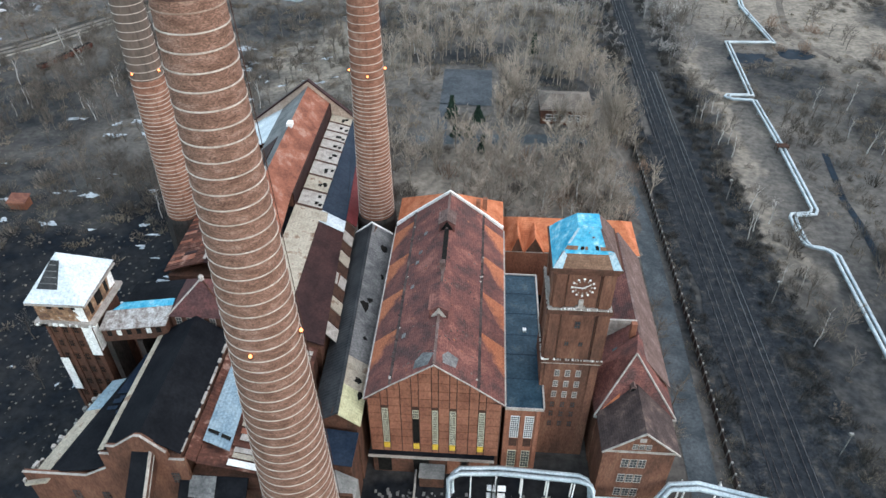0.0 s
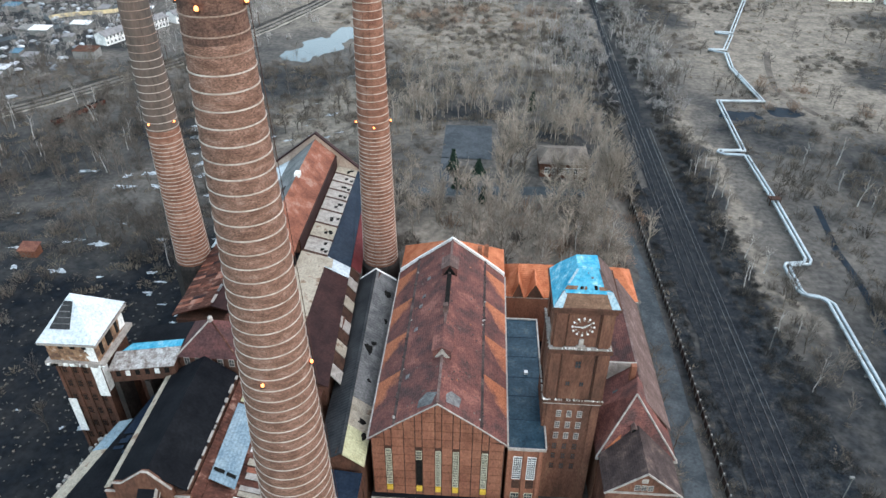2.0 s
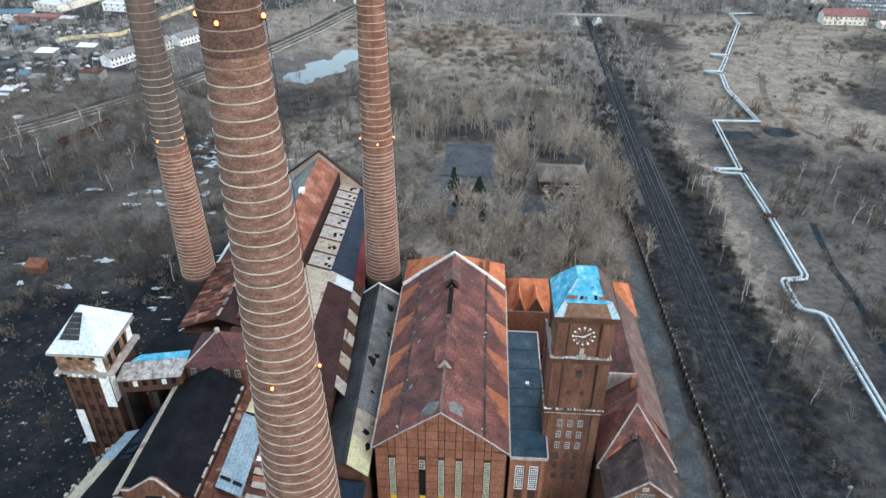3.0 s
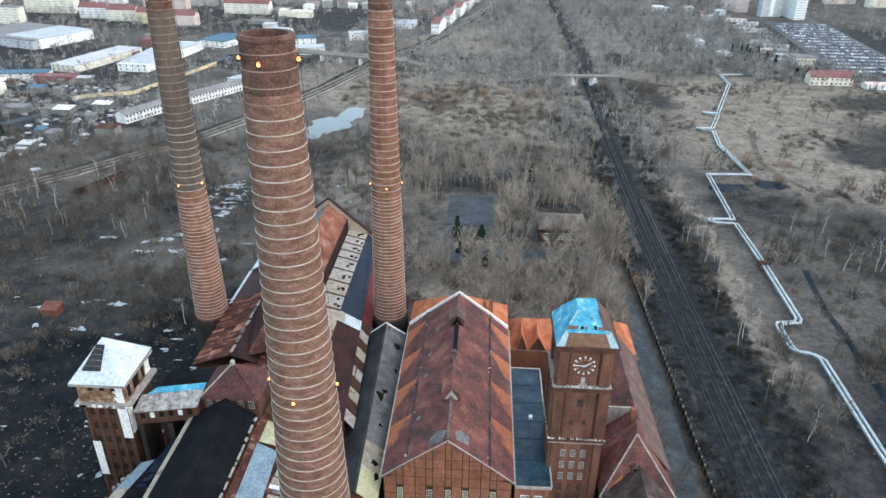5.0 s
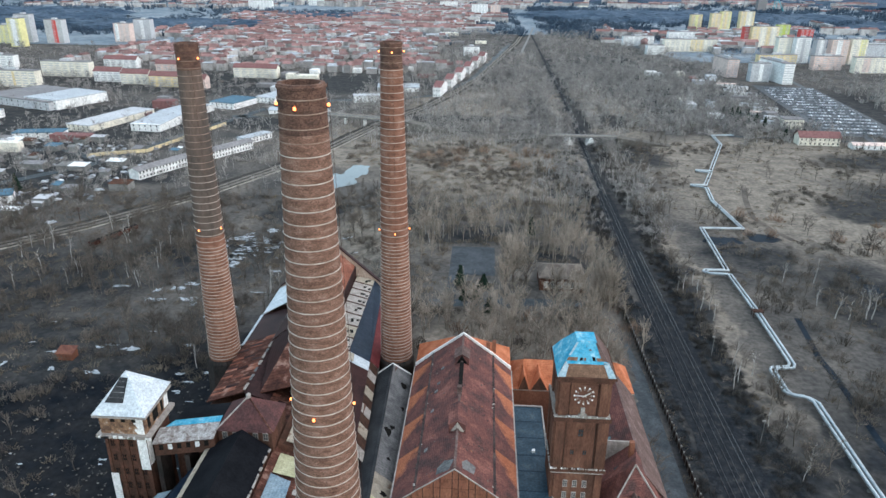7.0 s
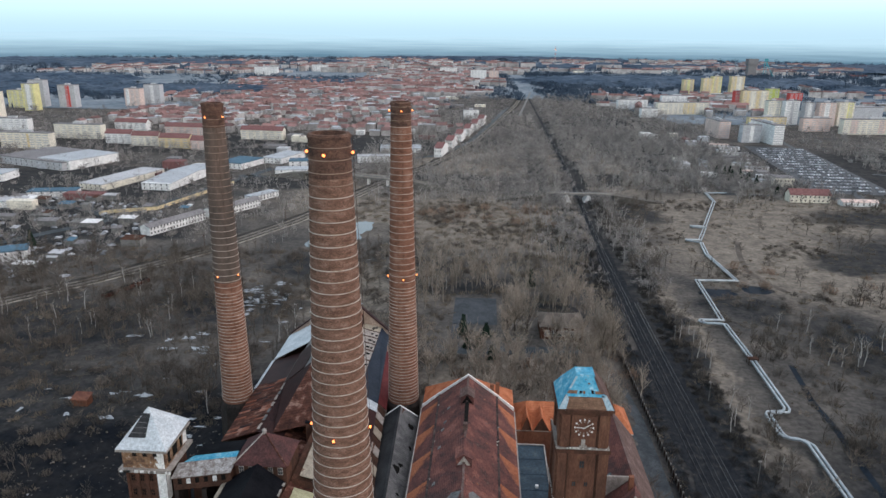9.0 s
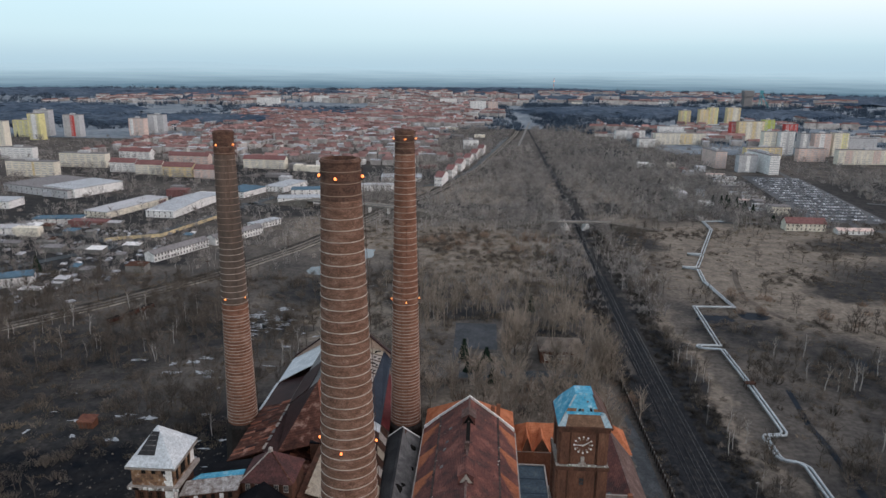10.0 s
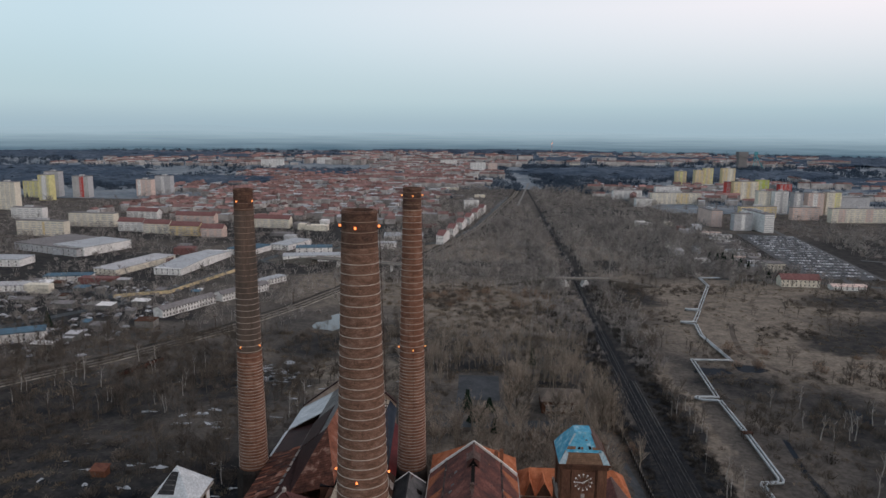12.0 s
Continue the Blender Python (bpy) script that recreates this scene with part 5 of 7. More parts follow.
def yard_sheds():
    s = thing("low_sheds", -40, -20, 0, "cluster of low sheds roofed with mismatched metal sheets", "shed")
    part("wall", box(-44.0, -27, -19, 13, -0.5, 23.4), M_BROWN, s)
    part("roof_slope", slab([(-44.2, -19, 28.8), (-42.4, -19, 27.6), (-42.4, 22, 27.6), (-44.2, 22, 28.8)], 0.2), M_RUST, s, "dark rusty strip roof")
    part("roof_base", slab([(-42.4, -19, 27.4), (-26.5, -19, 24.0), (-26.5, 14, 24.0), (-42.4, 14, 27.4)], 0.3), M_RUST, s)
    part("pale_sheet", slab([(-42.3, -14.6, 28.2), (-36.9, -16.0, 27.2), (-37.6, 3.6, 27.2), (-42.6, 5.0, 28.2)], 0.12), M_PALEBLUE, s, "large pale blue corrugated sheet")
    part("tear", slab([(-42.0, -12.6, 28.35), (-39.8, -13.2, 27.95), (-39.8, -12.4, 27.95), (-42.0, -11.9, 28.35)], 0.05), M_HOLE, s)
    part("tear", slab([(-39.3, -13.4, 27.85), (-37.4, -13.9, 27.45), (-37.4, -13.1, 27.45), (-39.3, -12.6, 27.85)], 0.05), M_HOLE, s)
    part("yellow_sheet", slab([(-42.4, 5.6, 28.0), (-37.0, 5.0, 27.2), (-37.0, 11.5, 27.2), (-42.4, 12.5, 28.0)], 0.12), M_YELLOW_SHEET, s)
    rnd = random.Random(7)
    mats = (M_WHITE, M_BEIGE, M_STONE, M_RUST, M_STONE, M_RUST_RED, M_BEIGE, M_GREY_SHEET)
    y, k = -18.4, 0
    while y < 12:
        d = rnd.uniform(1.0, 2.0)
        x0 = -36.6 + rnd.uniform(-0.5, 0.8)
        z = 26.4
        part("roof_sheet", slab([(x0, y, z), (x0 + 9.2, y - 0.3, z - 2.0), (x0 + 9.2, y + d - 0.3, z - 2.0), (x0, y + d, z)], 0.1), mats[k % len(mats)], s)
        y += d + rnd.uniform(0.05, 0.5)
        k += 1
    part("porch_roof", slab([(-46, -24, 20), (-33, -24.5, 20), (-33, -19.2, 23.6), (-46, -19.2, 23.6)], 0.3), M_TAR, s)
    part("porch_roof", slab([(-44, -22.5, 21.4), (-39, -22.7, 21.3), (-39, -19.4, 23.8), (-44, -19.4, 23.8)], 0.1), M_GREY_SHEET, s)
    part("front_wall", box(-44, -13.5, -19.6, -19, -0.5, 20), M_BROWN, s)
    part("blue_roof", slab([(-25.5, -12, 19.4), (-15, -12, 18.2), (-14.8, -4, 18.4), (-25.2, -4, 19.8)], 0.25), M_TAR_BLUE, s, "wet blue-black flat roof")
    part("blue_wall", box(-25.2, -15.2, -11.8, -4, -0.5, 18.0), M_BROWN, s)
    part("grey_gable", prism([(-23.5, -0.5), (-14, -0.5), (-14, 14), (-18.5, 17), (-23.5, 13)], -17.5, -12.1), M_CONCRETE, s)


yard_sheds()


def pyramid_block():
    p = thing("pyramid_roof_block", -50.5, 11, 0, "brick block with a faded red pyramid roof", "building")
    x0, x1, y0, y1, e = -57.6, -43.4, 11.3, 23.5, 34.6
    part("wall", box(x0 + .5, x1 - .5, y0 + .5, y1 - .5, -0.5, e), M_BROWN, p)
    m = mat("faded_red_sheet", (0.05, 0.03, 0.03), (0.105, 0.048, 0.044), 4, 0.5, 0.6, 0.2)
    a = (-50.6, 16.9, 41.0)
    c = [(x0, y0, e), (x1, y0, e), (x1, y1, e), (x0, y1, e)]
    for i in range(4):
        part("roof_slope", slab([c[i], c[(i + 1) % 4], a], 0.25), m, p)
    for i in (0, 1):
        part("hip_cap", tube([c[i], a], 0.22, 5), M_STONE if i == 0 else M_RUST, p)
    part("finial", lathe(a[0], a[1], [(0.6, 40.6), (0.6, 41.6), (0.2, 42.0)], 8), M_STONE, p)
    for i in range(5):
        x = x0 + 1.6 + i * 2.5
        window(p, x, x + 1.1, 32.2, 34.0, y0 + 0.48, 2, 2, M_STONE)


pyramid_block()


def gallery():
    g = thing("conveyor_gallery", -65, 10, 0, "brick conveyor gallery bridging two blocks", "gallery")
    q = lambda u, y, z: (-72.5 + u * 15.2, y, z + u * 2.6)
    part("body", join((list(map(tuple, [q(0, 9.6, 27.6), q(1, 9.6, 27.6), q(1, 15.5, 27.6), q(0, 15.5, 27.6), q(0, 9.6, 31.4), q(1, 9.6, 31.4), q(1, 15.5, 31.4), q(0, 15.5, 31.4)])), [(3, 2, 1, 0), (0, 1, 5, 4), (1, 2, 6, 5), (2, 3, 7, 6), (3, 0, 4, 7), (4, 5, 6, 7)])), M_BROWN, g)
    part("roof_sheet", slab([q(-.02, 9.2, 31.4), q(1, 9.2, 31.4), q(1, 14.2, 32.6), q(-.02, 14.2, 32.6)], 0.2), mat("flaking_white_sheet", (0.15, 0.12, 0.105), (0.4, 0.385, 0.37), 1.6, 0.4, 0.7, 0.2), g)
    part("roof_sheet", slab([q(.08, 14.2, 32.7), q(1, 14.2, 32.7), q(1, 16.0, 33.1), q(.2, 16.0, 33.1)], 0.2), M_CYAN, g, "light blue sheet")
    part("rear_roof", slab([(-71, 16, 31.0), (-57.5, 16, 33.4), (-57.5, 25, 33.4), (-71, 25, 31.0)], 0.3), M_TAR, g)
    part("rear_wall", box(-70.6, -57.6, 16.2, 24.6, -0.5, 30.6), M_BROWN, g)
    for i in range(6):
        u = 0.08 + i * 0.15
        w = part("window", slab([q(u, 9.56, 29.2), q(u + .07, 9.56, 29.2), q(u + .07, 9.56, 30.7), q(u, 9.56, 30.7)], 0.04), M_WHITE if i in (1, 4) else M_HOLE, g)
    for u in (0.02, 0.5, 0.98):
        x = q(u, 0, 0)[0]
        part("pier", box(x - 0.6, x + 0.6, 10, 15, -0.5, 28), M_PLINTH, g)


gallery()


def white_tower():
    t = thing("coal_tower", -79, 8.4, 0, "tall derelict brick coal tower with a white pyramid roof", "tower")
    x0, x1, y0, y1 = -84.6, -73.2, 8.6, 21.4
    part("shaft", box(x0 + .6, x1 - .6, y0 + .6, y1 - .6, -0.5, 33.8), M_BROWN, t)
    part("upper_storey", box(x0 + .2, x1 - .2, y0 + .2, y1 - .2, 33.8, 40.2), M_BROKEN, t, "broken upper storey with flaking plaster")
    part("ledge", box(x0 - 0.7, x1 + 0.9, y0 - 0.7, y1 + 0.7, 33.6, 34.5), M_STONE, t, "pale ledge round the upper storey")
    a = (-79.6, 15.4, 47.9)
    c = [(x0 - .8, y0 - .8, 40.1), (x1 + .8, y0 - .8, 40.1), (x1 + .8, y1 + .8, 40.6), (x0 - .8, y1 + .8, 40.6)]
    for i in range(4):
        part("roof_slope", slab([c[i], c[(i + 1) % 4], a], 0.3), M_WHITE_SHEET, t)
    part("eave", box(x0 - .8, x1 + .8, y0 - .8, y1 + .8, 39.4, 39.85), M_STONE, t)
    F = lambda u, v: (c[0][0] + (c[1][0] - c[0][0]) * u + (a[0] - (c[0][0] + (c[1][0] - c[0][0]) * u)) * v, c[0][1] + (a[1] - c[0][1]) * v - 0.06, 40.1 + (a[2] - 40.1) * v + 0.08)
    part("slatted_panel", slab([F(0.10, 0.28), F(0.58, 0.28), F(0.95, 0.84), F(0.03, 0.84)], 0.06), M_DARK_SHEET, t, "dark slatted vent panel in the roof")
    for k in range(4):
        v = 0.38 + k * 0.12
        part("slat", slab([F(0.1, v), F(0.6, v), F(0.6, v + 0.02), F(0.1, v + 0.02)], 0.1), M_GREY_SHEET, t)
    for x in (x0 + 3.0, x0 + 5.6, x0 + 8.2):
        part("window", box(x, x + 1.0, y0 + 0.1, y0 + 0.2, 37.8, 39.1), M_HOLE, t, "small black window opening")
    for u0, u1, za, zb in ((0.3, 3.0, 34.5, 37.2), (2.6, 9.2, 34.5, 35.4), (0.2, 1.6, 37.0, 39.3), (7.2, 9.4, 36.0, 37.3)):
        part("plaster_patch", prism([(x0 + u0, za), (x0 + u1, za), (x0 + u1 - 0.5, zb), (x0 + u0 + 0.3, zb - 0.3)], y0 + 0.08, y0 + 0.2), M_BROKEN, t, "loose ochre plaster")
    for y, w in ((y0 + 1.6, 1.2), (y0 + 4.4, 2.4), (y0 + 8.6, 1.0)):
        part("window", box(x1 - 0.2, x1 - 0.1, y, y + w, 35.2, 38.9), M_HOLE, t, "tall black opening")
    part("plaster_patch", slab([(x1 - 0.12, y1 - 2.8, 35.0), (x1 - 0.12, y1 - 0.4, 34.8), (x1 - 0.12, y1 - 0.3, 39.2), (x1 - 0.12, y1 - 2.2, 38.0)], 0.06), M_WHITE, t, "white plaster remnant")
    crumb = random.Random(31)
    for i in range(26):
        u = crumb.random()
        part("broken_stone", box(x0 - 0.7 + u * 12.6, x0 - 0.7 + u * 12.6 + crumb.uniform(.3, 1.1), y0 - 0.95, y0 - 0.72, 33.7, 33.7 + crumb.uniform(.3, .9)), M_WHITE if crumb.random() < .5 else M_STONE, t)
    for k in range(7):
        for x in (x0 + 1.7, x0 + 4.0, x0 + 6.3, x0 + 8.4):
            window(t, x, x + 1.0, 30.4 - k * 4.2, 32.2 - k * 4.2, y0 + 0.58, 2, 2, M_BROWN, M_HOLE)
    for x in (x0 + 0.6, x0 + 3.2, x0 + 5.5, x0 + 7.8, x0 + 10.1):
        part("pilaster", box(x, x + 0.7, y0 + 0.25, y0 + 0.6, 0, 33.5), M_BROWN, t)
    part("white_stain", box(x1 - 2.8, x1 - 0.55, y0 + 0.12, y0 + 0.22, 24.0, 39.4), M_WHITE, t, "white plaster strip at the corner")
    part("white_stain", box(x0 + 0.5, x0 + 2.4, y0 + 0.12, y0 + 0.22, 12.0, 22.5), M_WHITE, t)
    part("white_stain", box(x1 - 0.62, x1 - 0.54, y0 + 0.6, y0 + 2.6, 25.0, 33.5), M_WHITE, t)


white_tower()


def front_pipe():
    p = thing("overhead_pipe", 5, -6, 0, "silver lagged steam pipes on a steel trestle", "pipe")
    for off in (0.0, 1.3):
        line = [(4.2 + off * .6, -7.5 + off, 2.0), (4.2 + off * .6, -7.5 + off, 8.4), (4.8 + off * .6, -7.2 + off, 9.0), (6.6, -6.2 + off, 9.0), (15, -5.6 + off, 9.0), (32, -6.4 + off, 9.0), (34.2 - off * .5, -7.2 + off, 9.0), (34.8 - off * .5, -8 + off, 8.2), (35 - off * .5, -9 + off, 5.0), (48, -9 + off, 5.0), (51, -7 + off, 8.8), (57, -6.6 + off, 9.0), (72, -10 + off, 9.0)]
        soften(part("pipe", tube(line, 0.55, 10), M_PIPE, p))
    for x in (9, 14.5, 20, 25.5, 31, 54, 62):
        part("trestle", join(box(x - .15, x + .15, -6.9, -6.6, 0, 8.5), box(x - .15, x + .15, -4.6, -4.3, 0, 8.5), box(x - .15, x + .15, -7.0, -4.2, 8.2, 8.5)), M_WHITE, p)
    s = []
    for i in range(9):
        s.append(box(12.5, 16.5, -8.4 - 0.0, -7.0, 0.6 + i, 0.7 + i) if i % 3 == 0 else box(12.5 + i % 3, 12.7 + i % 3, -8.4, -7, 0, 9))
    part("stair_frame", join(*s), M_WHITE, p)


front_pipe()

def hall_yard():
    q = thing("yard_lean_to", -0.5, -3.5, 0, "small lean-to with a dusty concrete roof", "shed")
    part("wall", box(-2.4, 3.0, -4.2, -0.9, -0.5, 3.7), M_BROWN, q)
    part("roof", box(-2.6, 3.2, -4.5, -0.85, 3.7, 4.0), M_CONCRETE, q)
    g = thing("ground_floor_front", 6, -3.4, 0, "sooty brick ground floor under the hall canopy", "wall")
    part("wall", box(-13.0, 13.6, -0.6, -0.13, -0.5, 6.4), M_BROWN, g)
    for x0, x1, m_ in ((3.6, 6.4, M_BRICK), (6.8, 8.0, M_HOLE), (8.4, 13.0, M_BRICK), (-12, -9, M_HOLE), (-8, -5, M_BROWN), (-4, -0.5, M_HOLE), (0, 3, M_BROWN)):
        part("bay", box(x0, x1, -0.8, -0.6, 0.5, 5.6), m_, g)
    y = thing("yard_wall", -1, -14, 0, "pale coping wall across the dark yard", "wall")
    part("wall", box(-3.6, -3.2, -16, -0.9, -0.5, 1.6), M_STONE, y)
    d = random.Random(41)
    heap = []
    for i in range(260):
        x, yy, k = d.uniform(-13, 34), d.uniform(-18, -5.0), d.uniform(.08, .38)
        heap.append(box(x - k, x + k * d.uniform(.5, 1.4), yy - k, yy + k, 0, k * d.uniform(.5, 1.5)))
    zone("yard_debris", heap, M_CONCRETE, "scattered bricks and concrete scraps in the yard", "debris", "stuff")


# ---------------------------------------------------------------- ground
def ground():
    xs = sorted({-7000, -4500, -3000, -2000, -1200, -800, -500, -350, 350, 500, 800, 1200, 2000, 3000, 4500, 7000, *range(-260, 261, 13)})
    ys = sorted({-2500, -1200, -600, -300, -150, -60, 0, 450, 600, 800, 1100, 1500, 2000, 2700, 3600, 4600, 7000, *range(30, 400, 13)})
    v = [(x, y, rise(x, y)) for y in ys for x in xs]
    n = len(xs)
    f = [(j * n + i, j * n + i + 1, (j + 1) * n + i + 1, (j + 1) * n + i) for j in range(len(ys) - 1) for i in range(n - 1)]
    return soften(whole("ground", (v, f), M_GROUND, "winter ground of dry grass and bare soil", "ground", kind="structure"))


ground()


def zone(name, pieces, material, label, category, kind="structure"):
    return whole(name, join(*pieces), material, label, category, kind=kind)


zone("far_land", [([(-6000, 1150, 0.4), (-300, 1150, 0.4), (-60, 1500, 0.4), (250, 1500, 0.4), (330, 1050, 0.4), (6000, 1050, 0.4), (6000, 6000, 0.4), (-6000, 6000, 0.4)], [tuple(range(8))])], M_FARFIELD, "distant winter fields and woods, coloured haze blue", "land")
hall_yard()
rnd = random.Random(11)
spots = []
for cx, cy, n, sx, sy, r in ((-87, 76, 26, 9, 16, 1.6), (-92, 48, 14, 8, 12, 1.4), (-116, 208, 50, 9, 13, 2.6), (-80, 200, 20, 18, 22, 2.0), (-62, 150, 22, 14, 18, 1.6), (-130, 110, 18, 30, 22, 1.8), (-120, 22, 14, 20, 22, 0.8), (-45, 130, 12, 10, 14, 1.2), (-135, 160, 10, 16, 10, 3)):
    for i in range(n):
        spots.append(patch(rnd.gauss(cx, sx), rnd.gauss(cy, sy), r * rnd.uniform(0.3, 1.5), r * rnd.uniform(0.15, 0.8), 0.22, i + cx, 16, 1.25))
zone("snow_patches", spots, M_SNOW, "scattered dirty melting snow patches", "snow", "stuff")
for nm, mt, n_, sz, lb in (("rubble", mat("dull_rubble", (0.05, 0.046, 0.042), (0.15, 0.14, 0.125), 4, 0.6, 0.9, 0.2), 1100, 1.0, "scattered dull rubble and scraps in the yard"), ("dark_weeds", M_SCRUB, 500, 1.0, "thin dark weeds")):
    bits = []
    for i in range(n_):
        x, y = rnd.gauss(-105, 34), rnd.gauss(30, 48)
        if -90 < x < -24 and y < 70:
            continue
        k = rnd.uniform(.12, .5) * sz
        a_ = rnd.uniform(0, 3)
        z = rise(x, y) + 0.2
        bits.append(([(x + k * math.cos(a_ + j * 1.57 + rnd.uniform(-.3, .3)), y + k * math.sin(a_ + j * 1.57), z + rnd.uniform(0, .35)) for j in range(4)] + [(x, y, z + k * .8)], [(0, 1, 4), (1, 2, 4), (2, 3, 4), (3, 0, 4)]))
    zone(nm, bits, mt, lb, "rubble" if nm == "rubble" else "weeds", "stuff")
zone("pond", [patch(-106, 316, 12, 13, 0.10, 3, 26, 0.4), patch(-96, 335, 13, 20, 0.13, 4, 26, 0.4), patch(-86, 360, 8, 18, 0.16, 5, 26, 0.4)], M_WATER, "still pale pond among dry reeds", "pond", "structure")
zone("puddle_ditch", [patch(139, 240, 10, 7, 0.1, 5), patch(163, 247, 9, 7, 0.1, 6), ribbon([(142, 150), (139, 130), (137, 118), (137, 102), (135, 81), (133, 58)], 2.4, 0.12), patch(190, 180, 4, 14, 0.1, 7)], mat("dark_marsh_water", (0.006, 0.011, 0.018), (0.012, 0.02, 0.03), 9, 1.5, 0.6, 0.05, spec=0.05), "dark water in marshy hollows", "water")
zone("rail_platform", [ribbon([(66, 1130), (92, 1400), (120, 1690)], 4, 0.5)], M_CONCRETE, "long pale platform beside the far tracks", "platform")
zone("works_drive", [ribbon([(60.5, -60), (61.5, 0), (63, 46), (63.5, 100), (60, 140), (30, 138), (-16, 134)], 6.5, 0.12)], M_WETPATH, "wet grey asphalt drive", "road")
zone("yard_court", [join(([(-9, 163, 9.3), (12, 163, 9.3), (12, 197, 9.3), (-9, 197, 9.3)], [(0, 1, 2, 3)])), ribbon([(-7, 134), (-7, 164)], 4, 0.3)], M_ASPHALT, "dark wet asphalt court", "court")
zone("field_track", [ribbon([(185, 345), (176, 315), (169, 282), (172, 262), (178, 244)], 3.5, 0.15)], M_SCRUB, "dark worn field track", "track")
WEST_LINE = [(-420, 40), (-330, 116), (-259, 190), (-221, 234), (-178, 297), (-143, 372), (-122, 432), (-96, 524), (-58, 616), (-30, 720), (-5, 830), (30, 1076), (66, 1330), (104, 1700)]


def beside(points, off):
    """The same line, shifted sideways."""
    out = []
    for i, (x, y) in enumerate(points):
        a, b = points[max(0, i - 1)], points[min(len(points) - 1, i + 1)]
        d = Vector((b[0] - a[0], b[1] - a[1])).normalized()
        out.append((x + d.y * off, y - d.x * off))
    return out


M_OLDBALLAST = mat("dusty_brown_ballast", (0.11, 0.096, 0.08), (0.18, 0.16, 0.133), 5, 0.7, 0.9, 0.3, c3=(0.24, 0.21, 0.175), grain=0.4)
zone("west_rail_bank", [ribbon(WEST_LINE, 17, 0.1, 0.4)], mat("dark_bank_grass", (0.03, 0.029, 0.026), (0.062, 0.056, 0.048), 9, 1, 0.95, 0.4), "dark weedy railway bank", "bank")
zone("west_rail_bed", [ribbon(beside(WEST_LINE, 2.6), 3.4, 0.2, 0.35), ribbon(beside(WEST_LINE, -2.4), 3.0, 0.2, 0.35)], M_OLDBALLAST, "two dusty ballast beds of a curving railway", "railway")
zone("bank_path", [ribbon(beside(WEST_LINE[:8], 7.2), 2.4, 0.16, 0.5)], M_DIRTROAD, "pale trodden path along the railway bank", "path")
for off in (2.6, -2.4):
    t = thing("railway_track", WEST_LINE[3][0] + off, WEST_LINE[3][1], 0.2, "rusty steel track on a curving railway bank", "track", "western railway tracks")
    for q in (-0.75, 0.75):
        part("rail", tube([(x, y, 0.4) for x, y in beside(WEST_LINE, off + q)], 0.08, 4), M_RAIL, t)
for k, (x, y) in enumerate(beside(WEST_LINE, -6.0)[1:9]):
    m = thing("utility_pole", x, y, 0, "slim dark pole beside the railway bank", "pole", "railway bank poles")
    part("pole", tube([(x, y, 0), (x, y, 9.5)], 0.16, 6), M_STEEL, m)
    part("crossarm", box(x - 1.3, x + 1.3, y - 0.1, y + 0.1, 8.6, 8.85), M_STEEL, m)

fly = thing("road_flyover", -118, 520, 0, "pale concrete flyover carrying a road over the railway", "bridge")
F0, F1 = Vector((-172, 537, 0)), Vector((-64, 505, 0))
fdir = (F1 - F0).normalized()
fside = Vector((-fdir.y, fdir.x, 0))
for nm, lo, hi, z, thick, m_ in (("deck", -5, 5, 7.4, 1.2, M_CONCRETE), ("parapet", -5.2, -4.9, 8.5, 1.1, M_STONE), ("parapet", 4.9, 5.2, 8.5, 1.1, M_STONE)):
    part(nm, slab([tuple(F0 + fside * lo + Vector((0, 0, z))), tuple(F1 + fside * lo + Vector((0, 0, z))), tuple(F1 + fside * hi + Vector((0, 0, z))), tuple(F0 + fside * hi + Vector((0, 0, z)))], thick), m_, fly)
for u in (0.25, 0.42, 0.6, 0.78):
    q = F0.lerp(F1, u)
    part("pier", box(q.x - 0.9, q.x + 0.9, q.y - 4, q.y + 4, 0, 6.2), M_WHITE, fly)
for end, s_ in ((F0, -1), (F1, 1)):
    a, b = end, end + fdir * s_ * 55
    part("ramp", ([tuple(a + fside * 8), tuple(a - fside * 8), tuple(b - fside * 5), tuple(b + fside * 5), tuple(a + fside * 5 + Vector((0, 0, 7.3))), tuple(a - fside * 5 + Vector((0, 0, 7.3)))], [(0, 3, 4), (1, 5, 2), (3, 2, 5, 4), (0, 4, 5, 1), (0, 1, 2, 3)]), M_MEADOW, fly)
zone("town_road", [ribbon([(-470, 120), (-327, 298), (-281, 368), (-250, 490), (-222, 590), (-167, 640), (-90, 660), (-52, 690), (-14, 810), (18, 1050), (50, 1300)], 9, 0.14), ribbon([(-600, 360), (-330, 400), (-281, 368)], 8, 0.14), ribbon([(-245, 545), (-200, 545), (-172, 537)], 8, 0.14), ribbon([(300, 500), (345, 490), (400, 700), (420, 860), (470, 1000)], 7, 0.14), ribbon([(225, 505), (300, 500), (520, 430)], 6, 0.14), ribbon([(420, 620), (560, 560), (760, 520)], 7, 0.14)], M_WETPATH, "grey town road", "road")
bend = lambda y: 83.0 + 8.0 * (max(0, y) / 470) ** 2 if y < 600 else 96.0 + 0.012 * (y - 600)
zone("rail_bed", [ribbon([(bend(y) - 0.5, y) for y in (-160, -80, 0, 80, 160)], 17.0, 0.2, 0.3), ribbon([(bend(y) - 1.5, y) for y in (160, 240, 320)], 9.5, 0.2, 0.45), ribbon([(bend(y) - 2.2, y) for y in (320, 400, 480, 700, 900, 1200, 1700)], 3.2, 0.18, 0.6)], M_BALLAST, "dark ballast bed of a railway", "railway")
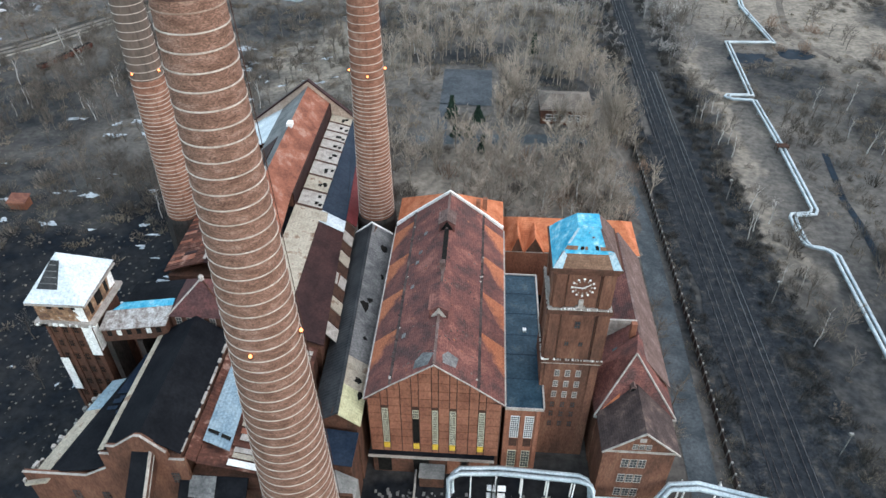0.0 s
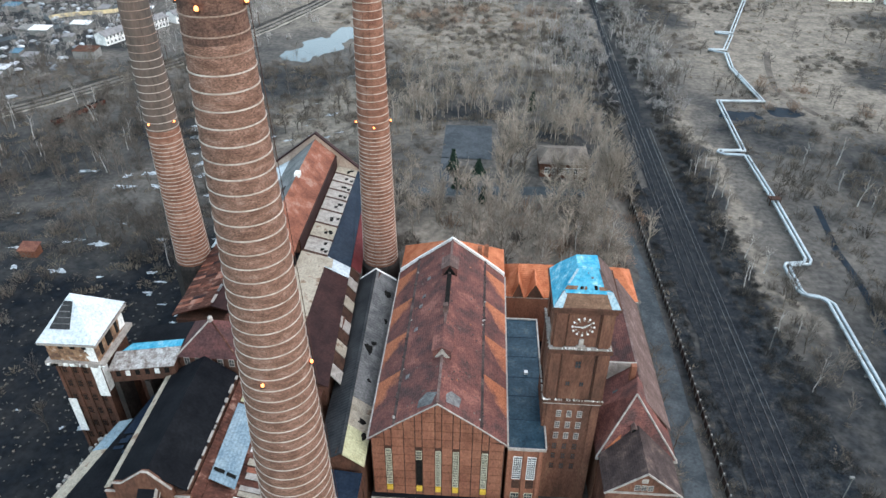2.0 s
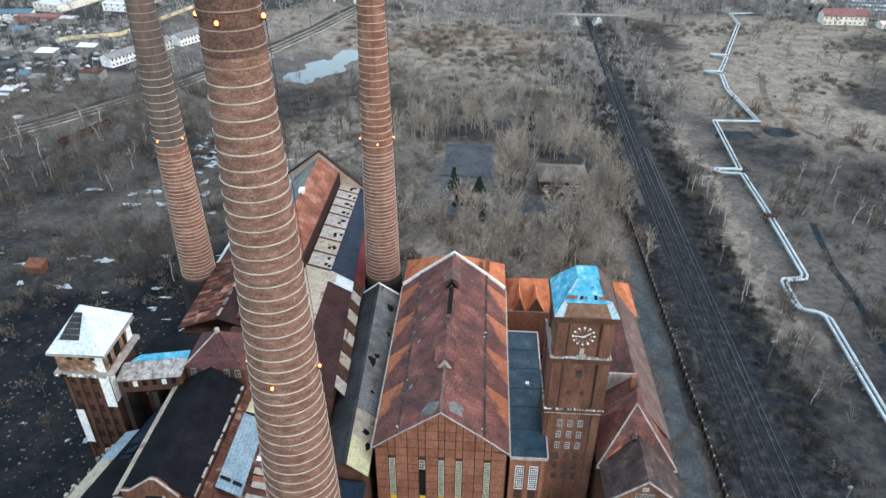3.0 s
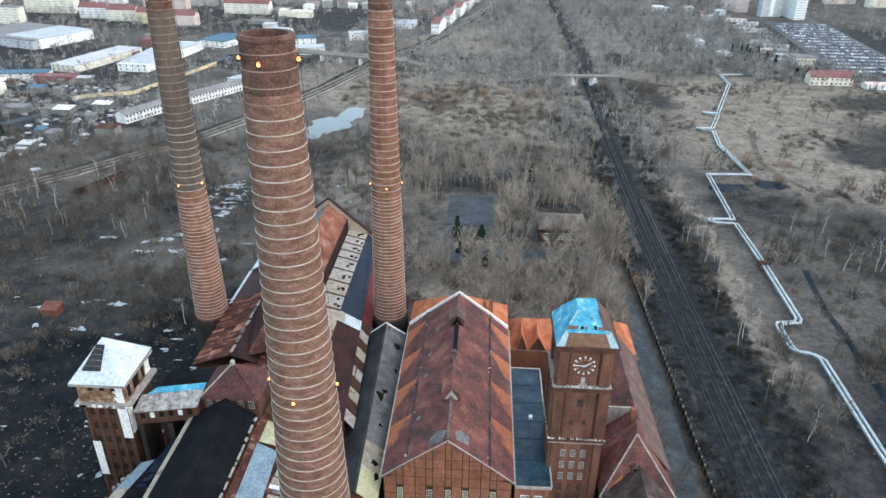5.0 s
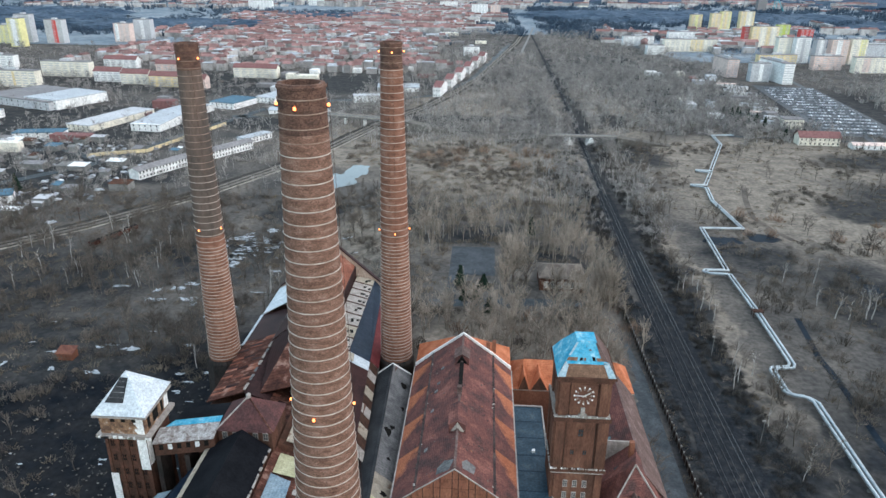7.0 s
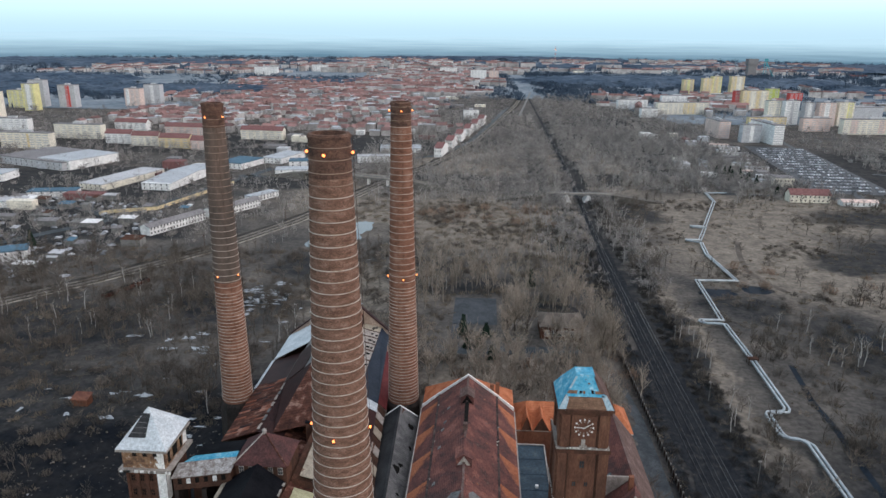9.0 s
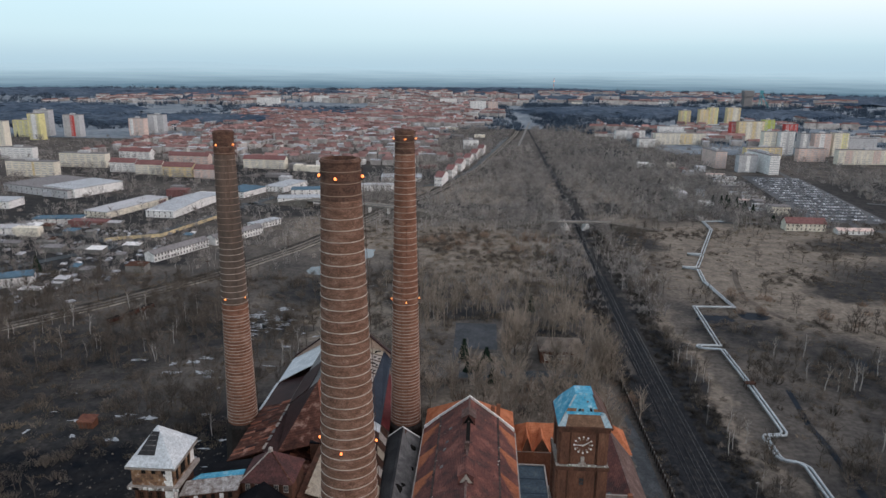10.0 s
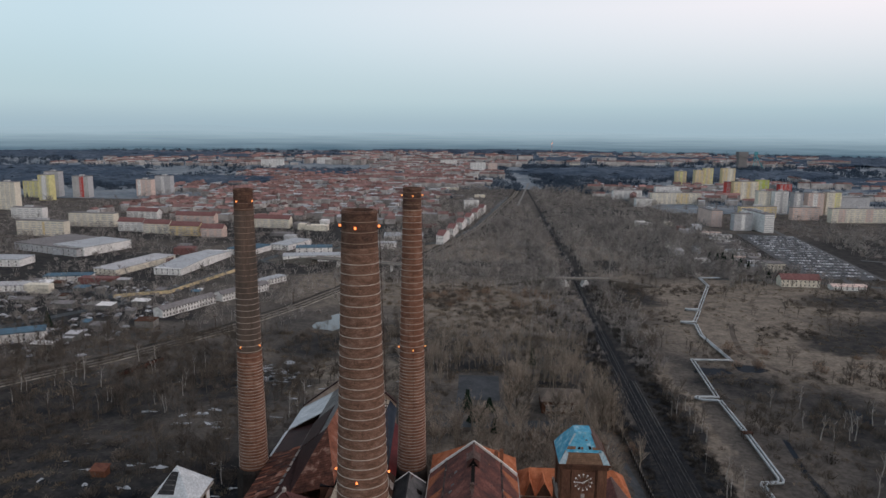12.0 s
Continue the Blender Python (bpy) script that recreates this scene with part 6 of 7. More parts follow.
M_VERGE = mat("dark_wet_verge", (0.012, 0.015, 0.019), (0.03, 0.031, 0.032), 4, 0.8, 0.9, 0.5, c3=(0.055, 0.05, 0.043), grain=0.5)
zone("rail_verge", [ribbon([(bend(y) + 12.2, y) for y in (-160, -80, 0, 80, 150, 220)], 9.0, 0.12, 0.75), ribbon([(bend(y) - 11.5, y) for y in (-160, -80, 0, 80, 150, 220, 330)], 4.0, 0.12, 0.8)], M_VERGE, "dark weedy verge beside the tracks", "verge")
for k, (off, reach) in enumerate(((-4.8, 480), (-0.6, 1000), (3.6, 230))):
    t = thing("railway_track", bend(0) + off, 0, 0.3, "steel railway track on dark ballast", "track", "parallel railway tracks")
    for s in (-0.75, 0.75):
        part("rail", tube([(bend(y) + off + s, y, 0.42) for y in range(-160, reach + 1, 20)], 0.1 if k == 2 else 0.07, 4), M_RAIL, t)
for y in (10, 62, 115, 170, 228, 290):
    m = thing("signal_mast", bend(y) + 12, y, 0, "thin grey railway lamp mast", "mast", "railway masts")
    part("pole", tube([(bend(y) + 12, y, 0), (bend(y) + 12, y, 8.5)], 0.13, 6), M_CONCRETE, m)
    part("head", box(bend(y) + 11.2, bend(y) + 12.2, y - 0.25, y + 0.25, 8.3, 8.8), M_CONCRETE, m)

w = thing("boundary_wall", 68.4, 0, 0, "dark concrete boundary wall with pale posts", "wall")
for i in range(62):
    y = -34 + i * 3.0
    x = 68.4 + 0.4 * math.sin(y * 0.03)
    z = rise(x, y)
    part("panel", join(box(x - 0.1, x + 0.1, y + 0.2, y + 2.8, z, z + 2.2)), M_PLINTH, w)
    part("post", box(x - 0.22, x + 0.22, y - 0.22, y + 0.22, z, z + 2.6), M_CONCRETE, w)


def heat_pipe():
    p = thing("heating_main", 120, 80, 0, "twin silver district heating pipes zigzagging on low supports", "pipe")
    line = [(118, -60), (119.5, 42), (121.5, 84), (119.5, 87), (114.6, 88), (113.6, 91), (114.3, 103.5), (115.5, 105.5), (122, 106.5), (123.3, 109), (125.4, 150), (126.3, 191), (116.5, 191.5), (115.2, 193.5), (116.5, 195.5), (126.5, 196), (131.2, 256), (154.5, 257), (152.6, 308), (157, 336), (149, 340), (149, 343), (158, 342.5), (171, 375), (163, 378), (163, 381), (172.5, 380), (206, 466), (209, 500), (228, 503)]
    for off in (-0.8, 0.8):
        soften(part("pipe", tube([(x + off, y - off * 0.6, 1.7) for x, y in line], 0.54, 8), M_PIPE, p))
    for (ax, ay), (bx, by) in zip(line, line[1:]):
        n = int(math.hypot(bx - ax, by - ay) / 9)
        for i in range(n):
            x, y = ax + (bx - ax) * i / n, ay + (by - ay) * i / n
            part("support", box(x - 1.4, x + 1.4, y - 0.2, y + 0.2, 0, 1.1), M_CONCRETE, p)
    part("valve_platform", join(box(123.0, 127.4, 149, 152, 2.6, 2.9), box(123.2, 123.4, 149, 149.2, 0, 4), box(127, 127.2, 149, 149.2, 0, 4), box(123.2, 123.4, 151.8, 152, 0, 4), box(127, 127.2, 151.8, 152, 0, 4)), M_STEEL, p)
    return p


heat_pipe()

br = thing("rail_bridge", 85, 460, 0, "grey concrete road bridge over the railway", "bridge")
part("deck", box(60, 118, 461, 469, 5.6, 6.8), M_CONCRETE, br)
for x in (77, 96):
    part("abutment", prism([(x - 4, 0), (x + 4, 0), (x + 1.2, 5.6), (x - 1.2, 5.6)], 458, 470), M_WHITE, br)
part("parapet", box(60, 118, 460.6, 461, 6.8, 7.8), M_STONE, br)
for s, x in ((-1, 60), (1, 118)):
    part("ramp", prism([(x, 0), (x + s * 45, 0), (x, 6.6)] if s > 0 else [(x, 6.6), (x - 45, 0), (x, 0)], 459, 471), M_MEADOW, br)

bunker = hipped("overgrown_hall", 31, 50, 150, 165, 8, 15.5, 18.2, "x", M_BROWN, mat("mossy_grey_roof", (0.095, 0.08, 0.068), (0.165, 0.142, 0.122), 4, 0.6, 0.9, 0.3), "low hall with a mossy grey hipped roof in the trees", "hall", inset=4)
for i in range(6):
    window(bunker, 33 + i * 2.8, 35 + i * 2.8, 10.5, 13.0, 149.98, 2, 2, M_WHITE)
hut = thing("brick_hut", -150, 96, 0, "small ruined red brick hut in scrub", "hut")
part("wall", box(-153, -147, 93, 97, 0, 3), M_BRICK, hut)
part("roof", slab([(-153.4, 92.6, 2.8), (-146.6, 92.6, 2.8), (-146.6, 97.4, 4), (-153.4, 97.4, 4)], 0.2), mat("orange_rust_roof", (0.11, 0.05, 0.037), (0.17, 0.078, 0.055), 2, 0.4, 0.8, 0.2), hut)


def wagon(x, y, turn):
    w = thing("freight_wagon", x, y, 0, "rusty open freight wagon on an overgrown siding", "wagon", "old freight wagons")
    part("body", box(-4.6, 4.6, -1.4, 1.4, 1.2, 3.3), M_RUST, w)
    part("load_space", box(-4.4, 4.4, -1.2, 1.2, 3.3, 3.34), M_HOLE, w)
    for i in range(7):
        part("rib", box(-4.5 + i * 1.5 - .08, -4.5 + i * 1.5 + .08, -1.52, -1.4, 1.2, 3.3), M_STEEL, w)
    for sx in (-3.2, 3.2):
        for sy in (-1, 1):
            part("wheel", prism([(sx + 0.5 * math.cos(2 * math.pi * i / 10), 0.5 + 0.5 * math.sin(2 * math.pi * i / 10)) for i in range(10)], sy * 0.75 - 0.08, sy * 0.75 + 0.08), M_STEEL, w)
    for ob in w.children:
        ob.matrix_parent_inverse = Matrix()
    w.rotation_euler = (0, 0, turn)


for i in range(3):
    wagon(-198.1 + i * 4.05, 205.4 + i * 9.80, 1.179)


# ---------------------------------------------------------------- bare trees
def sprig(a, b, w):
    """A flat sliver from a to b."""
    a, b = np.array(a), np.array(b)
    d = b - a
    side = np.cross(d, (0.31, -0.83, 0.46))
    side = side / (np.linalg.norm(side) + 1e-9) * w
    return [tuple(a - side), tuple(a + side), tuple(b)], [(0, 1, 2)]


def stem(points, radii, sides=5):
    v, f = [], []
    for (x, y, z), r in zip(points, radii):
        v += [(x + r * math.cos(2 * math.pi * k / sides), y + r * math.sin(2 * math.pi * k / sides), z) for k in range(sides)]
    for i in range(len(points) - 1):
        f += [(i * sides + k, i * sides + (k + 1) % sides, (i + 1) * sides + (k + 1) % sides, (i + 1) * sides + k) for k in range(sides)]
    return v, f


def bare_tree(seed, high, wide, limbs, twigs, start=0.25, up=0.9, thin=0.05, sides=5):
    """Trunk with limbs, and a crown of slivers; both round the origin."""
    r = random.Random(seed)
    lean = (r.uniform(-.05, .05), r.uniform(-.05, .05))
    at = lambda z: (lean[0] * z + 0.25 * math.sin(z * 0.5 + seed), lean[1] * z + 0.25 * math.cos(z * 0.4 + seed) - 0.25, z)
    zs = [0, high * .15, high * .35, high * .6, high * .85, high]
    r0 = high * 0.016 + 0.06
    wood = [stem([at(z) for z in zs], [r0 * (1 - .93 * z / high) for z in zs], sides)]
    twig = []
    for i in range(limbs):
        z = high * (start + (0.9 - start) * (i + r.random()) / limbs)
        a = r.uniform(0, 2 * math.pi)
        room = wide * (0.35 + 0.65 * math.sin(math.pi * min(1, (z / high - start + 0.12) / (1.08 - start)))) * r.uniform(0.6, 1.1)
        p0 = np.array(at(z))
        d = np.array((math.cos(a), math.sin(a), up * r.uniform(0.6, 1.3)))
        p1 = p0 + d * room * 0.5
        p2 = p1 + (d + np.array((r.uniform(-.4, .4), r.uniform(-.4, .4), up * .5))) * room * 0.5
        lr = r0 * (1 - .8 * z / high) * 0.5 + 0.02
        wood.append(stem([tuple(p0), tuple(p1), tuple(p2)], [lr, lr * .6, 0.015], 3))
        for k in range(twigs):
            s = r.uniform(0.2, 1.0)
            q = p0 + (p1 - p0) * s * 2 if s < .5 else p1 + (p2 - p1) * (s - .5) * 2
            e = d * r.uniform(.0, .9) + np.array((r.uniform(-1, 1), r.uniform(-1, 1), up * r.uniform(0, 1.1)))
            ln = room * r.uniform(0.2, 0.5)
            q2 = q + e * ln
            twig.append(sprig(q, q2, thin))
            twig.append(sprig(q + e * ln * .5, q + e * ln * .5 + np.array((r.uniform(-1, 1), r.uniform(-1, 1), r.uniform(0, 1) * up)) * ln * .6, thin * .7))
    return wood, twig


def tree_piece(*a, **k):
    wood, twig = bare_tree(*a, **k)
    return join(*wood, *twig)


def place(name, kit, x, y, scale, turn, bark, crown, label, group):
    """One tree of its own, on shared meshes."""
    t = thing(name, x, y, rise(x, y) - 0.1, label, "tree", group)
    for k, me in enumerate(kit):
        o = new("trunk" if k == 0 else "crown" if k == 1 else "limb", me)
        o.parent = t
    t.rotation_euler, t.scale = (0, 0, turn), (scale, scale, scale)
    return t


def kit(seed, bark, crown, **k):
    wood, twig = bare_tree(seed, **k)
    out = [shape(*wood[0]), shape(*join(*twig))] + [shape(*q) for q in wood[1:]]
    for i, me in enumerate(out):
        me.materials.append(crown if i == 1 else bark)
    return out


def scatter(name, spots, kinds, material, label, category):
    """Many plants that nobody could count, as one mesh. kinds: vertex and face arrays."""
    vs, fs, n = [], [], 0
    for x, y, s, k, a in spots:
        v, f = kinds[k]
        c, d = math.cos(a) * s, math.sin(a) * s
        w = np.empty_like(v)
        w[:, 0], w[:, 1], w[:, 2] = v[:, 0] * c - v[:, 1] * d + x, v[:, 0] * d + v[:, 1] * c + y, v[:, 2] * s + rise(x, y)
        vs.append(w), fs.append(f + n)
        n += len(v)
    v, f = np.concatenate(vs), np.concatenate(fs)
    me = bpy.data.meshes.new(name)
    me.vertices.add(len(v)), me.loops.add(f.size), me.polygons.add(len(f))
    me.vertices.foreach_set("co", v.ravel().astype(np.float32))
    me.loops.foreach_set("vertex_index", f.ravel().astype(np.int32))
    me.polygons.foreach_set("loop_start", np.arange(0, f.size, 3, dtype=np.int32))
    me.update(calc_edges=True)
    me.materials.append(material)
    return tagged(new(name, me), label, category, kind="stuff")


def arrays(piece):
    v, f = piece
    tri = []
    for q in f:
        tri += [(q[0], q[i], q[i + 1]) for i in range(1, len(q) - 1)]
    return np.array(v, float), np.array(tri, int)


def shrub(seed, high, wide, n, thin=0.05):
    r = random.Random(seed)
    out = []
    for i in range(n):
        a, q = r.uniform(0, 6.283), r.uniform(0, 1) ** .6 * wide * .5
        p = (q * math.cos(a), q * math.sin(a), 0)
        tip = np.array((p[0] * 1.5 + r.uniform(-.4, .4), p[1] * 1.5 + r.uniform(-.4, .4), high * r.uniform(.5, 1.1) * (1.05 - q / wide)))
        out.append(sprig(p, tip, thin))
        for k in range(3):
            m = np.array(p) + (tip - np.array(p)) * r.uniform(.3, .9)
            out.append(sprig(m, m + np.array((r.uniform(-1, 1), r.uniform(-1, 1), r.uniform(.1, 1))) * high * .25, thin * .8))
    return arrays(join(*out))


def fill(seed, boxes, kinds, keep=None):
    """Random places: boxes of (x0, x1, y0, y1, count, least size, most size)."""
    r = random.Random(seed)
    out = []
    for x0, x1, y0, y1, n, s0, s1 in boxes:
        got = tries = 0
        while got < n and tries < n * 12:
            tries += 1
            x, y = r.uniform(x0, x1), r.uniform(y0, y1)
            if keep and not keep(x, y, noise.noise((x * 0.021 + seed, y * 0.021, 0)), r.random()):
                continue
            out.append((x, y, r.uniform(s0, s1), r.randrange(kinds), r.uniform(0, 6.28)))
            got += 1
    return out


def clear(x, y, n, q):
    """Keeps plants off buildings, roads, rails, pipe and water."""
    if -136 < x < 58 and y < 74 and q > 0.06 or 76 < x < 90.5 + 0.016 * max(0, y - 100) or 57 < x < 67 and y < 145:
        return False
    if -12 < x < 15 and 160 < y < 200 or 28 < x < 53 and 147 < y < 168 or -20 < x < 62 and 130 < y < 139 or -11 < x < -3 and 130 < y < 165:
        return False
    if 112 < x < 128 and y < 260 or 128 < x < 160 and 252 < y < 262 or 150 < x < 176 and 300 < y < 390:
        return False
    if (x + 90) ** 2 / 24 ** 2 + (y - 340) ** 2 / 42 ** 2 < 1:
        return False
    return n > -0.12 or q < 0.25


def sparse(x, y, n, q):
    return clear(x, y, n, q) and n > 0.0


big = [arrays(tree_piece(s, 14, 5.4, 15, 12, thin=0.085, sides=3)) for s in (1, 2, 3, 4)]
tall = [arrays(tree_piece(s, 15, 3.4, 14, 11, start=0.25, up=1.5, thin=0.08, sides=3)) for s in (5, 6, 7)]
bush = [shrub(s, 4.2, 5.6, 40, 0.10) for s in (8, 9, 10, 11)]
low = [shrub(s, 1.6, 4.8, 28, 0.11) for s in (12, 13, 14)]
scatter("park_trees", fill(21, [(-30, 66, 79, 130, 120, .6, 1.15), (-40, 66, 139, 260, 150, .5, 1.0), (-60, 70, 260, 330, 90, .4, .7), (40, 69, 79, 220, 60, .6, .95)], 7, clear), big + tall, M_TWIG, "leafless grey-brown trees of an overgrown park", "trees")
scatter("west_wood", fill(22, [(-330, -100, 90, 240, 420, .5, .95), (-230, -95, -60, 60, 120, .4, .8), (-110, -30, 120, 330, 150, .4, .8), (-330, -120, 240, 300, 120, .4, .7)], 7, clear), big + tall, M_SCRUB, "leafless dark scrub woodland", "trees")
scatter("east_wood", fill(23, [(98, 118, 0, 300, 40, .4, .8), (128, 400, 0, 230, 330, .4, .9), (170, 420, 230, 520, 130, .4, .8), (95, 160, 260, 520, 80, .4, .8)], 7, sparse), big + tall, M_SCRUB, "leafless scrub trees beside the pipeline", "trees")
scatter("scrub", fill(24, [(-330, -95, -40, 300, 900, .5, 1.2), (96, 420, 0, 240, 800, .5, 1.2), (-100, 70, 140, 450, 500, .4, 1.0), (-30, 60, 79, 135, 160, .5, 1.0)], 4, clear), bush, M_SCRUB, "dense leafless thorn scrub", "bushes")
scatter("verge_brambles", fill(30, [(91, 103, -40, 230, 520, .25, .6), (69, 75, -40, 260, 200, .25, .6), (70, 78, 230, 480, 120, .4, .9), (94, 106, 230, 480, 160, .4, 1.0)], 4), bush, mat("dark_brambles", (0.03, 0.03, 0.03), (0.075, 0.068, 0.06), 8, 1, 0.95, 0.0, island=0.4), "dark bramble thicket along the tracks", "bushes")
scatter("heath_scrub", fill(28, [(96, 420, 230, 520, 750, .3, .9), (-100, 70, 330, 480, 300, .3, .9)], 4, lambda x, y, n, q: sparse(x, y, n, q) and n > 0.12), bush, M_SCRUB, "clumps of leafless thorn scrub on the heath", "bushes")
scatter("dry_weeds", fill(25, [(-300, -95, -40, 300, 900, .5, 1.2), (96, 360, 0, 480, 1600, .3, 0.9), (-100, 70, 140, 450, 900, .5, 1.3), (66, 71, -20, 160, 60, .4, .8)], 3, clear), low, mat("dry_weed_stalks", (0.13, 0.105, 0.075), (0.22, 0.185, 0.14), 12, 1.5, 0.95, 0, island=0.25), "tufts of dry weeds and tall grass", "weeds")
scatter("osier_scrub", fill(26, [(-20, 60, 100, 129, 9, .9, 1.5), (-60, 60, 370, 430, 36, .9, 1.8), (150, 260, 230, 300, 16, .8, 1.4), (60, 70, 110, 190, 8, .8, 1.2)], 4), bush, M_OSIER, "ginger-brown osier bushes", "bushes")
def off_lines(x, y, n, q):
    """Keeps the woods off both railways and the roads of the middle distance."""
    if abs(x - bend(y) + 2) < 3.0 or 128 < x < 236 and 250 < y < 505 and q < 0.8 or 310 < x < 430 and 515 < y < 815:
        return False
    for (ax, ay), (bx, by) in zip(WEST_LINE, WEST_LINE[1:]):
        if ay <= y < by and abs(x - ax - (bx - ax) * (y - ay) / (by - ay)) < 10:
            return False
    return (x + 95) ** 2 / 26 ** 2 + (y - 342) ** 2 / 44 ** 2 > 1 and (n > 0.05 or q < 0.45)


mid = [arrays(tree_piece(s, 11, 4.5, 7, 5, thin=0.17, sides=3)) for s in (15, 16)] + [shrub(17, 6, 7, 26, 0.22)]
# Twig colour is paler than nearby trees, to carry haze over the middle distance.
scatter("middle_wood", fill(27, [(-140, 80, 440, 760, 650, .6, 1.2), (100, 270, 470, 950, 1000, .6, 1.3), (-130, 85, 760, 1100, 450, .7, 1.2), (-420, -130, 300, 520, 420, .4, .8), (-750, -200, 520, 900, 420, .5, .9), (90, 120, 280, 470, 90, .6, 1.1), (30, 76, 280, 470, 110, .6, 1.1), (-140, 80, 430, 760, 520, .6, 1.1), (100, 330, 480, 900, 620, .6, 1.1), (-130, 85, 760, 1100, 420, .7, 1.1), (110, 330, 900, 1500, 700, .8, 1.2), (-300, -110, 330, 440, 120, .5, .9), (330, 620, 200, 470, 300, .6, 1.0), (-520, -320, 120, 330, 220, .5, .9), (420, 520, 560, 800, 140, .8, 1.1), (-430, -235, 215, 430, 200, .4, .7), (-750, -150, 420, 900, 420, .5, .9), (-560, -60, 850, 1500, 420, .7, 1.0), (210, 330, 540, 800, 160, .7, 1.0), (300, 760, 880, 1400, 260, .7, 1.0)], 3, off_lines), mid, mat("haze_paled_wood", (0.235, 0.22, 0.205), (0.375, 0.35, 0.325), 20, 2, 0.95, 0.0, island=0.3), "leafless woodland along the railway", "trees")

grove = [arrays(tree_piece(s, 11, 5.5, 11, 7, start=0.12, thin=0.2, sides=3)) for s in (18, 19)] + [shrub(20, 5, 8, 34, 0.24), shrub(21, 3.6, 7, 30, 0.22)]
# This wood colour is also lightened for haze.
scatter("dark_wood", fill(29, [(150, 320, 500, 960, 900, .6, 1.25), (100, 200, 640, 1500, 520, .6, 1.1), (420, 800, 480, 900, 620, .6, 1.1), (20, 90, 470, 900, 420, .6, 1.1), (-620, -240, 560, 900, 620, .5, 1.0), (-420, -240, 220, 560, 300, .4, .8), (-140, 60, 830, 1500, 520, .6, 1.1), (240, 520, 860, 1250, 360, .6, 1.0), (-700, -120, 900, 1400, 950, .6, 1.1), (-900, -560, 620, 1100, 320, .7, 1.1), (-230, -60, 440, 700, 240, .4, .8), (60, 80, 230, 470, 120, .4, .8), (94, 112, 230, 470, 120, .4, .8)], 4, off_lines), grove, mat("dusky_bare_wood", (0.185, 0.175, 0.17), (0.3, 0.28, 0.265), 24, 2, 0.95, 0.0, island=0.35), "dusky leafless trees and thickets", "trees")

birch = [kit(s, M_BIRCH, M_TWIG, high=15, wide=3.0, limbs=9, twigs=7, start=0.35, up=1.2, thin=0.05) for s in (31, 32, 33)]
for x0, x1, y0, y1, n, s in ((-28, -14, 200, 225, 5, .8), (96, 108, 30, 200, 14, .6), (150, 215, 90, 190, 26, .75), (-240, -150, 150, 235, 26, .7), (-100, -96, 88, 92, 1, .8), (-95, -85, 150, 175, 4, .8), (20, 60, 80, 128, 8, .8), (60, 85, 520, 560, 6, .9), (180, 260, 30, 90, 12, .8)):
    for i in range(n):
        place("birch", birch[i % 3], rnd.uniform(x0, x1), rnd.uniform(y0, y1), s * rnd.uniform(.75, 1.2), rnd.uniform(0, 6.3), M_BIRCH, M_TWIG, "leafless white-barked birch tree in dry scrub", "birches")
poplar = [kit(s, M_BARK, M_TWIG, high=18, wide=7.5, limbs=34, twigs=20, start=0.12, up=1.5, thin=0.075) for s in (41, 42)]
for i, (x, y, s) in enumerate(((20, 158, .95), (25, 152, .85), (58, 146, .95), (64, 152, 1.0), (60, 160, .8), (16, 148, .7), (36, 141, .7), (47, 140, .7), (18, 172, .8))):
    place("poplar", poplar[i % 2], x, y, s, i * 1.3, M_BARK, M_TWIG, "broad leafless grey poplar with upright twigs", "poplars")
dark = [kit(s, M_BARK, M_SCRUB, high=12, wide=5.5, limbs=20, twigs=13, start=0.2, up=0.8, thin=0.06) for s in (51, 52)]
for i, (x, y, s) in enumerate(((57, 12, .6), (58.5, 22, .75), (57.5, 33, .7), (58, 44, .75), (58.5, 54, .6), (57, -8, .6), (-13, 82, .9), (-6, 84, .7), (-17, 88, .8), (6, 80, .9), (28, 79, .8), (37, 82, .85), (-24, 84, .8))):
    place("ash_tree", dark[i % 2], x, y, s, i * 2.1, M_BARK, M_SCRUB, "dark leafless spreading tree beside the works", "bare trees")


def spruce(x, y, high, wide, seed):
    t = thing("spruce", x, y, rise(x, y), "dark green conical spruce tree", "tree", "conifers")
    z0 = rise(x, y)
    part("trunk", stem([(x, y, z0), (x, y, z0 + high * .9)], [0.25, 0.05], 6), M_BARK, t)
    r = random.Random(seed)
    leaf = []
    for i in range(900):
        k = r.random() ** 0.7
        z = z0 + high * (1 - k) + 0.4
        q = wide * k * r.uniform(.5, 1.05)
        a = r.uniform(0, 6.283)
        p = np.array((x + q * math.cos(a), y + q * math.sin(a), z))
        leaf.append(sprig(p - np.array((math.cos(a), math.sin(a), -.3)) * .8, p + np.array((math.cos(a) * .6 + r.uniform(-.5, .5), math.sin(a) * .6 + r.uniform(-.5, .5), -.35)), 0.32))
    part("crown", join(*leaf), M_CONIFER, t)


for i, (x, y, h, wd) in enumerate(((-3.5, 152.5, 9, 2.6), (6.8, 150.5, 6, 2.6), (31, 218, 9, 2.4), (12, 82, 12, 2.6), (-1.5, 138, 4, 1.6), (3.5, 138.5, 4, 1.5), (9, 128, 6, 1.6))):
    spruce(x, y, h, wd, i)


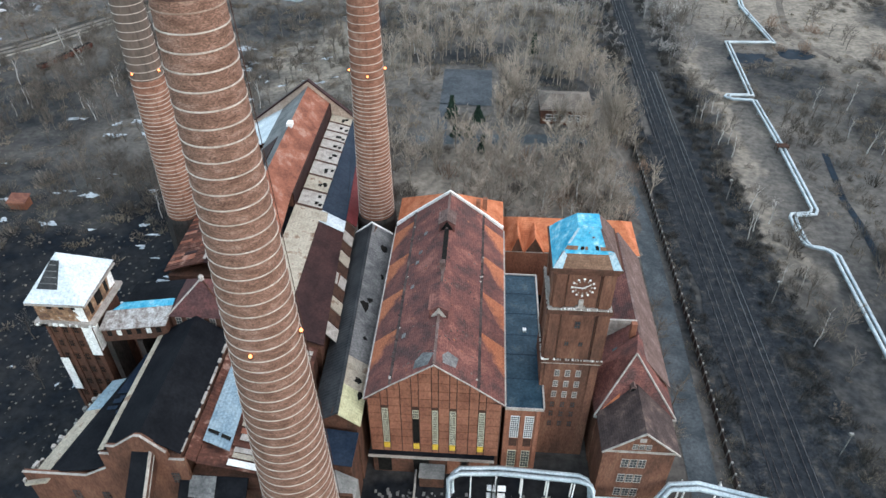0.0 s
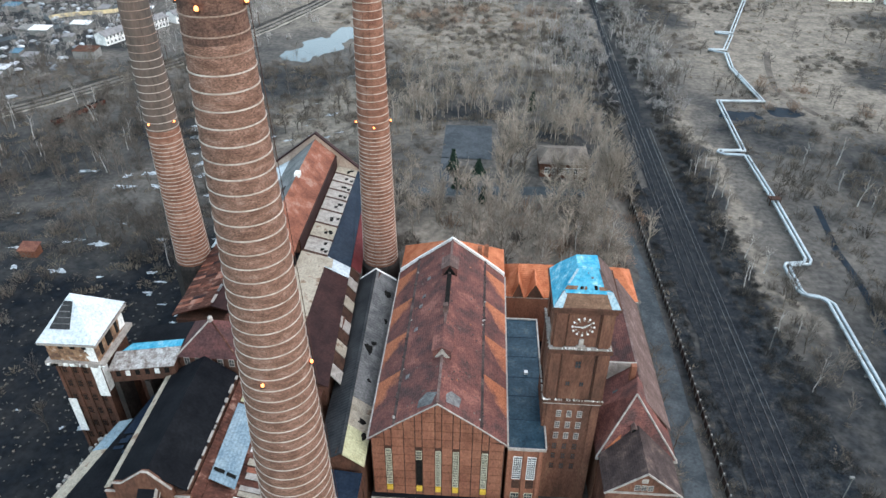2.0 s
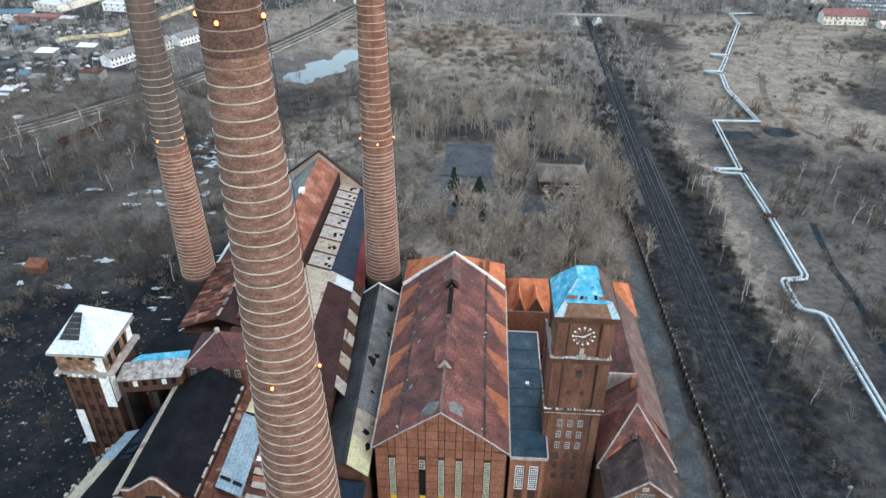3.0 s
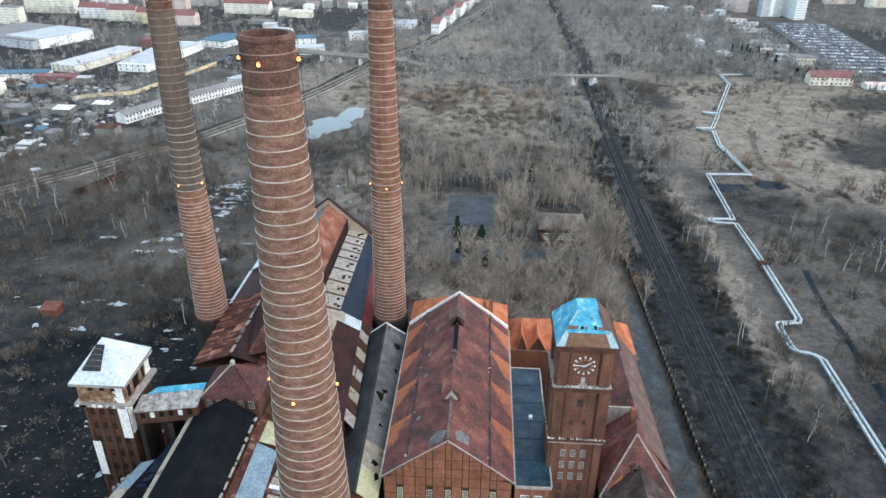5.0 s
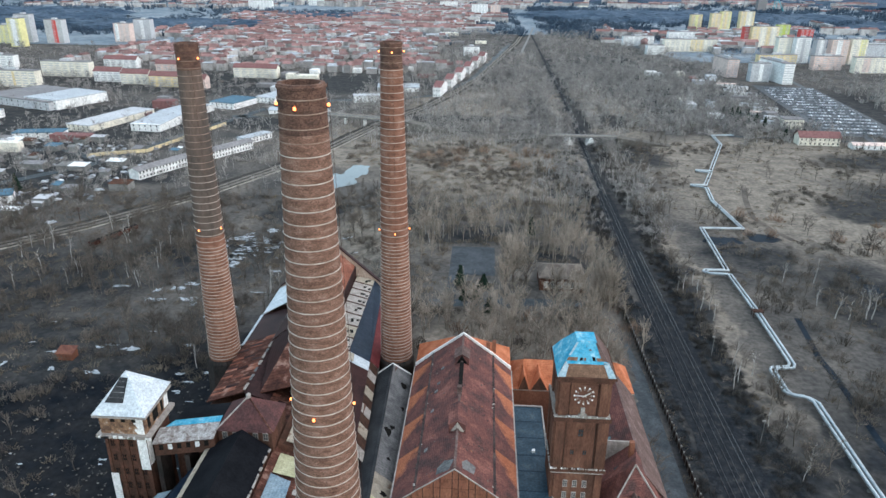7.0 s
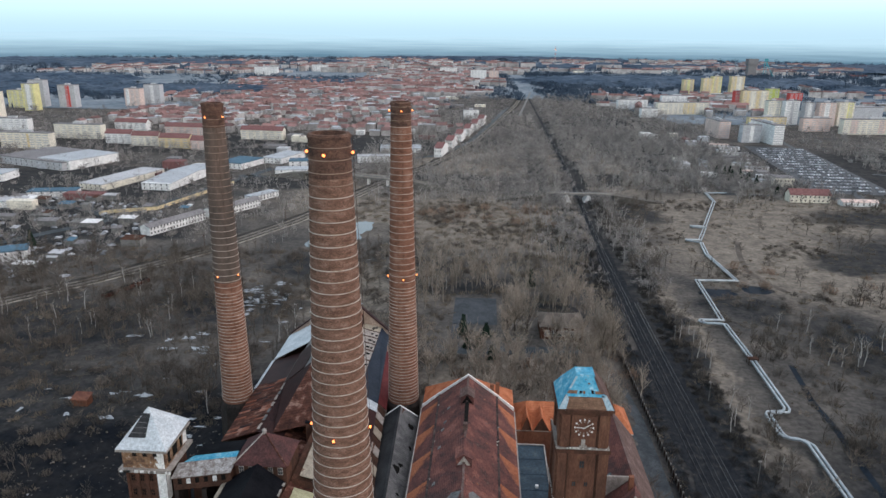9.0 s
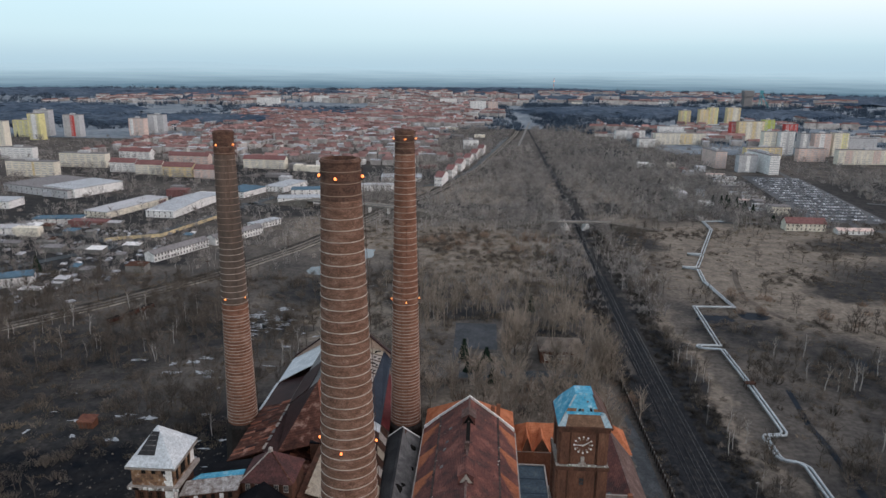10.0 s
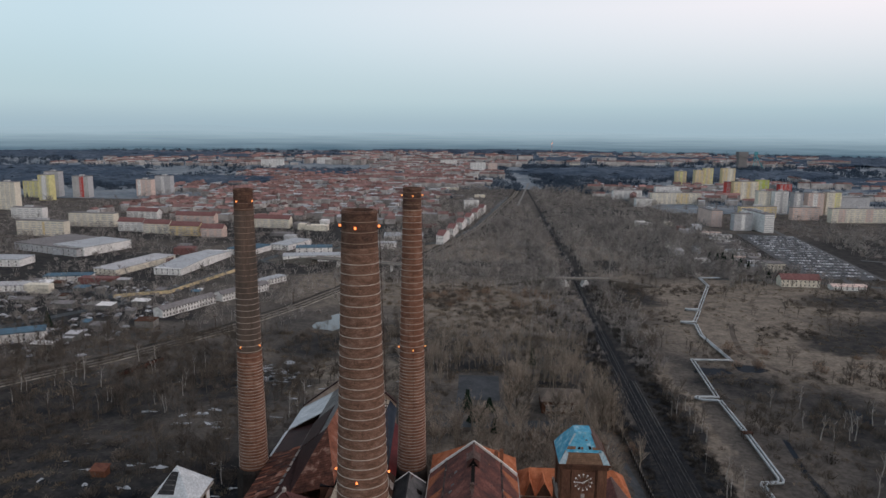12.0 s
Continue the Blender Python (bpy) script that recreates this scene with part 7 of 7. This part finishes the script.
# ---------------------------------------------------------------- town
def block(x, y, w, d, h, colour, label, turn=0.0, stripes=(), roof="roof", group="apartment blocks", name="apartment_block", gable=0.0, windows=0):
    """A plain block: walls, roof, painted bays, rows of window strips on the front."""
    b = thing(name, x, y, 0, label, "building", group)
    part("wall", box(-w / 2, w / 2, -d / 2, d / 2, 0, h), PAINTS[colour], b)
    if gable:
        for s in (-1, 1):
            q = [(-w / 2 - .6, s * (d / 2 + .6), h - .2), (w / 2 + .6, s * (d / 2 + .6), h - .2), (w / 2 + .6, 0, h + gable), (-w / 2 - .6, 0, h + gable)]
            part("roof_slope", slab(q if s < 0 else q[::-1], 0.3), PAINTS[roof], b)
        for e in (-w / 2, w / 2 - .3):
            part("gable_wall", ([(e + k, y_, z_) for k in (0, .3) for y_, z_ in ((-d / 2, h), (d / 2, h), (0, h + gable - .3))], [(0, 2, 1), (3, 4, 5), (0, 1, 4, 3), (1, 2, 5, 4), (2, 0, 3, 5)]), PAINTS[colour], b)
    else:
        part("roof", box(-w / 2 - .3, w / 2 + .3, -d / 2 - .3, d / 2 + .3, h, h + 0.8), PAINTS[roof], b)
        if h > 12:
            part("lift_house", box(-w * .12, w * .12, -d * .2, d * .2, h + .8, h + 3.2), PAINTS["grey"], b)
    for u0, u1, c in stripes:
        part("painted_bay", box(-w / 2 + u0 * w, -w / 2 + u1 * w, -d / 2 - 0.35, -d / 2, 1.5, h - 0.6), PAINTS[c], b)
    n = windows or max(2, int(h / 2.9))
    if not windows:
        for k in range(n):
            z = 1.3 + k * (h - 1.2) / n
            for u in range(max(2, int(w / 9))):
                c = -w / 2 + (u + .5) * w / max(2, int(w / 9))
                part("window_band", box(c - 3.1, c + 3.1, -d / 2 - 0.42, -d / 2 - 0.05, z, z + 1.0), PAINTS["grey"], b)
    else:
        for k in range(2):
            for u in range(windows):
                c = -w / 2 + (u + .5) * w / windows
                part("window", box(c - .55, c + .55, -d / 2 - 0.08, -d / 2, 1.0 + k * h * .5, 2.5 + k * h * .5), M_GLASS, b)
    for o in b.children:
        o.matrix_parent_inverse = Matrix()
    b.rotation_euler = (0, 0, turn)
    return b


T = "slab block of flats with "
for x, y, w, d, h, c, st, lb in (
    (-800, 960, 36, 14, 46, "cream", (), T + "cream render"), (-885, 1160, 44, 16, 32, "yellow", (), T + "yellow render"), (-830, 1110, 24, 16, 48, "yellow", ((.3, .7, "white"),), T + "yellow and white bays"),
    (-860, 1180, 30, 16, 50, "grey", (), T + "grey concrete panels"), (-795, 1170, 34, 16, 42, "grey", ((.45, .7, "red"),), T + "a red painted bay"), (-689, 1215, 32, 16, 34, "pink", ((.1, .3, "white"),), T + "pinkish panels"),
    (-673, 1265, 34, 16, 38, "grey", ((.4, .6, "white"),), T + "grey panels and pale stair bay"), (-548, 780, 68, 12, 19, "cream", (), T + "cream panels"), (-690, 850, 52, 12, 17, "white", (), T + "white panels"),
    (-565, 693, 66, 12, 19, "cream", ((.55, .6, "ochre"),), T + "cream panels and ochre edges"), (-640, 655, 70, 12, 19, "ochre", ((.2, .5, "cream"),), T + "ochre panels")):
    block(x, y, w, d, h, c, lb, stripes=st, turn=-0.06)
for x, y, w, h, c in ((-473, 745, 36, 13, "white"), (-430, 730, 36, 13, "cream"), (-385, 715, 40, 13, "ochre"), (-345, 705, 30, 12, "pink"), (-300, 800, 60, 13, "cream"), (-420, 830, 60, 12, "pink"), (-520, 870, 50, 12, "white")):
    block(x, y, w, 13, h, c, "rendered tenement row with a red tiled roof", gable=5, roof="tiled", group="tenement rows", name="tenement", turn=-0.08)
for x, y, w, d, h, c, st, lb in (
    (513, 1680, 26, 16, 38, "ochre", ((.3, .6, "yellow"),), T + "ochre and yellow bays"), (535, 1600, 22, 16, 46, "ochre", (), T + "ochre render"), (560, 1610, 22, 16, 50, "yellow", ((.2, .6, "ochre"),), T + "yellow and ochre bays"), (640, 1700, 34, 16, 46, "ochre", ((.4, .8, "cream"),), T + "ochre render"),
    (505, 1300, 12, 14, 38, "red", (), T + "dark red end bay"), (535, 1290, 52, 14, 40, "ochre", ((.3, .5, "cream"), (.7, .9, "cream")), T + "peach render"), (720, 1540, 30, 14, 18, "red", (), T + "bright red render"), (640, 1470, 26, 14, 32, "lime", (), T + "lime green render"),
    (490, 1080, 22, 13, 38, "cream", (), T + "cream bays"), (515, 1070, 24, 13, 39, "white", ((.4, .6, "grey"),), T + "white bays"), (540, 1062, 16, 13, 37, "grey", ((.3, .7, "white"),), T + "grey and white bays"), (566, 1055, 28, 13, 38, "pink", ((.3, .6, "white"),), T + "pink and white bays"), (598, 1060, 26, 13, 39, "cream", ((.55, .9, "yellow"),), T + "cream and yellow bays"),
    (345, 905, 16, 50, 24, "pink", (), T + "pinkish gable and long side"), (372, 850, 26, 12, 24, "grey", ((.4, .6, "white"),), T + "grey panels"), (398, 860, 14, 70, 26, "white", (), T + "long white side"), (374, 1205, 96, 13, 22, "cream", ((.5, .75, "ochre"),), T + "cream and ochre bays"), (455, 1010, 60, 12, 18, "ochre", (), T + "yellow render"),
    (600, 960, 110, 12, 22, "cream", ((.1, .2, "pink"), (.5, .6, "pink")), T + "cream and pink bays"), (520, 985, 44, 12, 20, "pink", (), T + "pink render"), (690, 930, 70, 12, 22, "white", (), T + "white render"), (300, 1300, 60, 13, 18, "white", (), T + "white render"), (420, 1420, 70, 13, 18, "white", (), T + "white render"), (300, 1150, 30, 13, 16, "white", (), T + "white render"),
    (680, 1180, 90, 13, 20, "grey", (), T + "grey panels"), (-20, 2190, 50, 16, 32, "white", (), T + "white render"), (30, 2210, 30, 16, 30, "pink", (), T + "pinkish render"), (-130, 2400, 60, 16, 30, "white", (), T + "white render"), (-20, 1075, 26, 14, 16, "white", (), T + "white render"), (-760, 2300, 80, 16, 30, "white", (), T + "white render"), (-640, 2600, 60, 16, 26, "white", (), T + "white render")):
    block(x, y, w, d, h, c, lb, stripes=st, turn=0.10)
for i in range(6):
    block(-48 + i * 9.5, 700 + i * 62, 9, 46, 11, "white", "terraced houses with red tiled roofs", turn=-0.12, gable=4, roof="tiled", group="terraces", name="terrace", windows=3)
for x, y, ln, tn in ((-226, 349, 52, 1.147), (-199, 399, 50, 1.06)):
    block(x, y, ln, 10, 6.2, "white", "long white two-storey house with dull brown roof", turn=tn, gable=2.2, roof="roof", group="white houses", name="long_house", windows=int(ln / 2.8))
block(-190, 446, 30, 10, 4.5, "white", "low white flat-roofed annexe beside the railway", turn=1.06, roof="sheet", group="white houses", name="long_house", windows=8)
block(292, 482, 34, 12, 7, "cream", "cream house with a dark red tiled roof", turn=-0.02, gable=4.5, roof="tiled", group="houses", name="house", windows=9)
block(330, 470, 30, 10, 4, "white", "low white shed with a pale red roof", gable=1.5, roof="pink", group="sheds", name="long_shed", windows=6)
block(296, 548, 18, 14, 9, "cream", "cream villa with a flat roof", group="houses", name="villa", windows=5)
block(-470, 602, 104, 70, 8, "grey", "large warehouse with a half white metal roof", turn=-0.38, group="warehouses", name="warehouse", windows=12)
block(-440, 592, 48, 62, 9.2, "white", "warehouse bay with a white roof", turn=-0.38, roof="sheet", group="warehouses", name="warehouse", windows=8)
block(-292, 522, 28, 104, 6.5, "white", "long factory shed with a dirty pale roof", turn=-0.1, gable=2.5, roof="sheet", group="warehouses", name="warehouse", windows=5)
block(-345, 505, 26, 84, 5.5, "cream", "half-ruined cream workshop range", turn=-0.25, roof="grey", group="warehouses", name="workshop", windows=5)
block(-490, 505, 60, 26, 7, "white", "low white workshop beside a yard", turn=0.05, roof="sheet", group="warehouses", name="workshop", windows=8)
for x, y, w, d, h, r, tn in ((-375, 440, 40, 14, 5, "blue", 0.2), (-262, 600, 30, 40, 6, "blue", -0.3), (-225, 640, 24, 50, 6, "white", -0.3), (-395, 400, 36, 16, 5, "grey", 0.2), (-430, 370, 40, 12, 5, "grey", 0.2), (-180, 560, 60, 18, 6, "white", 0.2), (-190, 610, 40, 18, 6, "blue", 0.2), (-120, 640, 40, 14, 7, "grey", 0.2), (-305, 262, 40, 14, 6, "blue", 0.5), (-318, 244, 26, 9, 7, "cream", 0.5), (-420, 300, 40, 14, 5, "grey", 0.3), (-100, 720, 50, 30, 5, "white", 0.1)):
    block(x, y, w, d, h, "white" if r != "cream" else "cream", "low industrial shed with a %s roof" % dict(white="pale", grey="grey", cream="cream", blue="blue").get(r), turn=tn, roof="sheet" if r == "white" else r, group="industrial sheds", name="industrial_shed", windows=5)
FENCE = [(-300, 378), (-292, 385), (-262, 398), (-254, 432), (-245, 468), (-236, 505)]
zone("yellow_fence", [slab([(*a, 0), (*b, 0), (*b, 2.8), (*a, 2.8)], 0.2) for a, b in zip(FENCE, FENCE[1:])], PAINTS["ochre"], "long yellow site fence", "fence")


def far_houses(seed, boxes, flat=0.0):
    """Rows of houses along streets; boxes: x0, x1, y0, y1, rows, length of a house, least and most height."""
    r = random.Random(seed)
    walls, roofs, decks = [], [], []
    for x0, x1, y0, y1, rows, size, low_h, high_h in boxes:
        for row in range(rows):
            x, y = r.uniform(x0, x1), r.uniform(y0, y1)
            turn = r.choice((-0.12, -0.05, 0.1, 1.35, 1.5))
            h, d = r.uniform(low_h, high_h), r.uniform(9, 13)
            for k in range(r.randrange(2, 7)):
                w = size * r.uniform(0.7, 1.5)
                hh, g = h + r.uniform(-0.8, 0.8), r.uniform(3, 5)
                c, q = math.cos(turn), math.sin(turn)
                to = lambda px, py, z: (x + px * c - py * q, y + px * q + py * c, z)
                v, f = box(-w / 2, w / 2, -d / 2, d / 2, 0, hh)
                walls.append(([to(*p) for p in v], f))
                if r.random() < flat:
                    v, f = box(-w / 2 - .3, w / 2 + .3, -d / 2 - .3, d / 2 + .3, hh, hh + .7)
                    decks.append(([to(*p) for p in v], f))
                else:
                    v = [(-w / 2, -d / 2 - .4, hh), (w / 2, -d / 2 - .4, hh), (w / 2, d / 2 + .4, hh), (-w / 2, d / 2 + .4, hh), (-w / 2, 0, hh + g), (w / 2, 0, hh + g)]
                    roofs.append(([to(*p) for p in v], [(0, 1, 5, 4), (2, 3, 4, 5), (3, 0, 4), (1, 2, 5)]))
                x, y = x + (w + r.choice((0, 0, 3, 8))) * c, y + (w + r.choice((0, 0, 3, 8))) * q
    return join(*walls), join(*roofs), join(*decks)


wl, rf, dk = far_houses(61, [(-620, -110, 850, 1300, 130, 13, 6, 11), (-720, -150, 1300, 2000, 230, 15, 6, 12), (-420, -40, 1500, 2600, 130, 20, 7, 17), (-1700, -800, 2300, 3600, 70, 30, 7, 14), (-760, 60, 2500, 3600, 90, 30, 9, 24), (250, 560, 1150, 1560, 26, 20, 6, 16), (640, 1300, 1300, 1800, 26, 22, 6, 14), (200, 1500, 2700, 3900, 70, 34, 7, 22)], 0.3)
town = thing("far_town", -300, 1500, 0, "distant town of red-roofed houses", "town", kind="stuff")
part("wall", wl, M_TOWNWALL, town)
part("roofs", rf, M_TOWNROOF, town)
part("flat_roofs", dk, M_FLATROOF, town)
fl = random.Random(62)
for k, (x0, x1, y0, y1, n, lo, hi) in enumerate(((-720, -330, 380, 640, 22, 10, 34), (-280, -20, 650, 900, 12, 8, 30), (-200, 0, 1250, 1900, 34, 15, 50), (210, 330, 560, 900, 14, 8, 20), (300, 1400, 2600, 3600, 24, 25, 80))):
    for i in range(n):
        x, y = fl.uniform(x0, x1), fl.uniform(y0, y1)
        p = box(x, x + fl.uniform(lo, hi), y, y + fl.uniform(8, 18), 0, fl.uniform(4, 8))
        whole("distant_shed", p, (M_FLATROOF, PAINTS["grey"], PAINTS["white"], PAINTS["roof"], PAINTS["cream"], PAINTS["tiled"])[fl.randrange(6)], "distant flat-roofed shed among bare trees", "shed", "distant sheds")

for i in range(46):
    x, y = fl.uniform(-430, -235), fl.uniform(215, 430)
    if abs((x + 245) * 0.75 - (y - 198)) < 22:
        continue
    w_, d_, h_ = fl.uniform(4, 16), fl.uniform(4, 9), fl.uniform(2.5, 5)
    s_ = thing("yard_shed", x, y, 0, "small yard shed with a dull sheet roof", "shed", "yard sheds")
    m_ = (PAINTS["grey"], PAINTS["roof"], M_BROWN, PAINTS["blue"], PAINTS["white"], M_CONCRETE)[fl.randrange(6)]
    part("wall", box(x, x + w_, y, y + d_, 0, h_), M_CONCRETE, s_)
    part("roof", slab([(x - .3, y - .3, h_ + .1), (x + w_ + .3, y - .3, h_ + .1), (x + w_ + .3, y + d_ + .3, h_ + .9), (x - .3, y + d_ + .3, h_ + .9)], 0.2), m_, s_)

# parked cars: one body shape, many cars
def car_piece(x, y, a, s):
    c, d = math.cos(a), math.sin(a)
    prof = [(-2.1, .35), (2.1, .35), (2.1, .8), (1.2, .95), (.6, 1.42), (-1.2, 1.45), (-1.9, .95), (-2.1, .9)]
    v = [(x + px * c - py * d, y + px * d + py * c, pz * s) for py in (-.85, .85) for px, pz in prof]
    k = len(prof)
    return v, [tuple(range(k)), tuple(range(2 * k - 1, k - 1, -1))] + [((i + 1) % k, i, k + i, k + (i + 1) % k) for i in range(k)]


M_CARS = mat("car_paint", (0.10, 0.11, 0.13), (0.55, 0.56, 0.58), 7, 5, 0.3, 0.0, island=0.5)
cars = []
for row in range(17):
    y = 530 + row * 16
    for i in range(21):
        if fl.random() < 0.85:
            cars.append(car_piece(322 + row * 2.15 + i * 3.0, y - i * 0.15, 1.5, 1))
zone("car_park", [([(316, 518, 0.1), (388, 512, 0.1), (424, 800, 0.1), (352, 812, 0.1)], [(0, 1, 2, 3)])], M_ASPHALT, "asphalt car park full of cars", "car park")
for k in range(11):
    x, y = 286 + 3.0 * k + 9 * (k % 2), 562 + 24 * k
    block(x, y, 24, 6, 2.8, "white", "row of low garages with a pale flat roof", turn=-0.08, roof=("sheet", "grey", "pink", "grey")[k % 4], group="garages", name="garage_row", windows=4)
for i in range(230):
    cars.append(car_piece(fl.uniform(-430, -240), fl.uniform(230, 430), fl.uniform(0, 3), 1.1))
whole("parked_cars", join(*cars), M_CARS, "rows of parked cars in many colours", "cars", kind="stuff")

# distant woods, as one crown mass each
farw = [shrub(s, 13, 15, 14, 0.9) for s in (71, 72, 73)]


def woodland(x, y, n, q):
    return (n > 0.02 or q < 0.3) and not (95 < x < 130 and y < 2400)


scatter("far_woods", fill(74, [(-1300, -500, 1330, 1750, 900, .8, 1.2), (-700, -250, 1750, 2050, 300, .8, 1.2), (-2600, -700, 2100, 4300, 900, 1, 1.8), (180, 420, 1400, 1800, 300, .7, 1.0), (150, 1400, 1750, 2600, 1100, .9, 1.4), (400, 2600, 2600, 4400, 1100, 1, 1.9), (-700, 400, 2700, 4400, 600, 1, 1.7), (900, 1700, 800, 1300, 300, .8, 1.1), (-1400, -900, 800, 1200, 160, .8, 1.1), (-60, 90, 1450, 2700, 350, .7, 1.1), (130, 330, 1450, 2700, 420, .7, 1.1), (-560, -60, 1200, 1500, 200, .5, .8), (-900, -60, 1500, 2300, 900, .5, .9), (400, 900, 1200, 1700, 300, .5, .8)], 3, woodland), farw, M_FARWOOD, "distant leafless woods, coloured haze blue", "woods")

def headframe(x, y):
    """A pit headframe: raking legs, a mast and two winding wheels."""
    t = thing("pit_headframe", x, y, 0, "turquoise steel pit headframe over a distant mine", "headframe")
    steel = mat("turquoise_steel", (0.08, 0.28, 0.32), (0.12, 0.36, 0.4), 6, 1, 0.6, 0.0)
    for dx in (-5, 5):
        part("mast", tube([(x + dx, y, 0), (x + dx * .6, y, 58)], 1.3, 5), steel, t)
        part("raking_leg", tube([(x + 32, y + dx, 0), (x + dx * .5, y, 56)], 1.3, 5), steel, t)
    part("platform", box(x - 6, x + 8, y - 4, y + 4, 54, 57), steel, t)
    for dx in (-2, 5):
        part("winding_wheel", prism([(x + dx + 4 * math.cos(i * .5236), 61 + 4 * math.sin(i * .5236)) for i in range(12)], y - .6, y + .6), steel, t)


headframe(1065, 2640)
shaft = thing("shaft_tower", 985, 2560, 0, "dark brown concrete winding tower of a mine", "tower")
part("shaft", box(970, 1000, 2550, 2575, 0, 62), PAINTS["roof"], shaft)
part("winding_house", box(967, 1003, 2546, 2579, 46, 66), PAINTS["roof"], shaft)
radio = thing("radio_mast", 370, 3700, 0, "thin red and white lattice mast with a lit lamp", "mast")
for k in range(6):
    part("mast_section", tube([(370, 3700, k * 15), (370, 3700, k * 15 + 15)], 1.5 - 0.15 * k, 4), PAINTS["red"] if k % 2 else PAINTS["white"], radio)
part("lamp", lathe(370, 3698, [(1.5, 70), (2.2, 71.5), (1.5, 73)], 8), M_LAMP, radio, "lit red mast lamp")
for i, (x, y, h, wd) in enumerate(((246, 590, 11, 3), (251, 580, 12, 3.2), (256, 571, 11, 3), (262, 566, 13, 3.4), (268, 560, 11, 3), (258, 585, 12, 3.2), (272, 548, 10, 2.8), (276, 508, 9, 2.6), (287, 497, 9, 2.6), (283, 503, 8, 2.4), (-305, 300, 9, 2.6), (-300, 294, 8, 2.4))):
    spruce(x, y, h, wd, 20 + i)


def canopy(x, y, rx, ry, high, seed):
    """A distant wood as an uneven mass of crowns with a ragged edge."""
    n = 46
    v, f = [], []
    for j in range(n):
        for i in range(n):
            u, w_ = 2 * i / (n - 1) - 1, 2 * j / (n - 1) - 1
            px = x + rx * u + rx * 0.06 * noise.noise((i * .9, j * .9, seed))
            py = y + ry * w_ + ry * 0.06 * noise.noise((i * .9, j * .9, seed + 9))
            r_ = math.hypot(u, w_) + 0.35 * noise.noise((u * 2.2 + seed, w_ * 2.2, seed))
            v.append((px, py, 0.2 + high * (1 - smooth(0.72, 0.95, r_)) * (0.75 + 0.5 * noise.noise((px * .05, py * .05, seed)) + 0.45 * noise.noise((i * 1.7, j * 1.7, seed))) - 0.6 * smooth(0.9, 1.0, r_)))
    for j in range(n - 1):
        for i in range(n - 1):
            f.append((j * n + i, j * n + i + 1, (j + 1) * n + i + 1, (j + 1) * n + i))
    return v, f


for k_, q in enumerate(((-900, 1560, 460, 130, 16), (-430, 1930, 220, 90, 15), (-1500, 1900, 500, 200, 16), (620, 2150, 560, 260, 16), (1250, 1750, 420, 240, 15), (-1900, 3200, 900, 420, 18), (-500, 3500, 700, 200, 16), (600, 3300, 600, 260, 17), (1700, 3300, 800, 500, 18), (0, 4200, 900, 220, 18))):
    whole("distant_wood", canopy(*q, k_), M_FARWOOD, "distant leafless wood, coloured haze blue-grey", "woods", kind="stuff")

# distant country on the horizon, far behind everything, glowing to carry the haze
def horizon():
    n = 96
    v, f = [], []
    for k, (r, low_, high) in enumerate(((4650, 0, 92), (4800, 0, 128))):
        base = len(v)
        for i in range(n + 1):
            a = math.pi * (-0.02 + 1.04 * i / n)
            hgt = high + 22 * noise.noise((i * 0.14, k * 7.0, 0)) + 8 * noise.noise((i * 0.6, k * 3.0, 1)) - 14 * smooth(0.0, 1.0, i / n) * 0 + (14 if k and a > 1.75 else 0)
            v += [(r * math.cos(a), r * math.sin(a) - 100, -2), (r * math.cos(a), r * math.sin(a) - 100, hgt)]
        f += [(base + 2 * i, base + 2 * i + 2, base + 2 * i + 3, base + 2 * i + 1)[::-1] for i in range(n)]
    me = shape(v, f)
    m = bpy.data.materials.new("haze_glow_country")
    m.use_nodes = True
    nd, l = m.node_tree.nodes, m.node_tree.links
    b = nd["Principled BSDF"]
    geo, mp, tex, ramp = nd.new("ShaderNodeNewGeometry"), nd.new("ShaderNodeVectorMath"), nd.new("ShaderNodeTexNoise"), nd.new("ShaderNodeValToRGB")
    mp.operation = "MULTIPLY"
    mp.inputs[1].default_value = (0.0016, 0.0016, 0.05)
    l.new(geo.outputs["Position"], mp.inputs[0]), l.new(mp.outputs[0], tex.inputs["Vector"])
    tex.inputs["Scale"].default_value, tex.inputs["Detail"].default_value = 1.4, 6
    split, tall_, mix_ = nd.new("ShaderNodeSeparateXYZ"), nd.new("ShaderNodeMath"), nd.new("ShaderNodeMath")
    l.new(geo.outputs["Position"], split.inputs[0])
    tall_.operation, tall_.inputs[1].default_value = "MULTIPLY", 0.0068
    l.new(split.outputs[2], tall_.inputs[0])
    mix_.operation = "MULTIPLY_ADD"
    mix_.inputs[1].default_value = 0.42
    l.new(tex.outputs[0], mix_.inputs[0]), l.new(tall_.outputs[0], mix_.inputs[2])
    # haze put into the emission: blue at the foot, paling upwards to the sky
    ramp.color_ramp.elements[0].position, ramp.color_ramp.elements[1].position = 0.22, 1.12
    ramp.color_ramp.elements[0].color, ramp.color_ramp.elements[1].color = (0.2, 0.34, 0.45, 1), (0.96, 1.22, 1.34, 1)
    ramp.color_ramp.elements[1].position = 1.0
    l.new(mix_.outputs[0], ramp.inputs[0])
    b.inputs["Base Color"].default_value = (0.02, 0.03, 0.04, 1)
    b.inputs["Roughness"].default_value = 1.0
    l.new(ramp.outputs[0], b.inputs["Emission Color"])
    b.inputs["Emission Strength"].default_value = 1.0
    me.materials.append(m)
    return tagged(new("backdrop", me), "blue wooded hills on the horizon with haze put in as glow", "backdrop", kind="structure")


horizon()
